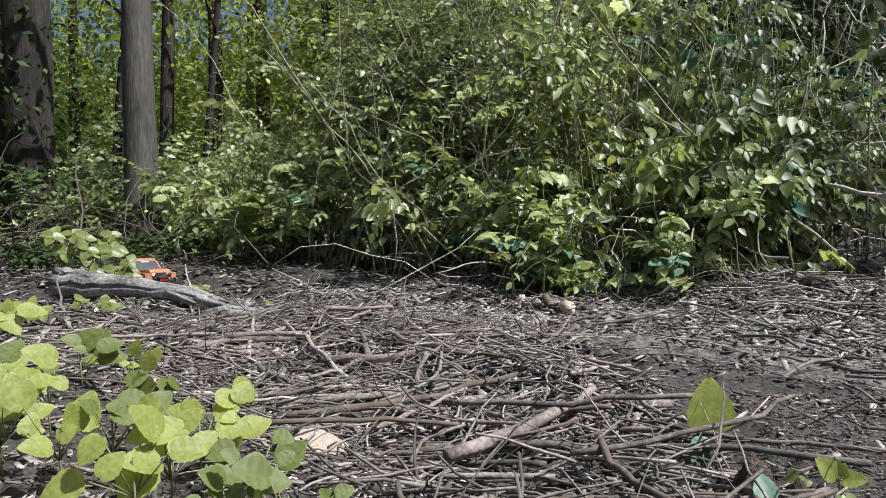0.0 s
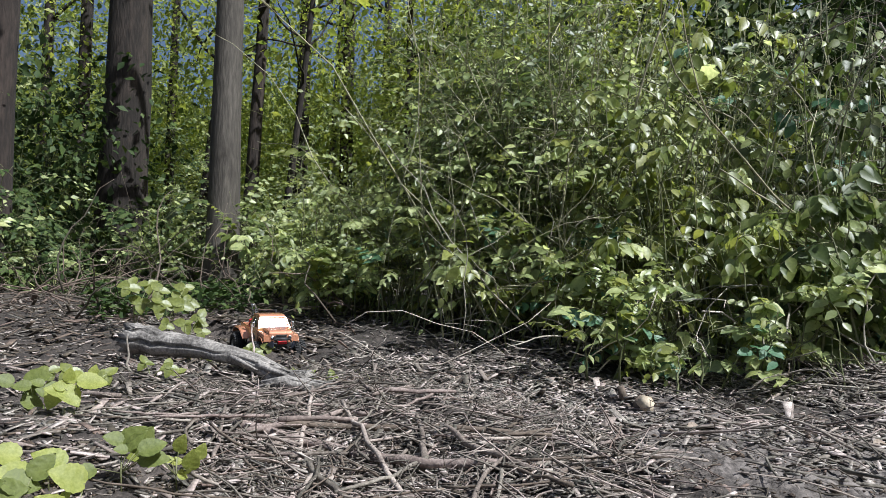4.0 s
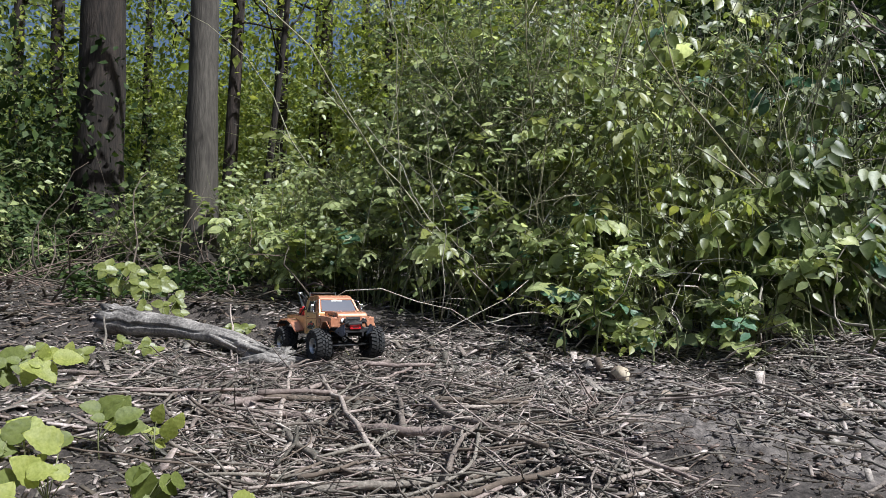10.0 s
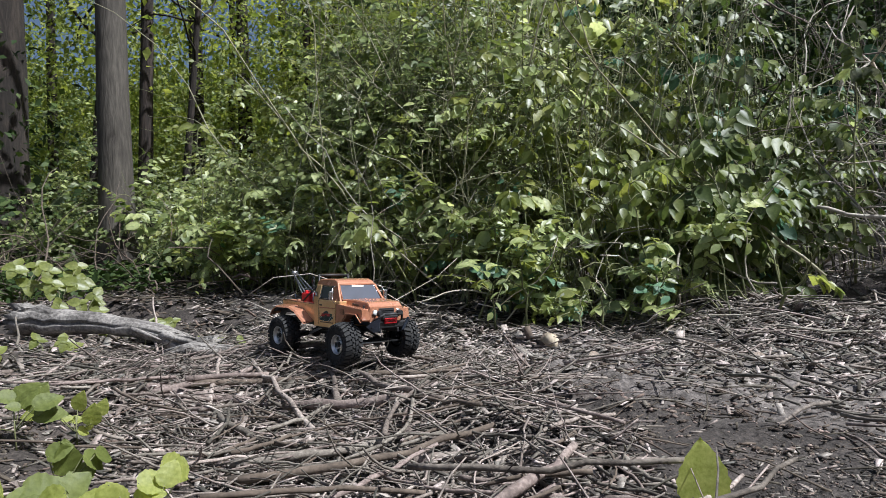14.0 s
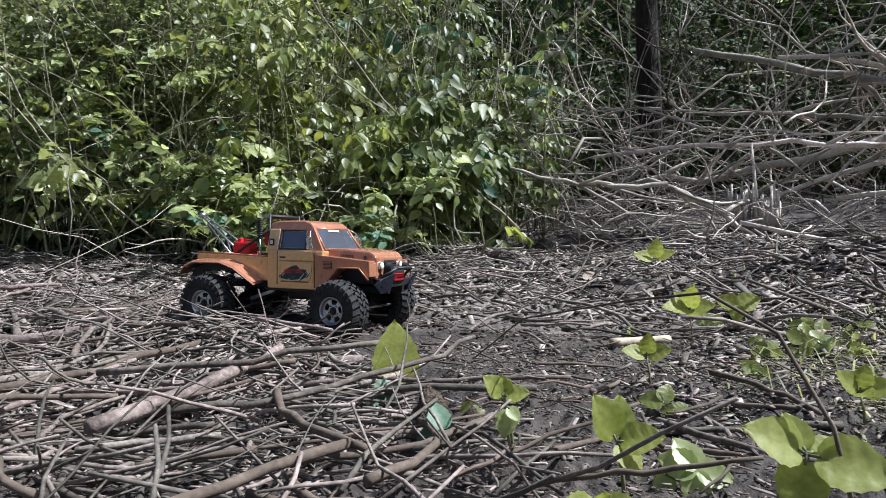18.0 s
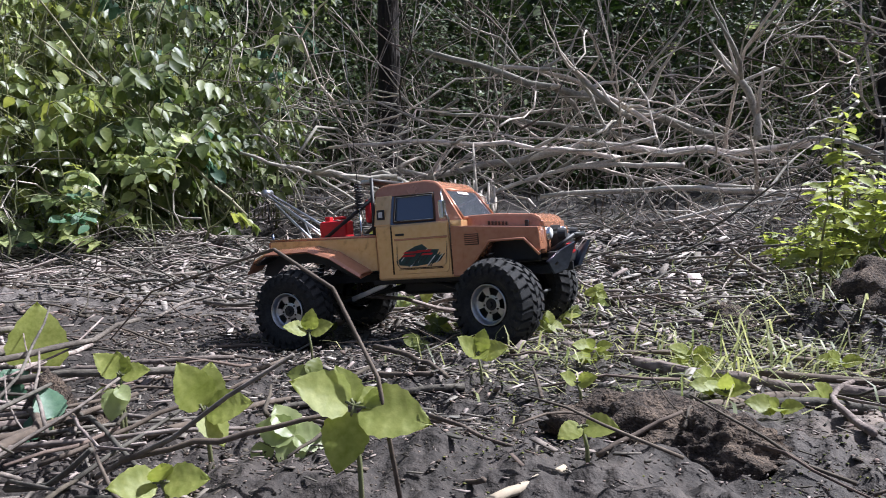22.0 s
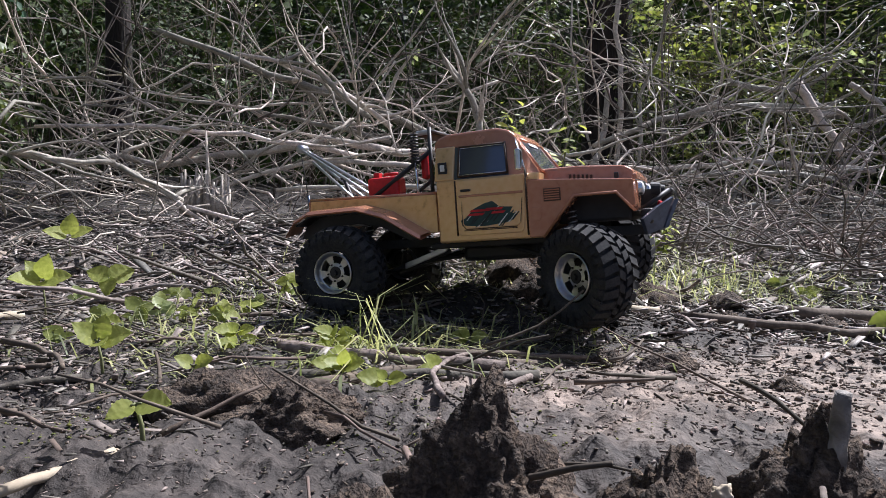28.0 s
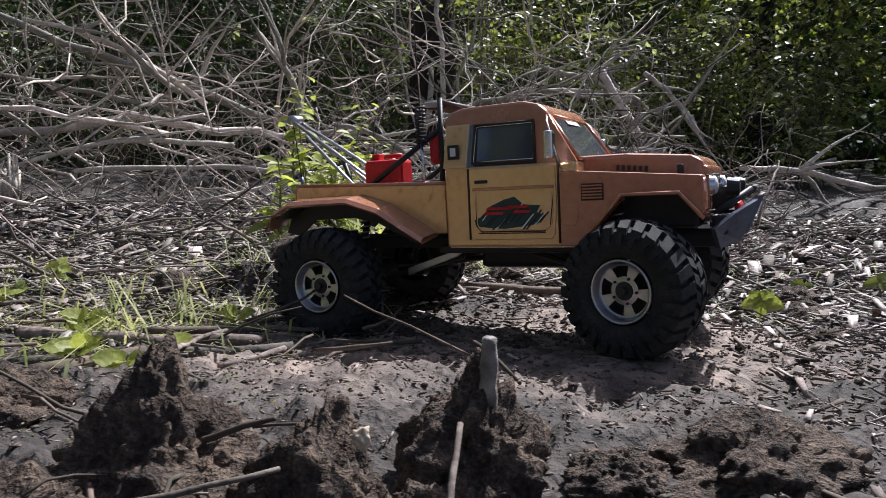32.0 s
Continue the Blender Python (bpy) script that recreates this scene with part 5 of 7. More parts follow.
tpart("winch_drum", winch, BLACK, bumper)
tpart("fairlead", box_bm(0.387, 0.392, -0.021, 0.021, 0.106, 0.121, 0.003), RED, bumper, "red fairlead plate")
tpart("fairlead_slot", box_bm(0.3915, 0.3925, -0.012, 0.012, 0.1115, 0.1135, 0.0003), BLACK, bumper)
# axles
for xa in HUB_X:
    axle = rod("axle", (xa, -0.085, TYRE_R - 0.004), (xa, 0.085, TYRE_R - 0.004), 0.006, BLACK, sides=10)
    df = bmesh.new()
    bmesh.ops.create_uvsphere(df, u_segments=14, v_segments=8, radius=0.015, matrix=pose(xa, 0.012, TYRE_R - 0.004))
    tpart("differential", df, BLACK, axle, smoothed=True)
rod("tie_rod", (0.338, -0.075, 0.052), (0.338, 0.075, 0.052), 0.0022, ALU)
rod("drive_shaft", (0.02, 0.01, 0.055), (0.15, 0.005, 0.07), 0.003, BLACK)
rod("drive_shaft", (0.295, 0.01, 0.055), (0.22, 0.005, 0.07), 0.003, BLACK)
# tow boom, fuel can, rack, aerial, beacon
boom = rod("boom_bar", (0.055, -0.026, 0.128), (-0.108, -0.007, 0.234), 0.0021, ALU, label="pale metal tow boom bar")
rod("boom_bar", (0.055, 0.026, 0.128), (-0.108, 0.007, 0.234), 0.0021, ALU)
rod("boom_bar", (0.015, -0.024, 0.126), (-0.09, -0.007, 0.215), 0.0021, ALU)
rod("boom_bar", (0.015, 0.024, 0.126), (-0.09, 0.007, 0.215), 0.0021, ALU)
rod("boom_brace", (-0.04, -0.015, 0.186), (-0.04, 0.015, 0.186), 0.0018, BLACK)
rod("boom_brace", (-0.02, 0.0, 0.125), (-0.045, 0.0, 0.188), 0.0026, BLACK)
rod("boom_pulley", (-0.11, -0.009, 0.236), (-0.11, 0.009, 0.236), 0.006, ALU, sides=14)
rod("tow_cable", (-0.114, 0, 0.234), (-0.106, 0, 0.165), 0.0007, BLACK)
rod("tow_hook", (-0.106, 0, 0.167), (-0.105, 0, 0.152), 0.002, STEEL)
rod("roll_bar", (0.005, -0.058, 0.135), (0.114, -0.052, 0.205), 0.003, BLACK)
rod("roll_bar", (0.005, 0.058, 0.135), (0.114, 0.052, 0.205), 0.003, BLACK)
rod("roll_hoop", (0.116, -0.056, 0.125), (0.114, -0.05, 0.236), 0.0028, BLACK)
rod("roll_hoop", (0.116, 0.056, 0.125), (0.114, 0.05, 0.236), 0.0028, BLACK)
rod("roll_hoop", (0.114, -0.05, 0.232), (0.114, 0.05, 0.232), 0.0028, BLACK)
can = tpart("fuel_can", box_bm(0.022, 0.068, -0.056, -0.03, 0.124, 0.178, 0.004), RED, label="red fuel can lashed in the bed")
tpart("can_cap", box_bm(0.028, 0.037, -0.048, -0.038, 0.177, 0.185, 0.001), RED, can)
rod("can_handle", (0.042, -0.043, 0.182), (0.062, -0.043, 0.182), 0.0022, RED, can)
tpart("extinguisher", box_bm(0.098, 0.11, -0.05, -0.036, 0.17, 0.205, 0.005), RED)
tpart("tool_box", box_bm(0.06, 0.105, -0.02, 0.045, 0.124, 0.155, 0.003), BLACK)
t = np.linspace(0, 1, 90)
coil = np.stack([0.096 + 0.005 * np.cos(t * 63), -0.06 + 0.0045 * np.sin(t * 63), 0.19 + 0.038 * t], -1)
aerial = part("aerial_spring", tubes("aerial_spring", [(coil, [0.0011] * 90)], BLACK, 5), truck, "black coil spring at the aerial's foot")
rod("aerial_foot", (0.1, -0.062, 0.128), (0.096, -0.06, 0.192), 0.0016, CHROME, aerial)
rod("aerial_whip", (0.096, -0.06, 0.22), (0.09, -0.06, 0.48), 0.0006, BLACK, aerial)
tpart("light_bar", box_bm(0.088, 0.114, -0.036, 0.036, 0.228, 0.236, 0.0035), SEAM, label="brown light bar behind the cab roof")
tpart("light_bar_lens", box_bm(0.09, 0.112, -0.041, -0.0345, 0.229, 0.235, 0.002), ALU)
tpart("side_badge", box_bm(0.1335, 0.1455, -0.0775, -0.0762, 0.172, 0.186, 0.0004), BLACK)
tpart("badge_print", box_bm(0.1365, 0.1425, -0.0782, -0.0773, 0.175, 0.183, 0.0003), WHITE)


def tyre_mesh():
    prof = [(-0.019, 0.027), (-0.0225, 0.034), (-0.0235, 0.042), (-0.021, 0.0475), (-0.014, 0.0505), (0, 0.0512), (0.014, 0.0505), (0.021, 0.0475), (0.0235, 0.042), (0.0225, 0.034), (0.019, 0.027)]
    n = 44
    verts = [(r * math.sin(2 * math.pi * i / n), y, r * math.cos(2 * math.pi * i / n)) for i in range(n) for y, r in prof]
    m = len(prof)
    faces = [(i * m + j, i * m + j + 1, ((i + 1) % n) * m + j + 1, ((i + 1) % n) * m + j) for i in range(n) for j in range(m - 1)]

    def lug(y0, y1, r0, r1, a, da, skew):
        base = len(verts)
        for y, rr in ((y0, r0), (y1, r1)):
            for dr in (-0.006, 0.0):
                for e in (-1, 1):
                    th = a + (skew * (y - (y0 + y1) / 2) / 0.02) + e * da
                    verts.append(((rr + dr) * math.sin(th), y, (rr + dr) * math.cos(th)))
        for f in ((0, 1, 3, 2), (4, 6, 7, 5), (0, 2, 6, 4), (1, 5, 7, 3), (2, 3, 7, 6), (0, 4, 5, 1)):
            faces.append(tuple(base + i for i in f))
    for k in range(26):
        a = 2 * math.pi * k / 26
        for s in (-1, 1):
            ao = a + (0.12 if s > 0 else 0)
            lug(s * 0.0095, s * 0.0238, 0.0562, 0.0512, ao, 0.078, 0.12 * s)
            lug(s * 0.022, s * 0.0255, 0.0515, 0.0435, ao, 0.06, 0.0)
            lug(s * 0.0012, s * 0.0085, 0.0562, 0.056, ao + 0.12, 0.078, -0.2 * s)
    return mesh("tyre", verts, faces, RUBBER)


def rim_mesh():
    """Dished rim with five oval openings."""
    n = 60
    prof = [(-0.0215, 0.0285), (-0.0225, 0.0275), (-0.0215, 0.0262), (-0.0165, 0.0252), (-0.0145, 0.0235)]
    verts = [(r * math.sin(2 * math.pi * i / n), y, r * math.cos(2 * math.pi * i / n)) for i in range(n) for y, r in prof]
    m = len(prof)
    faces = [(i * m + j, ((i + 1) % n) * m + j, ((i + 1) % n) * m + j + 1, i * m + j + 1) for i in range(n) for j in range(m - 1)]
    base = len(verts)
    radii = [0.0235, 0.0222, 0.0128, 0.0105, 0.0]
    ys = [-0.0145, -0.0138, -0.0135, -0.0142, -0.0145]
    for i in range(n):
        th = 2 * math.pi * i / n
        for r, y in zip(radii[:4], ys):
            verts.append((r * math.sin(th), y, r * math.cos(th)))
    for i in range(n):
        for j in range(3):
            k = i % 12
            if j == 1 and 3 <= k <= 9:
                continue
            a, b = base + i * 4 + j, base + ((i + 1) % n) * 4 + j
            faces.append((a, b, b + 1, a + 1))
    c = len(verts)
    verts.append((0, -0.0145, 0))
    for i in range(n):
        faces.append((base + i * 4 + 3, base + ((i + 1) % n) * 4 + 3, c))
    # barrel behind
    b0 = len(verts)
    for i in range(n):
        th = 2 * math.pi * i / n
        for y, r in ((-0.0145, 0.0236), (0.02, 0.0236)):
            verts.append((r * math.sin(th), y, r * math.cos(th)))
    for i in range(n):
        a, b = b0 + i * 2, b0 + ((i + 1) % n) * 2
        faces.append((a, a + 1, b + 1, b))
    return smooth(mesh("rim", verts, faces, ALU))


def hub_mesh():
    bm = bmesh.new()
    bmesh.ops.create_cone(bm, cap_ends=True, segments=6, radius1=0.0042, radius2=0.0038, depth=0.007, matrix=pose(0, -0.0165, 0, 90, 0, 0))
    bmesh.ops.create_cone(bm, cap_ends=True, segments=16, radius1=0.0085, radius2=0.0075, depth=0.003, matrix=pose(0, -0.0148, 0, 90, 0, 0))
    for k in range(5):
        a = 2 * math.pi * k / 5
        bmesh.ops.create_cone(bm, cap_ends=True, segments=6, radius1=0.0013, radius2=0.0012, depth=0.003, matrix=pose(0.0108 * math.sin(a), -0.0146, 0.0108 * math.cos(a), 90, 0, 0))
    bmesh.ops.create_cone(bm, cap_ends=True, segments=20, radius1=0.0225, radius2=0.0225, depth=0.012, matrix=pose(0, 0.004, 0, 90, 0, 0))
    return from_bm("hub", bm, BLACK)


TYRE, RIM, HUBM = tyre_mesh(), rim_mesh(), hub_mesh()
WHEELS = []
for f, s in itertools.product((0, 1), (-1, 1)):
    wheel = part("wheel", HUBM, truck, "muddy crawler wheel")
    wheel.matrix_basis = pose(HUB_X[f], s * HUB_Y, TYRE_R)
    flip = pose(0, 0, 0, 0, 0, 180 if s > 0 else 0)
    part("tyre", TYRE, wheel, "knobbly black tyre", at=flip @ Matrix.Diagonal((TYRE_BIG, 1.1, TYRE_BIG, 1)))
    part("rim", RIM, wheel, "satin aluminium rim with five openings", at=flip @ Matrix.Diagonal((0.95, 1.04, 0.95, 1)))
    WHEELS.append((wheel, f, s))

# ---- things on the ground ----
def stick(a, b, r0, r1, seed, bow=0.0, label="grey-brown broken stick lying in the litter", material=STICK, group="broken sticks", lift=0.0):
    pr = random.Random(seed)
    a, b = np.array(a, float), np.array(b, float)
    if len(a) == 2:
        a = np.append(a, gz(*a) + r0 * 0.6 + lift)
    if len(b) == 2:
        b = np.append(b, gz(*b) + r1 * 0.6 + lift)
    n = 9
    s = np.linspace(0, 1, n)[:, None]
    L = np.linalg.norm(b - a)
    side = np.cross(b - a, (0, 0, 1.0))
    side = side / (np.linalg.norm(side) + 1e-9)
    rng = np.random.RandomState(seed)
    pts = a + (b - a) * s + side * bow * L * np.sin(math.pi * s) + rng.normal(0, 0.008 * L, (n, 3)) * np.sin(math.pi * s)
    me = tubes("stick", [(pts, taper(n, r0, r1, 0.08, pr))], material, 7)
    return thing("stick", label, "stick", group, data=me)


# pieces that stand out
PALE = "pale barkless stick lying across the litter"
stick((-2.3, 0.85, 0.06), (-1.56, 0.53), 0.0050, 0.0079, 1, label="pale split stick leaning out of the litter", material=PALESTICK)
stick((-2.1, 0.87, 0.04), (-1.35, 0.7), 0.0058, 0.0065, 2, label="pale split stick leaning out of the litter", material=PALESTICK)
stick((-2.17, 0.54, 0.04), (-1.62, 0.37), 0.0043, 0.0065, 4, label="pale split stick leaning out of the litter")
stick((-1.71, 0.62), (-1.31, 0.64), 0.0086, 0.0058, 3, 0.08, label=PALE, lift=0.01)
stick((-1.33, 0.5), (-1.2, 0.82), 0.0094, 0.0065, 8, 0.06, label=PALE, material=PALESTICK, lift=0.008)
stick((-2.13, 0.5), (-1.75, 0.8), 0.0144, 0.0115, 6, 0.05, label="thick grey branch half buried in the litter")
stick((-2.5, 0.72, 0.0), (-3.05, 0.86, 0.22), 0.0050, 0.0029, 5, label="thin pale stem leaning over the log", material=PALESTICK)
stick((-2.69, 0.36, 0.0), (-3.2, 0.4, 0.17), 0.0058, 0.0036, 55, label="thin pale stem leaning over the log", material=PALESTICK)
stick((-1.37, 0.95), (-1.21, 1.27), 0.0094, 0.0065, 56, label=PALE, material=PALESTICK, lift=0.01)
stick((-1.72, 1.0), (-1.3, 0.96), 0.0086, 0.0065, 57, 0.05, lift=0.01)
stick((-1.85, 1.08), (-1.72, 1.28), 0.0065, 0.0043, 58, label=PALE, material=PALESTICK)
stick((-2.1, 1.09), (-1.6, 0.78), 0.0058, 0.0043, 59, -0.08, lift=0.015)
stick((-2.8, 0.14), (-2.47, 0.3), 0.0086, 0.0072, 60, 0.05)
stick((-2.42, 1.1), (-2.08, 1.52), 0.0058, 0.0043, 64, 0.05, label=PALE, material=PALESTICK)
stick((-2.05, 0.5), (-1.55, 1.2), 0.0101, 0.0086, 7, -0.08, label="reddish branch half buried in the litter", material=TWIG)
rb = random.Random(31)
for k in range(20):
    x, y = rb.uniform(-2.3, -0.75), rb.uniform(0.38, 1.15)
    if y + 0.76 * (x + 1.3) > 1.1:
        continue
    a, L, r = rb.uniform(0, 3.14), rb.uniform(0.2, 0.5), rb.uniform(0.005, 0.01)
    stick((x, y), (x + L * math.cos(a), y + L * math.sin(a)), r, r * 0.7, 900 + k, rb.uniform(-0.1, 0.1), lift=rb.uniform(0.005, 0.03), material=rb.choice((STICK, STICK, STICK, TWIG)), label="long grey-brown branch lying in the litter")
stick((-1.75, 0.75), (-1.35, 1.0), 0.013, 0.01, 8, 0.08)
stick((-1.2, 0.55), (-0.75, 0.95), 0.012, 0.009, 9, -0.1)
stick((-0.62, 0.56, 0.0), (-0.53, 0.92, 0.03), 0.004, 0.003, 10, 0.1, label="bent pale twig in the litter")
stick((-0.95, 0.62, 0.0), (-0.6, 0.85, 0.03), 0.005, 0.004, 11, 0.05)
stick((-0.42, 1.22), (-0.34, 1.3), 0.009, 0.007, 12, label="short pale piece of split wood", material=FRESHWOOD)
stick((-0.02, 0.45), (0.02, 0.5), 0.003, 0.0025, 13, label="pale broken stick near the clods", material=FRESHWOOD)
stick((0.02, 0.9), (0.3, 0.72), 0.008, 0.006, 14, 0.1)
stick((0.05, 0.73), (0.32, 0.68), 0.006, 0.005, 15, 0.05)
stick((0.12, 0.66), (0.34, 0.75), 0.007, 0.005, 16, -0.1, material=TWIG)
stick((0.5, 0.99), (0.58, 0.97), 0.007, 0.006, 17, label="pale chip of split wood", material=FRESHWOOD)
stick((0.6, 0.95), (1.05, 1.0), 0.006, 0.005, 18, 0.1, material=TWIG)
stick((0.8, 1.0), (1.2, 1.25), 0.01, 0.007, 19, 0.1, material=TWIG)
rs = random.Random(77)
for k in range(330):
    x, y = rs.uniform(-2.3, -0.35), rs.uniform(0.32, 1.25)
    if y + 0.76 * (x + 1.3) > 1.3:
        continue
    a = rs.uniform(0, 6.28)
    L = rs.uniform(0.06, 0.32)
    r = rs.uniform(0.0016, 0.0052)
    stick((x, y), (x + L * math.cos(a), y + L * math.sin(a)), r, r * 0.7, 1000 + k, rs.uniform(-0.16, 0.16), lift=rs.uniform(0.0, 0.034), material=TWIG if math.hypot(x, y) < 0.7 else rs.choice((STICK, STICK, PALESTICK, TWIG)))
for k in range(60):
    x, y = rs.uniform(-0.5, 0.6), rs.uniform(0.5, 1.6)
    if x > 0.35 and y < 0.9:
        continue
    a = rs.uniform(0, 6.28)
    L = rs.uniform(0.05, 0.22)
    r = rs.uniform(0.0015, 0.004)
    stick((x, y), (x + L * math.cos(a), y + L * math.sin(a)), r, r * 0.7, 2000 + k, rs.uniform(-0.12, 0.12), lift=rs.uniform(0.0, 0.008), label="small dry twig on the soil", group="small twigs", material=rs.choice((STICK, TWIG)))

# the weathered log with its broken end
lg = np.array([(-3.26, 0.42, 0.1), (-3.05, 0.565, 0.085), (-2.83, 0.7, 0.06), (-2.66, 0.8, 0.03), (-2.48, 0.89, 0.0)])
lg_s = np.linspace(0, 1, 20)
lgp = np.stack([np.interp(lg_s, np.linspace(0, 1, 5), lg[:, c]) for c in range(3)], -1)
lgp[:, 2] = ground_z(lgp[:, 0], lgp[:, 1]) + 0.03 + 0.065 * (1 - lg_s) ** 1.5


def log_mesh(name, pts, radii, seed, sides=44, material=LOGWOOD):
    """A weathered trunk: cracks and ridges run along it, ends are torn."""
    rng = np.random.RandomState(seed)
    a = np.linspace(0, 2 * math.pi, sides, endpoint=False)
    ridge = sum(rng.uniform(0.4, 1) / k * np.sin(k * a + rng.uniform(0, 6.28)) for k in (2, 3, 5, 7, 11)) * 0.09
    crack = -0.3 * (rng.rand(sides) < 0.16)
    pts = np.asarray(pts, float)
    rings = []
    for i, p in enumerate(pts):
        d = pts[min(i + 1, len(pts) - 1)] - pts[max(i - 1, 0)]
        d /= np.linalg.norm(d)
        u = np.cross(d, (0, 0, 1.0))
        u /= np.linalg.norm(u)
        w = np.cross(u, d)
        g = a + 0.5 * i / len(pts)
        rr = radii[i] * (1 + ridge + crack * np.clip(np.sin(i * 0.5 + 9 * a) + 0.6, 0, 1) + rng.normal(0, 0.02, sides))
        along = rng.normal(0, 0.03, sides)[:, None] * d * (i in (0, len(pts) - 1))
        rings.append(p + rr[:, None] * (np.cos(g)[:, None] * u + np.sin(g)[:, None] * w) + along)
    verts = np.concatenate(rings + [pts[:1], pts[-1:]])
    n = len(pts)
    f = [(i * sides + j, i * sides + (j + 1) % sides, (i + 1) * sides + (j + 1) % sides) for i in range(n - 1) for j in range(sides)]
    f += [(i * sides + j, (i + 1) * sides + (j + 1) % sides, (i + 1) * sides + j) for i in range(n - 1) for j in range(sides)]
    f += [((j + 1) % sides, j, n * sides) for j in range(sides)] + [((n - 1) * sides + j, (n - 1) * sides + (j + 1) % sides, n * sides + 1) for j in range(sides)]
    return tri_mesh(name, verts, np.array(f), material)


log = thing("log", "weathered grey log with a jagged broken end", "log", data=log_mesh("log", lgp, [0.043 * (1 - 0.3 * s) * (1 + 0.1 * math.sin(9 * s)) + 0.02 * math.exp(-s * 9) for s in lg_s], 3))
for k in range(9):
    st = lgp[9 + k] + np.array([0.02 * math.cos(k), 0.02 * math.sin(k), 0.005 * (k % 4)])
    part("splinter", tubes("splinter", [(wander(st, (0.75 + 0.1 * (k % 3), 0.4, -0.06 - 0.03 * (k % 2)), 0.22, 6, 0.06, rng=random.Random(k)), taper(7, 0.015, 0.003))], LOGWOOD, 6), log)
part("broken_limb", log_mesh("broken_limb", [lgp[17] + np.array([0.02, -0.1, -0.01]), lgp[17] + np.array([0.09, -0.03, 0.005]), lgp[17] + np.array([0.17, 0.06, -0.01])], (0.016, 0.024, 0.014), 8, 20), log, "pale splintered wood")
# stump in the brushwood: a ring of splintered staves
for k, (sx, sy, sr, sh) in enumerate([(-0.53, 3.8, 0.055, 0.17), (-0.4, 3.78, 0.065, 0.16)]):
    g = gz(sx, sy)
    st = thing("stump", "splintered tree stump in front of the brushwood", "stump", "broken stumps",
               data=log_mesh("stump", [(sx, sy, g - 0.05), (sx, sy + 0.002, g + 0.06), (sx + 0.005, sy, g + sh)], (sr * 1.2, sr, sr * 0.92), 20 + k, 26, BRUSH))
    for e in range(9):
        a = e * 0.7 + k
        hgt = random.Random(e + 20 * k).uniform(0.16, 0.27) + (0.2 if e == 2 and k else 0)
        part("stave", tubes("stave", [([(sx + sr * 0.8 * math.cos(a), sy + sr * 0.8 * math.sin(a), g + 0.02), (sx + sr * (0.9 + 0.5 * (e == 2)) * math.cos(a), sy + sr * 0.9 * math.sin(a), g + hgt)], (0.016, 0.005))], BRUSH, 6), st)
# small cut stump with a fresh white face
cx, cy = -1.66, 1.68
cs = thing("cut_stump", "small sapling stump with a fresh pale cut", "stump", data=tubes("cut_stump", [([(cx - 0.05, cy + 0.03, gz(cx, cy) - 0.03), (cx, cy, 0.05)], (0.03, 0.026))], TWIG, 12))
part("cut_face", tri_mesh("cut_face", *tube_data([([(cx + 0.002, cy - 0.002, 0.05), (cx + 0.03, cy - 0.015, 0.042), (cx + 0.045, cy - 0.02, 0.03)], (0.027, 0.022, 0.006))], 5), FRESHWOOD), cs, "fresh pale wood")
part("root", tubes("root", [(wander((cx - 0.04, cy - 0.01, 0.03), (-0.4, -0.3, -0.2), 0.16, 5, 0.2, rng=random.Random(3)), taper(6, 0.016, 0.005))], TWIG, 7), cs)
part("root", tubes("root", [(wander((cx - 0.08, cy - 0.02, 0.09), (0.1, 0.1, -0.6), 0.14, 5, 0.15, rng=random.Random(4)), taper(6, 0.012, 0.014))], TWIG, 7), cs)


# clods of earth
def clod(x, y, rx, ry, h, seed, label="dark crumbly clod of damp earth", spike=0.0):
    """A ragged lump whose top stands h above the soil."""
    bm = bmesh.new()
    bmesh.ops.create_icosphere(bm, subdivisions=5 if rx > 0.025 and y < 0.6 else 4, radius=1)
    for v in bm.verts:
        p = v.co.copy()
        n1 = noise.fractal(p * 1.3 + Vector((seed, 0, 0)), 0.8, 2.1, 4)
        n2 = noise.fractal(p * 7 + Vector((0, seed, 0)), 0.6, 2.2, 5)
        n3 = noise.turbulence(p * 3.1 + Vector((seed, seed, 0)), 3, True)
        n4 = noise.fractal(p * 19 + Vector((seed, 0, seed)), 0.6, 2.2, 4)
        k = 1 + 0.3 * n1 + 0.1 * n2 - 0.15 * n3 + 0.06 * n4
        up = max(0.0, p.z)
        v.co = Vector((p.x * rx * k * (1.15 - 0.45 * up), p.y * ry * k * (1.15 - 0.45 * up), p.z * k * (1 + spike * up ** 6)))
    high = max(v.co.z for v in bm.verts)
    for v in bm.verts:
        v.co.z *= h / high
    return thing("earth_clod", label, "clod", "earth clods", data=from_bm("earth_clod", bm, CLOD, True), at=pose(x, y, gz(x, y)))


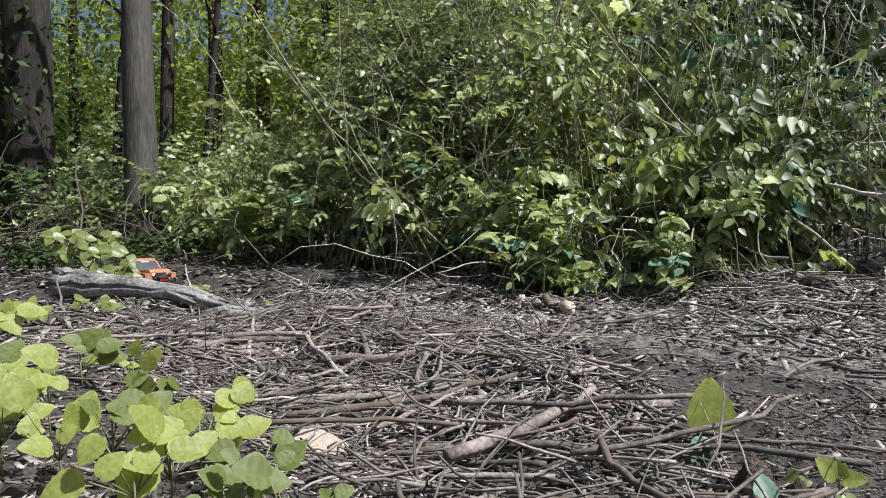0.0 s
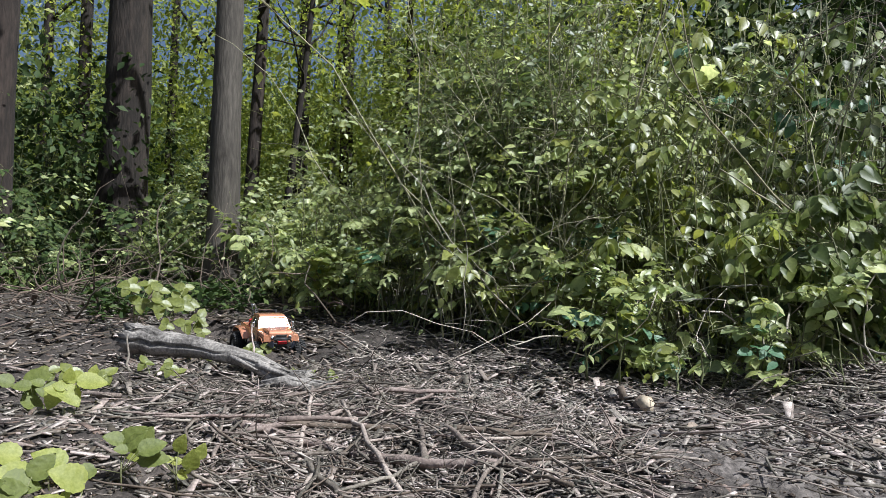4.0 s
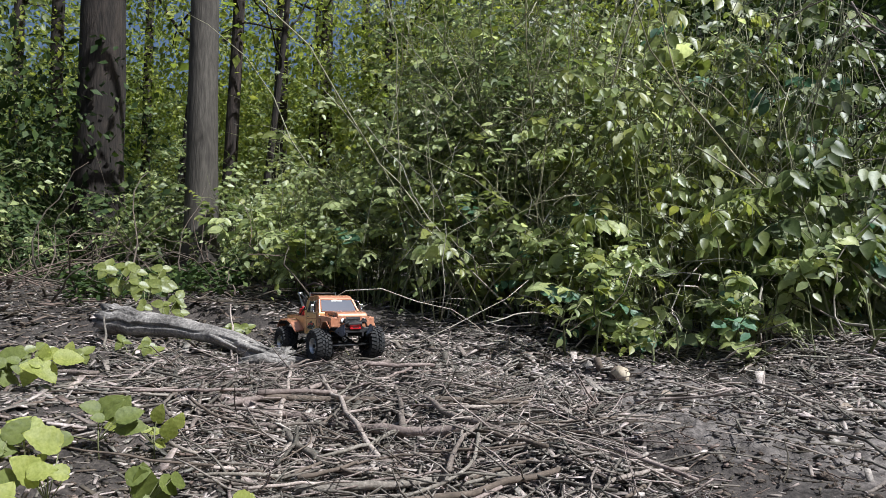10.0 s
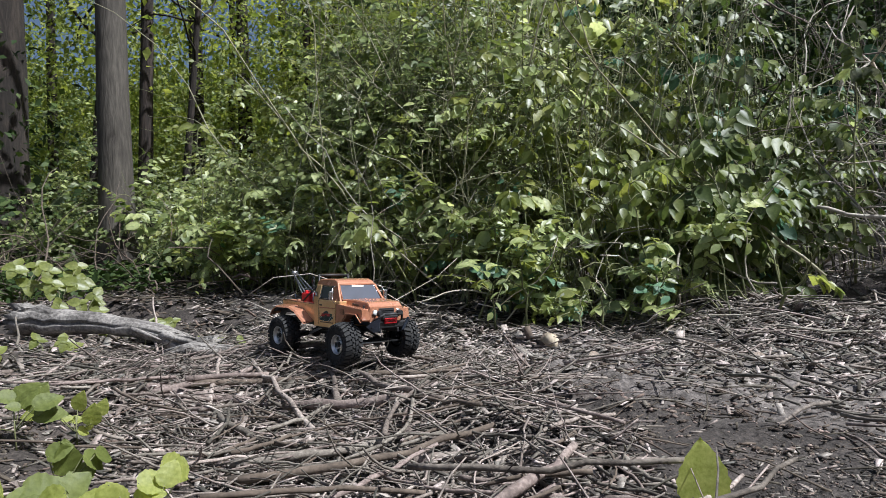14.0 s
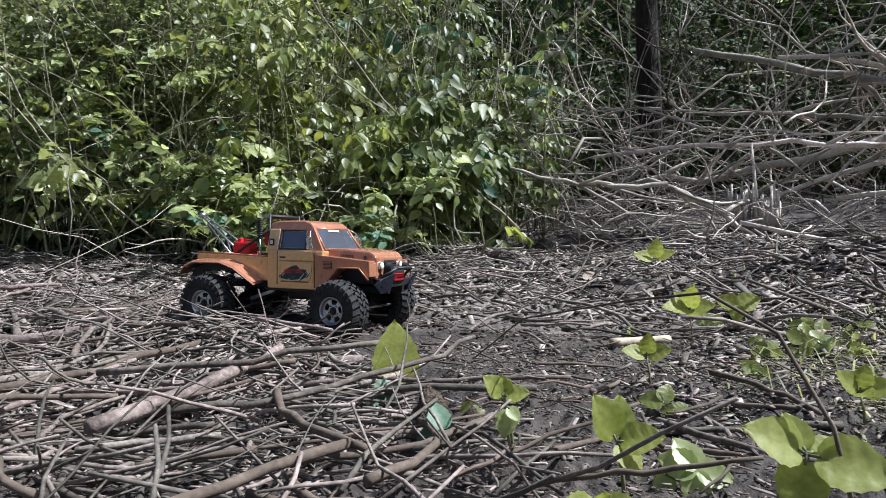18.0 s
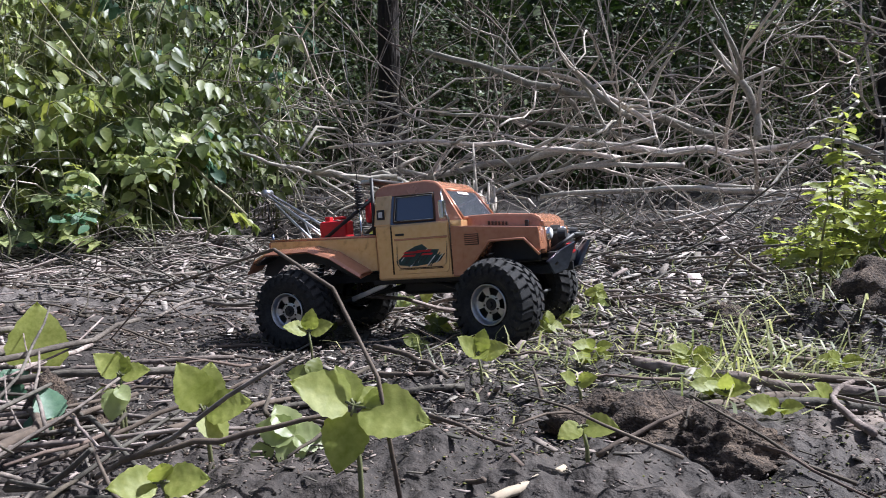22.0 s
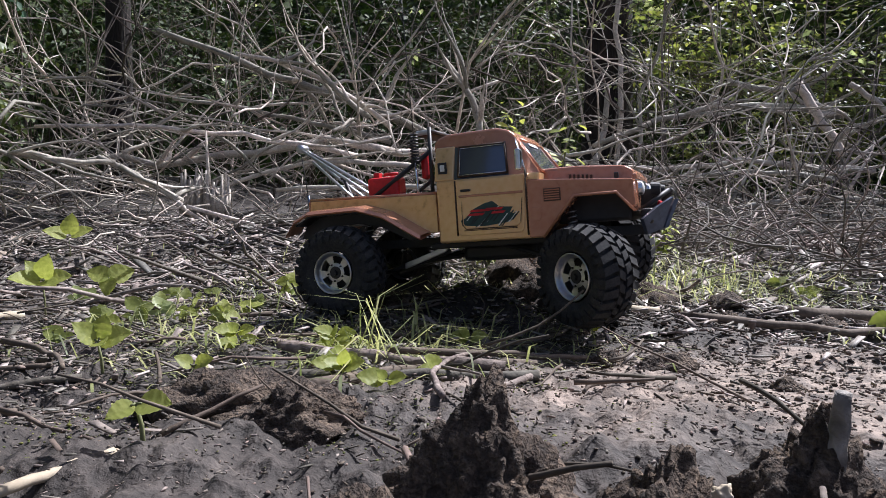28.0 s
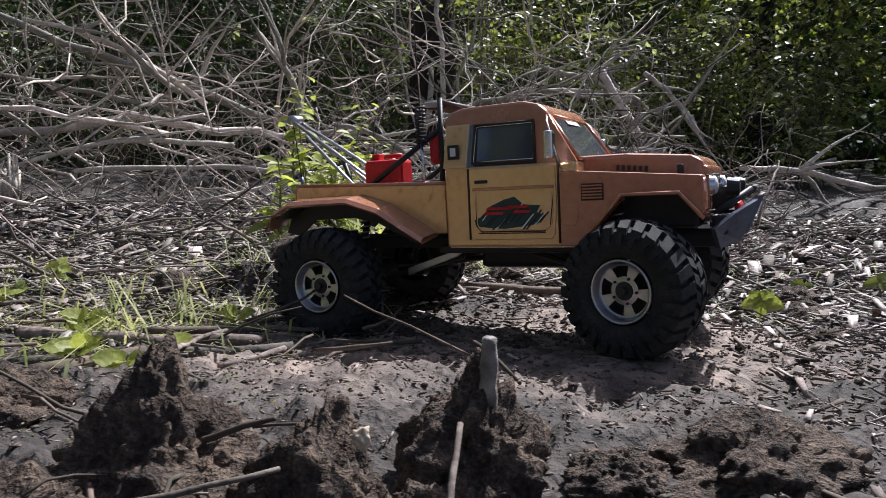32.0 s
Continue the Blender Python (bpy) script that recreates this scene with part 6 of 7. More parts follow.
for k, (x, y, rx, ry, h, sp) in enumerate([(0.205, 0.405, 0.044, 0.036, 0.068, 0.3), (0.15, 0.38, 0.034, 0.028, 0.026, 0), (0.272, 0.355, 0.032, 0.028, 0.054, 0), (0.352, 0.37, 0.036, 0.03, 0.06, 0.2),
                                           (0.312, 0.34, 0.018, 0.016, 0.018, 0), (0.41, 0.33, 0.026, 0.022, 0.016, 0), (0.48, 0.31, 0.055, 0.034, 0.03, 0), (0.115, 0.56, 0.045, 0.028, 0.03, 0), (0.07, 0.6, 0.055, 0.03, 0.026, 0),
                                           (0.455, 0.71, 0.03, 0.014, 0.016, 0), (0.42, 0.76, 0.02, 0.014, 0.014, 0), (0.52, 0.62, 0.014, 0.012, 0.012, 0), (0.72, 0.68, 0.035, 0.025, 0.026, 0), (0.79, 0.72, 0.035, 0.03, 0.034, 0),
                                           (0.24, 1.07, 0.045, 0.04, 0.04, 0), (0.425, 1.075, 0.085, 0.06, 0.07, 0.1), (0.63, 1.1, 0.055, 0.05, 0.05, 0), (0.44, 1.0, 0.03, 0.03, 0.018, 0), (-0.44, 0.645, 0.03, 0.028, 0.055, 0.2), (-0.4, 0.66, 0.022, 0.022, 0.035, 0)]):
    if k < 18:
        clod(x, y, rx, ry, h, k * 3.1 + 0.7, spike=sp)
    else:
        clod(x, y, rx, ry, h, k * 3.1, label="grey crumbling root clump beside a seedling", spike=sp)
rk = random.Random(41)
for k in range(26):
    x, y = rk.uniform(0.55, 1.5), rk.uniform(0.4, 1.35)
    if np.min(np.hypot(RUTS[:, 0] - x, RUTS[:, 1] - y)) < 0.07:
        continue
    q = rk.uniform(0.012, 0.045)
    clod(x, y, q * rk.uniform(0.9, 1.6), q, q * rk.uniform(0.5, 0.9), 70 + k * 1.7)
stick((0.354, 0.362, 0.03), (0.351, 0.353, 0.068), 0.0056, 0.0036, 61, label="short weathered stub of wood standing in a clod", material=LOGWOOD)
stick((0.3, 0.29, 0.0), (0.328, 0.335, 0.035), 0.0016, 0.0014, 62, label="thin pale twig by the clods")
stick((0.15, 0.365, 0.012), (0.25, 0.335, 0.026), 0.0016, 0.0012, 63, 0.1, label="thin pale twig by the clods")
pebble = bmesh.new()
bmesh.ops.create_icosphere(pebble, subdivisions=4, radius=1)
for v in pebble.verts:
    k = 1 + 0.45 * noise.fractal(v.co * 1.6, 0.8, 2.1, 4)
    v.co = Vector((v.co.x * 0.0038 * k, v.co.y * 0.003 * k, v.co.z * 0.0042 * k))
thing("pebble", "small pale stone stuck to a clod", "stone", data=from_bm("pebble", pebble, FRESHWOOD, True), at=pose(0.282, 0.33, 0.036))


# fine twig litter, too many to count
def twig_litter(name, n, x0, x1, y0, y1, lmin, lmax, r, material, label, seed):
    pr = random.Random(seed)
    paths = []
    for k in range(n):
        x, y, a, L = pr.uniform(x0, x1), pr.uniform(y0, y1), pr.uniform(0, 6.28), pr.uniform(lmin, lmax)
        if name == "twig_heap" and (y + 0.76 * (x + 1.3) > 1.33 or (x < -1.0 and y < 0.4)):
            continue
        z = gz(x, y) + pr.uniform(0.002, 0.022)
        rr = r * pr.uniform(0.5, 1.6)
        paths.append((wander((x, y, z), (math.cos(a), math.sin(a), pr.gauss(0.02, 0.16)), L, 4, 0.14, 0.01, pr), taper(5, rr, rr * 0.6)))
    return thing(name, label, "litter", kind="stuff", data=tubes(name, paths, material, 5))


twig_litter("twig_heap", 2600, -2.6, -0.25, 0.25, 1.35, 0.04, 0.22, 0.0019, LITTERWOOD, "layer of thin broken twigs on the soil", 81)
twig_litter("twig_litter", 800, -2.6, 0.5, 0.35, 2.3, 0.03, 0.13, 0.0014, TWIG, "layer of thin brown twigs on the soil", 82)
twig_litter("twig_litter", 1000, -1.8, 1.8, 1.3, 3.2, 0.06, 0.3, 0.003, LITTERWOOD, "scattered thin twigs before the brushwood", 83)


# wood chips and litter, too many to count
def chips(name, n, area, lmin, lmax, material, label, seed, keep=None):
    rng = np.random.RandomState(seed)
    x, y = area(rng, n)
    if keep is not None:
        k = keep(x, y, rng)
        x, y = x[k], y[k]
    n = len(x)
    L = rng.uniform(lmin, lmax, n) * (0.5 + rng.rand(n) ** 2) * np.clip(np.hypot(x, y - 0.05) / 1.5, 0.28, 1.3)
    Wd, T = L * rng.uniform(0.1, 0.38, n), rng.uniform(0.001, 0.004, n) * np.clip(np.hypot(x, y - 0.05) / 1.5, 0.22, 1.2)
    a, tilt = rng.uniform(0, 2 * math.pi, n), rng.normal(0, 0.22, n)
    z = ground_z(x, y) + T * 0.6 + np.abs(np.sin(tilt)) * L * 0.4 + rng.rand(n) * 0.004
    box = np.array([(i, j, k) for i in (-0.5, 0.5) for j in (-0.5, 0.5) for k in (-0.5, 0.5)])
    v = np.repeat(box[None], n, 0) * np.stack([L, Wd, T], -1)[:, None]
    v[:, :4, 1] *= rng.uniform(0.2, 1, n)[:, None]
    ca, sa, ct, st = np.cos(a)[:, None], np.sin(a)[:, None], np.cos(tilt)[:, None], np.sin(tilt)[:, None]
    vx, vz = v[:, :, 0] * ct - v[:, :, 2] * st, v[:, :, 0] * st + v[:, :, 2] * ct
    out = np.stack([x[:, None] + vx * ca - v[:, :, 1] * sa, y[:, None] + vx * sa + v[:, :, 1] * ca, z[:, None] + vz], -1).reshape(-1, 3)
    f = np.array([(0, 1, 3, 2), (4, 6, 7, 5), (0, 2, 6, 4), (1, 5, 7, 3), (2, 3, 7, 6), (0, 4, 5, 1)])
    q = (f[None] + (np.arange(n) * 8)[:, None, None]).reshape(-1, 4)
    return thing(name, label, "litter", kind="stuff", data=tri_mesh(name, out, q, material))


def fan(az0, az1, r0, r1):
    def draw(rng, n):
        az, r = np.radians(rng.uniform(az0, az1, n)), r0 + (r1 - r0) * rng.rand(n) ** 0.75
        return -0.05 - np.sin(az) * r, np.cos(az) * r
    return draw


def bare(x, y, rng):
    mud = np.exp(-(((x - 0.5) / 0.42) ** 2 + ((y - 0.62) / 0.25) ** 2) ** 2)
    path = np.exp(-((y - 1.35 - 0.1 * x) / 0.22) ** 2) * (x < -0.3) * 0.7
    near = np.clip(1 - (np.hypot(x - 0.25, y - 0.4) / 0.3), 0, 1)
    dark = np.clip(0.85 - np.hypot(x, y), 0, 0.4) + 0.5 * ((x < -0.9) & (y < 0.4))
    trod = 0.7 * ((y + 0.76 * (x + 1.3) > 1.33) & (y < 2.3) & (x < -0.3))
    path = path + trod
    return rng.rand(len(x)) > np.clip(mud * 0.93 + path + near + dark, 0, 0.97)


chips("wood_chips", 16000, fan(-76, 95, 0.55, 2.6), 0.012, 0.045, CHIP, "pale wood chips and bark bits strewn over the soil", 21, bare)
chips("wood_chips", 9000, fan(-76, 95, 1.6, 4.6), 0.018, 0.06, CHIP, "pale wood chips and bark bits strewn over the soil", 22, bare)
chips("bark_litter", 26000, fan(-76, 95, 0.4, 3.4), 0.014, 0.05, LITTERWOOD, "grey-brown bark and twig bits matted over the soil", 28, bare)
chips("wood_chips", 20000, fan(-76, 70, 1.1, 3.3), 0.012, 0.045, CHIP, "pale wood shavings strewn before the brushwood", 25, bare)
chips("wood_chips", 3000, fan(66, 100, 3.4, 7.5), 0.015, 0.05, CHIP, "bark bits and leaf scraps under the trees", 26)
chips("dark_litter", 7000, fan(66, 100, 3.0, 8.0), 0.02, 0.07, TWIG, "dark bark scraps under the trees", 27)
chips("fine_litter", 14000, fan(-76, 95, 0.3, 1.8), 0.004, 0.014, TWIG, "fine crumbs of bark and wood on the soil", 23, lambda x, y, rng: bare(x, y, rng) | (rng.rand(len(x)) < 0.2))
chips("dark_litter", 9000, fan(-76, 95, 0.3, 3.0), 0.008, 0.04, TWIG, "dark bark scraps on the soil", 24, lambda x, y, rng: bare(x, y, rng) | (rng.rand(len(x)) < 0.12))


chips("mud_litter", 6500, fan(-70, 30, 0.3, 1.3), 0.004, 0.016, LITTERWOOD, "bits of bark and leaf pressed into the mud", 29)
chips("mud_litter", 7000, fan(-70, 30, 0.3, 1.2), 0.003, 0.012, MUDCRUMB, "flat flakes of drying mud", 30)


# crumbs of soil, too many to count
def crumbs(name, n, area, smin, smax, material, label, seed):
    rng = np.random.RandomState(seed)
    x, y = area(rng, n)
    keep = vnoise(x, y, 0.12, 4.4) + 0.6 * vnoise(x, y, 0.04, 1.4) + rng.normal(0, 0.15, n) > 0.0
    x, y = x[keep], y[keep]
    n = len(x)
    oct_v = np.array([(1, 0, 0), (-1, 0, 0), (0, 1, 0), (0, -1, 0), (0, 0, 1), (0, 0, -0.6), (0.6, 0.6, 0.4), (-0.6, -0.6, 0.3)])
    oct_t = np.array([(4, 0, 6), (4, 6, 2), (0, 2, 6), (4, 2, 1), (4, 1, 7), (4, 7, 3), (7, 1, 3), (4, 3, 0), (5, 2, 0), (5, 1, 2), (5, 3, 1), (5, 0, 3)])
    size = rng.uniform(smin, smax, n) * (0.35 + rng.rand(n) ** 3 * 1.4) * np.clip(np.hypot(x, y) / 0.8, 0.5, 2.0)
    v = oct_v[None] * (1 + rng.normal(0, 0.28, (n, 8, 3))) * size[:, None, None] * np.stack([rng.uniform(0.7, 1.4, n), rng.uniform(0.7, 1.4, n), rng.uniform(0.4, 0.8, n)], -1)[:, None]
    v += np.stack([x, y, ground_z(x, y) + size * 0.15], -1)[:, None]
    t = oct_t[None] + (np.arange(n) * 8)[:, None, None]
    return thing(name, label, "soil", kind="stuff", data=tri_mesh(name, v.reshape(-1, 3), t.reshape(-1, 3), material))


crumbs("soil_crumbs", 14000, fan(-76, 95, 0.28, 1.7), 0.0009, 0.003, CLOD, "crumbs and lumps of dark damp soil", 51)
crumbs("mud_crumbs", 26000, fan(-76, 95, 0.28, 1.7), 0.0009, 0.003, MUDCRUMB, "crumbs of drying brown mud", 53)
crumbs("soil_crumbs", 9000, fan(-76, 95, 1.3, 3.2), 0.0015, 0.005, CLOD, "crumbs and lumps of dark damp soil", 52)


crumbs("moss", 5000, lambda rng, n: (rng.uniform(-0.05, 0.34, n), rng.uniform(0.46, 0.74, n)), 0.0006, 0.0018, MOSS, "yellow-green moss patches on the damp soil", 54)
crumbs("moss", 1800, lambda rng, n: (rng.normal(0.43, 0.07, n), rng.normal(1.1, 0.06, n)), 0.0012, 0.004, MOSS, "yellow-green moss on the earth mound", 55)


# seedlings and leaves
def seedling(x, y, stems, label, category="seedling", material=LEAF_N, group="seedlings", z=None):
    """stems: (tip offset x, y, z, leaf length, count of leaves, spread in degrees)."""
    z = gz(x, y) if z is None else z
    top = thing("seedling", label, category, group, at=pose(x, y, z))
    pr = random.Random(int((x * 977 + y * 131) * 100))
    lit = np.array([-x, 0.1 - y, 0.0]) / math.hypot(x, y - 0.1)      # leaves turn to the open clearing
    lat = np.array([lit[1], -lit[0], 0.0])
    for tx, ty, tz, size, n, spread in stems:
        path = [(0, 0, -0.01), (tx * 0.35, ty * 0.35, tz * 0.6), (tx, ty, tz)]
        part("stem", tubes("stem", [(path, (0.0016, 0.0013, 0.001))], STEM, 5), top)
        a0 = pr.uniform(0, 360)
        for k in range(n):
            a = radians(a0 + k * spread + pr.uniform(-12, 12))
            tip = lat * math.cos(a) - lit * 0.4 * math.sin(a) + np.array([0, 0, 0.7 * math.sin(a) - 0.12])
            up = lit * 0.85 + np.array([pr.gauss(0, 0.22), pr.gauss(0, 0.22), 0.6])
            v, t = leaf_arrays([(tx, ty, tz)], [tip], [up], [size * pr.uniform(0.8, 1.15)], WIDE, WIDE_T)
            part("leaf", smooth(tri_mesh("leaf", v, t, material)), top)
    return top


def wide_leaf():
    """A broad leaf with a toothed edge, a fold and a raised vein pattern."""
    n = 13
    pts, tris = [], []
    for i in range(n):
        s = i / (n - 1)
        w = 0.42 * math.sin(math.pi * min(1, s * 0.97 + 0.03) ** 0.72) ** 0.8
        w *= 1.0 if i % 2 else 0.92
        sag = -0.16 * s * s
        rib = 0.012 if i % 3 else -0.01
        pts += [(-w, s - 0.02, sag + 0.07 * (w / 0.42)), (-w * 0.5, s, sag + 0.02 + rib), (0, s, sag - 0.015), (w * 0.5, s, sag + 0.02 + rib), (w, s - 0.02, sag + 0.07 * (w / 0.42))]
    for i in range(n - 1):
        for j in range(4):
            a = i * 5 + j
            tris += [(a, a + 1, a + 6), (a, a + 6, a + 5)]
    return np.array(pts), np.array(tris)


WIDE, WIDE_T = wide_leaf()
one = thing("upright_leaf", "single broad pale green leaf standing upright", "leaf", "seedlings")
v, t = leaf_arrays([(-0.6, 0.82, gz(-0.6, 0.82) + 0.006)], [(0.03, 0.04, 1.0)], [(0.75, -0.5, 0.45)], [0.086], WIDE * np.array([1.0, 1, 0.6]), WIDE_T)
part("blade", smooth(tri_mesh("blade", v, t, LEAF_N)), one)
# plants whose leaves stand clearly apart: (across, up, towards the clearing, length)
def leafy(x, y, z, sprays, label, stem=0.0016, material=LEAF_N, loose=0.0):
    g = gz(x, y)
    top = thing("seedling", label, "seedling", "seedlings", at=pose(x, y, g))
    away = np.array([x, y - 0.08, 0.0]) / math.hypot(x, y - 0.08)
    lat = np.array([away[1], -away[0], 0.0])
    node = np.array([0, 0, z - g])
    part("stem", tubes("stem", [([(0.004, 0.003, -0.01), node * 0.5 + (0.003, 0, 0), node], (stem, stem * 0.85, stem * 0.6))], STEM, 6), top)
    pr = random.Random(int(abs(x * 991 + y * 137) * 100))
    for across, up, near, length in sprays:
        tip = lat * across + np.array([0, 0, up]) - away * near
        foot = node + tip * length * 0.12 + np.array([pr.uniform(-1, 1), pr.uniform(-1, 1), pr.uniform(-0.6, 0.6)]) * loose
        face = -away * 0.75 + np.array([pr.gauss(0, 0.1), pr.gauss(0, 0.1), 0.75])
        part("petiole", tubes("petiole", [([node * (0.5 if loose else 1.0), foot + tip * 0.002], (stem * 0.6, stem * 0.45))], STEM, 5), top)
        v, t = leaf_arrays([foot], [tip], [face], [length], WIDE, WIDE_T)
        part("leaf", smooth(tri_mesh("leaf", v, t, material)), top)
    return top


leafy(-0.087, 0.432, 0.058, [(-0.75, 0.45, 0.3, 0.032), (0.95, -0.1, 0.35, 0.037), (-0.25, -0.85, 0.4, 0.031), (-0.35, 0.8, -0.2, 0.021), (0.8, 0.35, -0.3, 0.018)], "seedling with three broad toothed leaves")
leafy(-0.2, 0.485, 0.036, [(-0.35, 0.9, 0.2, 0.032), (0.75, 0.25, 0.4, 0.029), (0.4, -0.5, 0.5, 0.024), (0.15, 0.95, -0.2, 0.028)], "seedling with rounded pale green leaves")
leafy(-0.195, 0.43, 0.012, [(-0.85, 0.2, 0.4, 0.025), (0.85, 0.15, 0.4, 0.024), (0.0, 0.5, 0.3, 0.017)], "seedling with broad leaves close to the soil")
leafy(-0.33, 0.59, 0.032, [(-0.45, 0.55, 0.2, 0.025), (0.7, 0.2, 0.3, 0.022), (-0.1, 0.95, 0.0, 0.018), (0.3, 0.75, 0.0, 0.015)], "young yellow-green seedling with pointed leaves")
leafy(-0.315, 0.565, 0.03, [(-0.15, -0.9, 0.3, 0.024), (0.35, -0.4, 0.4, 0.015)], "seedling with a pale hanging leaf", material=LEAF_P)
leafy(-0.27, 0.85, 0.03, [(-0.8, 0.3, 0.3, 0.028), (0.7, 0.3, 0.3, 0.028), (0.1, 0.8, 0.1, 0.025)], "small pale green three-leaved seedling")
leafy(-0.3, 1.27, 0.04, [(-0.8, 0.2, 0.4, 0.045), (0.8, 0.25, 0.4, 0.041), (0.1, 0.7, 0.2, 0.041), (-0.4, 0.6, 0.0, 0.037), (0.3, -0.1, 0.6, 0.037)], "low green plant with lobed leaves")
leafy(-0.06, 0.735, 0.03, [(-0.5, 0.6, 0.3, 0.025), (0.8, 0.35, 0.3, 0.028), (0.2, 0.9, 0.0, 0.023), (0.2, 0.1, 0.6, 0.021)], "young yellow-green seedling with pointed leaves")
leafy(0.145, 0.82, 0.02, [(-0.7, 0.4, 0.4, 0.023), (0.8, 0.3, 0.4, 0.023), (0.0, 0.5, 0.5, 0.020)], "small bright green plant at the foot of the grass")
leafy(0.15, 0.69, 0.014, [(-0.7, 0.4, 0.4, 0.018), (0.8, 0.4, 0.4, 0.020), (0.1, 0.8, 0.3, 0.016)], "small bright green plant at the foot of the grass")
leafy(0.03, 0.675, 0.02, [(-0.6, 0.5, 0.4, 0.016), (0.7, 0.4, 0.4, 0.018)], "small bright green two-leaved seedling")
leafy(0.03, 0.5, 0.034, [(0.8, 0.15, 0.4, 0.021), (-0.6, -0.2, 0.5, 0.016)], "small bright green two-leaved seedling")
leafy(0.437, 0.852, 0.022, [(0.5, 0.5, 0.4, 0.023)], "small green seedling with a single leaf")
leafy(-0.57, 2.19, 0.09, [(-0.8, 0.3, 0.2, 0.06), (0.8, 0.4, 0.2, 0.06), (0.1, 0.9, 0.1, 0.06)], "young yellow-green seedling with pointed leaves")
seedling(-0.24, 1.4, [(0.0, 0.0, 0.05, 0.04, 3, 110)], "young yellow-green seedling with pointed leaves")
seedling(1.03, 0.82, [(0.0, 0.0, 0.035, 0.03, 5, 75)], "small bright grass-like seedling")
seedling(-0.4, 0.6, [(0.0, 0.0, 0.02, 0.03, 2, 110)], "blue-green leaves low in the litter", material=LEAF_T)
seedling(-0.56, 0.72, [(0.0, 0.0, 0.02, 0.035, 2, 110)], "blue-green leaves low in the litter", material=LEAF_T)
pv = random.Random(64)
for x, y, z, size in [(-0.8, 0.15, 0.055, 0.05), (-0.92, 0.25, 0.055, 0.05), (-0.7, 0.2, 0.045, 0.045), (-0.6, 0.19, 0.04, 0.04), (-0.97, 0.13, 0.06, 0.055), (-0.95, 0.07, 0.06, 0.055), (-0.74, 0.1, 0.06, 0.05),
                      (-0.64, 0.15, 0.04, 0.042), (-0.86, 0.2, 0.06, 0.05), (-1.54, 0.08, 0.05, 0.075), (-1.57, 0.2, 0.06, 0.065), (-1.63, 0.31, 0.03, 0.055), (-1.25, 0.1, 0.06, 0.06), (-1.15, 0.2, 0.06, 0.05), (-2.31, 0.17, 0.1, 0.085),
                      (-2.45, 0.07, 0.08, 0.085), (-1.3, 0.02, 0.07, 0.06), (-1.05, 0.02, 0.06, 0.055)]:
    sprays = []
    for q in range(pv.randint(6, 9)):
        a = pv.uniform(0, 6.28)
        sprays.append((math.cos(a), 0.25 + 0.55 * math.sin(a), pv.uniform(-0.3, 0.4), size * pv.uniform(0.4, 0.95)))
    leafy(x, y, z, sprays, "vine-like plant with soft lobed green leaves", material=LEAF_V if pv.random() < 0.45 else LEAF_N, loose=0.045)
for k, (x, y, n, h, s) in enumerate([(-3.6, 0.62, 6, 0.2, 0.06), (-3.45, 0.68, 5, 0.14, 0.05), (-3.75, 0.5, 6, 0.22, 0.06), (-3.2, 0.9, 4, 0.08, 0.045), (-2.95, 0.76, 6, 0.06, 0.035), (-2.7, 0.42, 4, 0.04, 0.035), (-2.78, 0.22, 4, 0.06, 0.045), (-2.6, 0.98, 5, 0.03, 0.03)]):
    pr = random.Random(k)
    seedling(x, y, [(pr.uniform(-0.1, 0.1), pr.uniform(-0.1, 0.1), h * pr.uniform(0.5, 1.2), s, 3, 115) for _ in range(n)], "leafy pale green plant beside the log", material=LEAF_B)
rp = random.Random(12)
for k in range(26):
    x, y = rp.uniform(-0.45, 0.12), rp.uniform(0.5, 1.5)
    h = rp.uniform(0.008, 0.03)
    seedling(x, y, [(rp.uniform(-0.01, 0.01), 0, h, rp.uniform(0.012, 0.03), rp.randint(2, 4), 100), (rp.uniform(-0.02, 0.02), 0, h * 0.6, rp.uniform(0.01, 0.02), 2, 130)], "tiny green seedling among the wood chips", material=rp.choice((LEAF_N, LEAF_B, LEAF_P)))
for k in range(9):
    x, y = rp.uniform(0.85, 1.5), rp.uniform(0.75, 1.5)
    seedling(x, y, [(0, 0, rp.uniform(0.01, 0.03), rp.uniform(0.015, 0.03), 3, 110)], "tiny green seedling on the churned soil", material=LEAF_B)
dry = thing("dry_leaf", "pale dry curled leaf lying on the soil", "leaf")
v, t = leaf_arrays([(-0.98, 0.37, gz(-0.96, 0.4) + 0.02)], [(0.25, 0.75, 0.05)], [(0.3, -0.4, 0.8)], [0.085], WIDE, WIDE_T)
part("blade", smooth(tri_mesh("blade", v, t, DRYLEAF)), dry)
for k, (x, y) in enumerate([(-0.9, 2.5), (-0.95, 2.75), (-0.26, 3.2), (-1.43, 1.6), (-1.1, 1.9)]):
    pl = thing("pale_leaf", "pale dry leaf lying on the soil", "leaf", "dry leaves")
    v, t = leaf_arrays([(x, y, gz(x, y) + 0.015)], [(0.8, 0.3, 0.1)], [(0.1, -0.5, 0.8)], [0.07 if k < 3 else 0.03], WIDE, WIDE_T)
    part("blade", smooth(tri_mesh("blade", v, t, DRYLEAF)), pl)
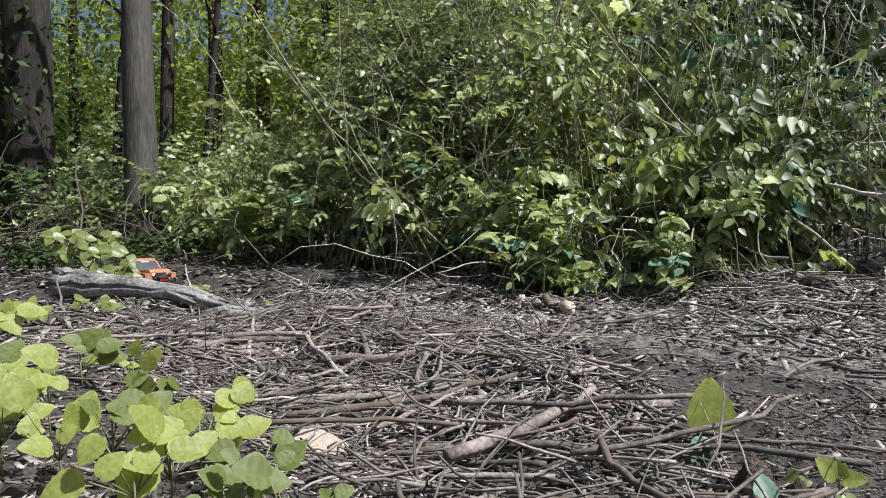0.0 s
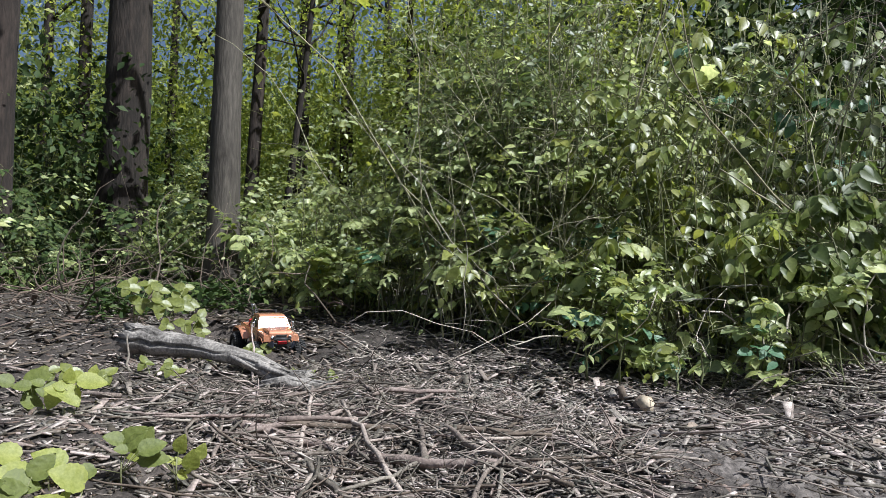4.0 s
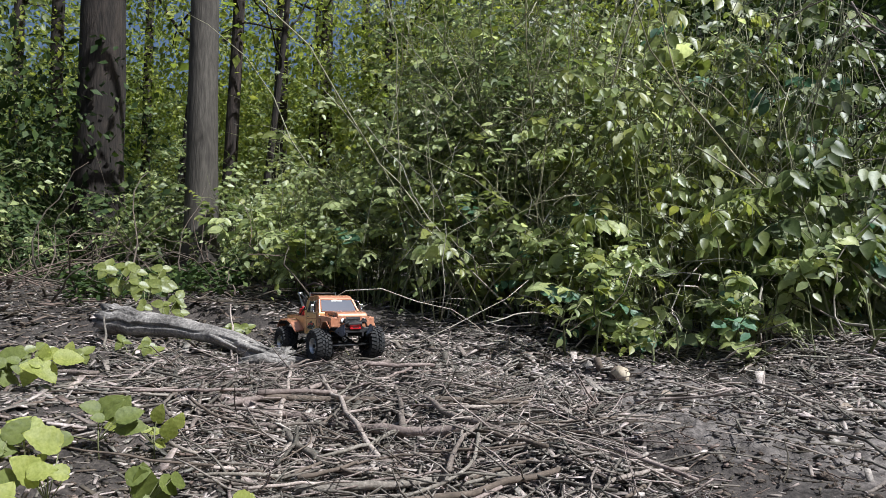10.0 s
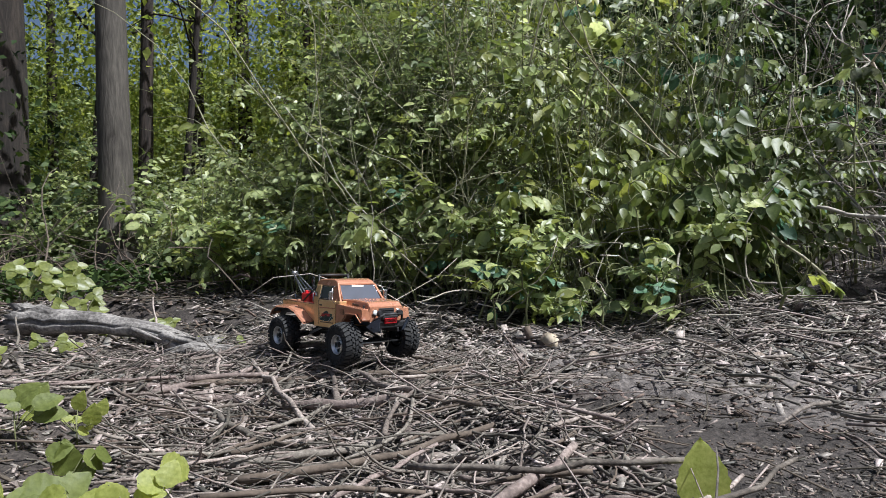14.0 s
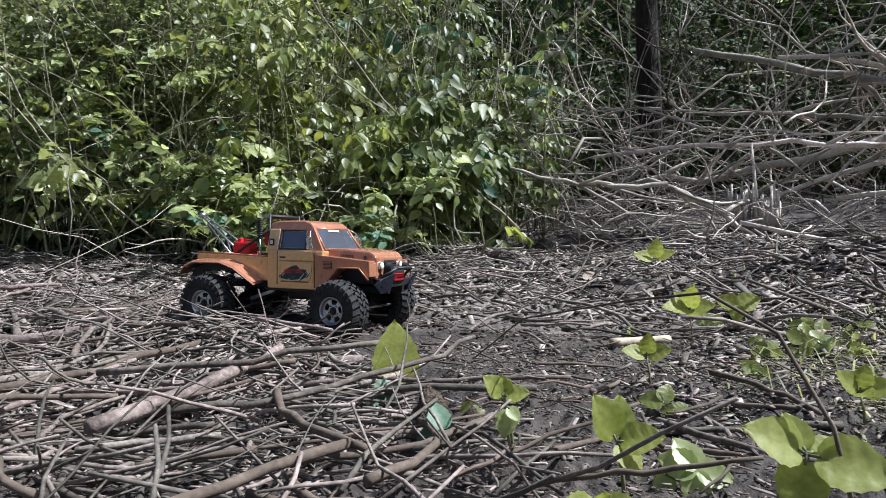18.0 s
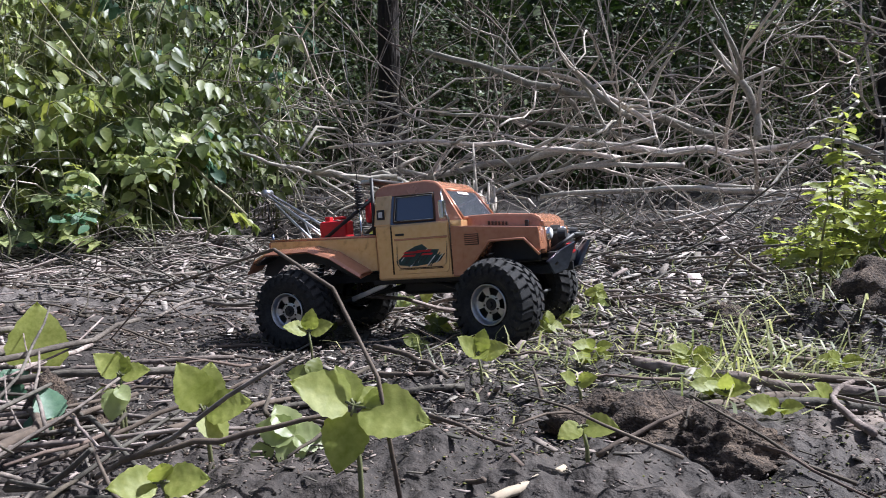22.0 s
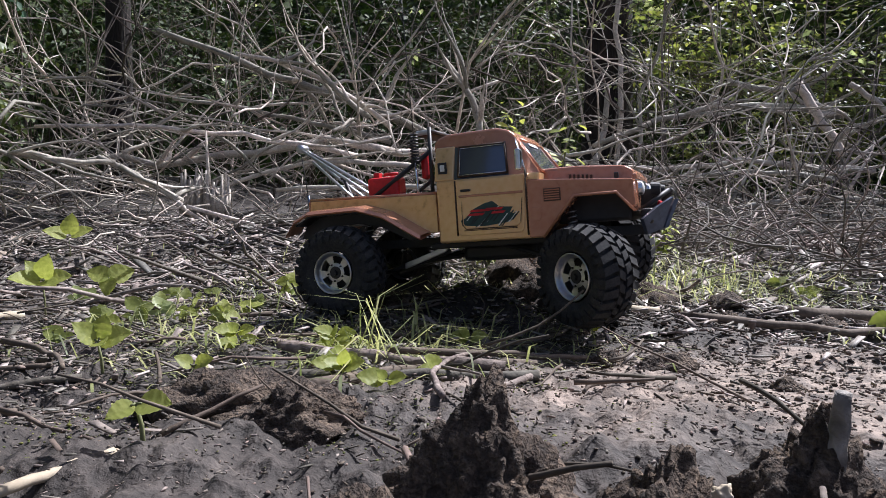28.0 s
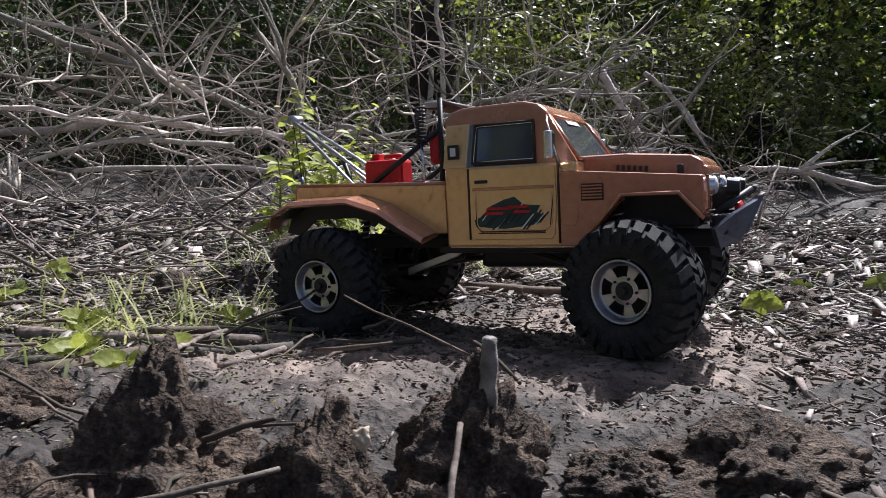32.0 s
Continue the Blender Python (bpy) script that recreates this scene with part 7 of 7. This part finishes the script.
# the bare arching twig over the seedlings
thing("arching_twig", "thin bare twig arching over the seedlings", "twig", data=tubes("arching_twig", [([(-0.06, 0.43, 0.0), (-0.075, 0.435, 0.072), (-0.1, 0.438, 0.118), (-0.136, 0.446, 0.138), (-0.202, 0.52, 0.125), (-0.33, 0.635, 0.095), (-0.42, 0.705, 0.04)], taper(7, 0.0013, 0.0007))], TWIG, 6))
stick((-0.24, 0.46, 0.012), (-0.11, 0.46, 0.045), 0.002, 0.0015, 71, label="thin bare twig among the seedlings", material=TWIG)
stick((-0.33, 0.5, -0.01), (-0.22, 0.62, 0.03), 0.002, 0.0015, 72, label="thin bare twig among the seedlings", material=TWIG)


# grass
def grass(x, y, n, h, spread, label, seed, dry=0.0):
    rng = np.random.RandomState(seed)
    a, lean = rng.uniform(0, 2 * math.pi, n), np.where(rng.rand(n) < 0.45, rng.uniform(1.9, 3.2, n), rng.uniform(0.4, 1.9, n))
    bx, by = rng.normal(0, spread, n), rng.normal(0, spread, n)
    hh, w = h * rng.uniform(0.25, 1.1, n), rng.uniform(0.0005, 0.0014, n)
    verts, tris = [], []
    for k in range(n):
        d = np.array([math.cos(a[k]), math.sin(a[k]), 0])
        e = np.array([-d[1], d[0], 0]) * w[k]
        b = np.array([bx[k], by[k], gz(x + bx[k], y + by[k]) - gz(x, y)])
        m1 = b + d * hh[k] * lean[k] * 0.25 + (0, 0, hh[k] * max(0.12, 0.62 - 0.16 * lean[k]))
        m2 = b + d * hh[k] * lean[k] * 0.75 + (0, 0, hh[k] * max(0.04, 1 - 0.45 * lean[k]))
        o = len(verts)
        verts += [b - e, b + e, m1 - e, m1 + e, m2 + d * 0.004]
        tris += [(o, o + 1, o + 3), (o, o + 3, o + 2), (o + 2, o + 3, o + 4)]
    top = thing("grass_tuft", label, "grass", "grass tufts", at=pose(x, y, gz(x, y)))
    tagged(part("blade_growth", tri_mesh("blade_growth", np.array(verts), np.array(tris), GRASS), top), kind="stuff")
    return top


for k, (x, y, n, h, sp) in enumerate([(0.17, 0.79, 46, 0.125, 0.022), (0.14, 0.8, 70, 0.05, 0.06), (0.22, 0.82, 60, 0.04, 0.06), (0.3, 0.86, 60, 0.05, 0.06), (0.28, 0.9, 40, 0.09, 0.05), (0.4, 0.82, 40, 0.04, 0.05),
                                      (0.47, 1.16, 90, 0.1, 0.07), (0.55, 1.25, 120, 0.13, 0.1), (0.62, 1.2, 90, 0.09, 0.08), (0.36, 1.1, 40, 0.05, 0.05), (0.7, 1.35, 100, 0.1, 0.12), (0.0, 1.0, 40, 0.05, 0.06), (-0.1, 0.9, 40, 0.04, 0.08),
                                      (0.55, 1.5, 120, 0.1, 0.15), (0.85, 1.6, 120, 0.1, 0.15), (0.2, 1.5, 60, 0.06, 0.15), (-2.5, 1.05, 80, 0.04, 0.1), (-2.85, 0.8, 80, 0.06, 0.08), (1.0, 2.2, 150, 0.12, 0.25), (0.3, 2.0, 90, 0.08, 0.2), (-0.2, 2.1, 60, 0.08, 0.2)]):
    grass(x, y, n, h, sp, "tuft of pale green bent grass on churned soil", 700 + k)


rg = random.Random(8)
for k in range(9):
    x, y = rg.uniform(-0.12, 0.3), rg.uniform(0.9, 1.6)
    grass(x, y, 45, rg.uniform(0.04, 0.09), 0.06, "tuft of pale green bent grass on churned soil", 860 + k)
for k in range(7):
    x, y = rg.uniform(0.55, 1.05), rg.uniform(1.2, 1.75)
    grass(x, y, 80, rg.uniform(0.07, 0.12), 0.09, "bright tuft of long grass behind the mound", 880 + k)
rh = random.Random(21)
for k in range(8):
    x, y = rh.uniform(0.0, 0.3), rh.uniform(0.66, 0.86)
    leafy(x, y, gz(x, y) + rh.uniform(0.006, 0.016), [(math.cos(a) * 0.9, 0.3 + 0.2 * math.sin(a), 0.4, rh.uniform(0.012, 0.024)) for a in (0.3, 1.9, 3.3, 4.7)], "low bright green rosette among the grass", stem=0.001)
for k in range(12):
    x, y = rg.uniform(-0.1, 0.4), rg.uniform(0.74, 1.35)
    grass(x, y, 22, rg.uniform(0.02, 0.045), 0.06, "low mat of pale bent grass on churned soil", 800 + k)
for k in range(10):
    grass(rg.uniform(0.85, 1.9), rg.uniform(0.8, 1.9), 60, rg.uniform(0.03, 0.06), 0.08, "low mat of pale bent grass on churned soil", 840 + k)


def tall_weed(x, y, h, n, size, seed, label):
    rng = np.random.RandomState(seed)
    pr = random.Random(seed)
    top = thing("tall_weed", label, "weed", "weeds", at=pose(x, y, gz(x, y)))
    paths, P, T, U, S = [], [], [], [], []
    for k in range(n):
        a = pr.uniform(0, 6.28)
        pts = np.array(wander((pr.gauss(0, 0.03), pr.gauss(0, 0.03), 0), (math.cos(a) * 0.25, math.sin(a) * 0.25, 1), h * pr.uniform(0.6, 1.1), 9, 0.08, rng=pr))
        paths.append((pts, taper(10, 0.003, 0.001)))
        for i in range(2, 10):
            for e in range(5):
                b = pr.uniform(0, 6.28)
                P.append(pts[i] + rng.normal(0, 0.012, 3))
                T.append((math.cos(b), math.sin(b), pr.uniform(-0.5, 0.2)))
                U.append((pr.gauss(0, 0.3), -0.3 + pr.gauss(0, 0.3), 0.8))
                S.append(size * pr.uniform(0.5, 1.2) * (1.1 - i / 14))
    tagged(part("stalk_growth", tubes("stalk_growth", paths, STEM, 5), top), kind="stuff")
    part("leaves", leaves("leaves", P, T, U, S, LEAF_N, OVATE * np.array([0.8, 1, 1]), OVATE_T), top)


tall_weed(0.47, 1.27, 0.29, 8, 0.05, 31, "bright leafy weed growing on the mound")
tall_weed(0.56, 1.4, 0.22, 6, 0.05, 32, "bright leafy weed growing behind the mound")
tall_weed(0.55, 1.75, 0.16, 5, 0.045, 33, "wilting weed before the brushwood")
tall_weed(1.0, 1.9, 0.16, 5, 0.045, 35, "wilting weed before the brushwood")


# ---- what moves ----
def truck_at(t):
    ts = [row[0] for row in TRUCK]
    return [float(np.interp(t, ts, [row[k] for row in TRUCK])) for k in range(1, 7)]


STEER = [(0, 0), (12, 0), (19, -6), (20, -11), (22, -15), (23, -14), (24.5, -28), (25.5, -30), (27.5, -29), (28, -34), (29, -35), (30, -26), (31, -27), (32, -14)]


def motions():
    walk(truck, [(row[0], truck_frame(*row[1:])) for row in TRUCK])
    steps = [round(0.2 * k, 2) for k in range(161)]
    dist, turned = [0.0], truck_at(0)
    for t in steps[1:]:
        now = truck_at(t)
        dist.append(dist[-1] + math.hypot(now[0] - turned[0], now[1] - turned[1]))
        turned = now
    for wheel, front, side in WHEELS:
        rows = []
        for t, d in zip(steps, dist):
            steer = float(np.interp(t, [s[0] for s in STEER], [s[1] for s in STEER])) if front else 0.0
            rows.append((t, pose(HUB_X[front], side * HUB_Y, TYRE_R + drop_at(t, front, side), 0, math.degrees(d / (TYRE_R * TYRE_BIG)), steer)))
        walk(wheel, rows)


motions()
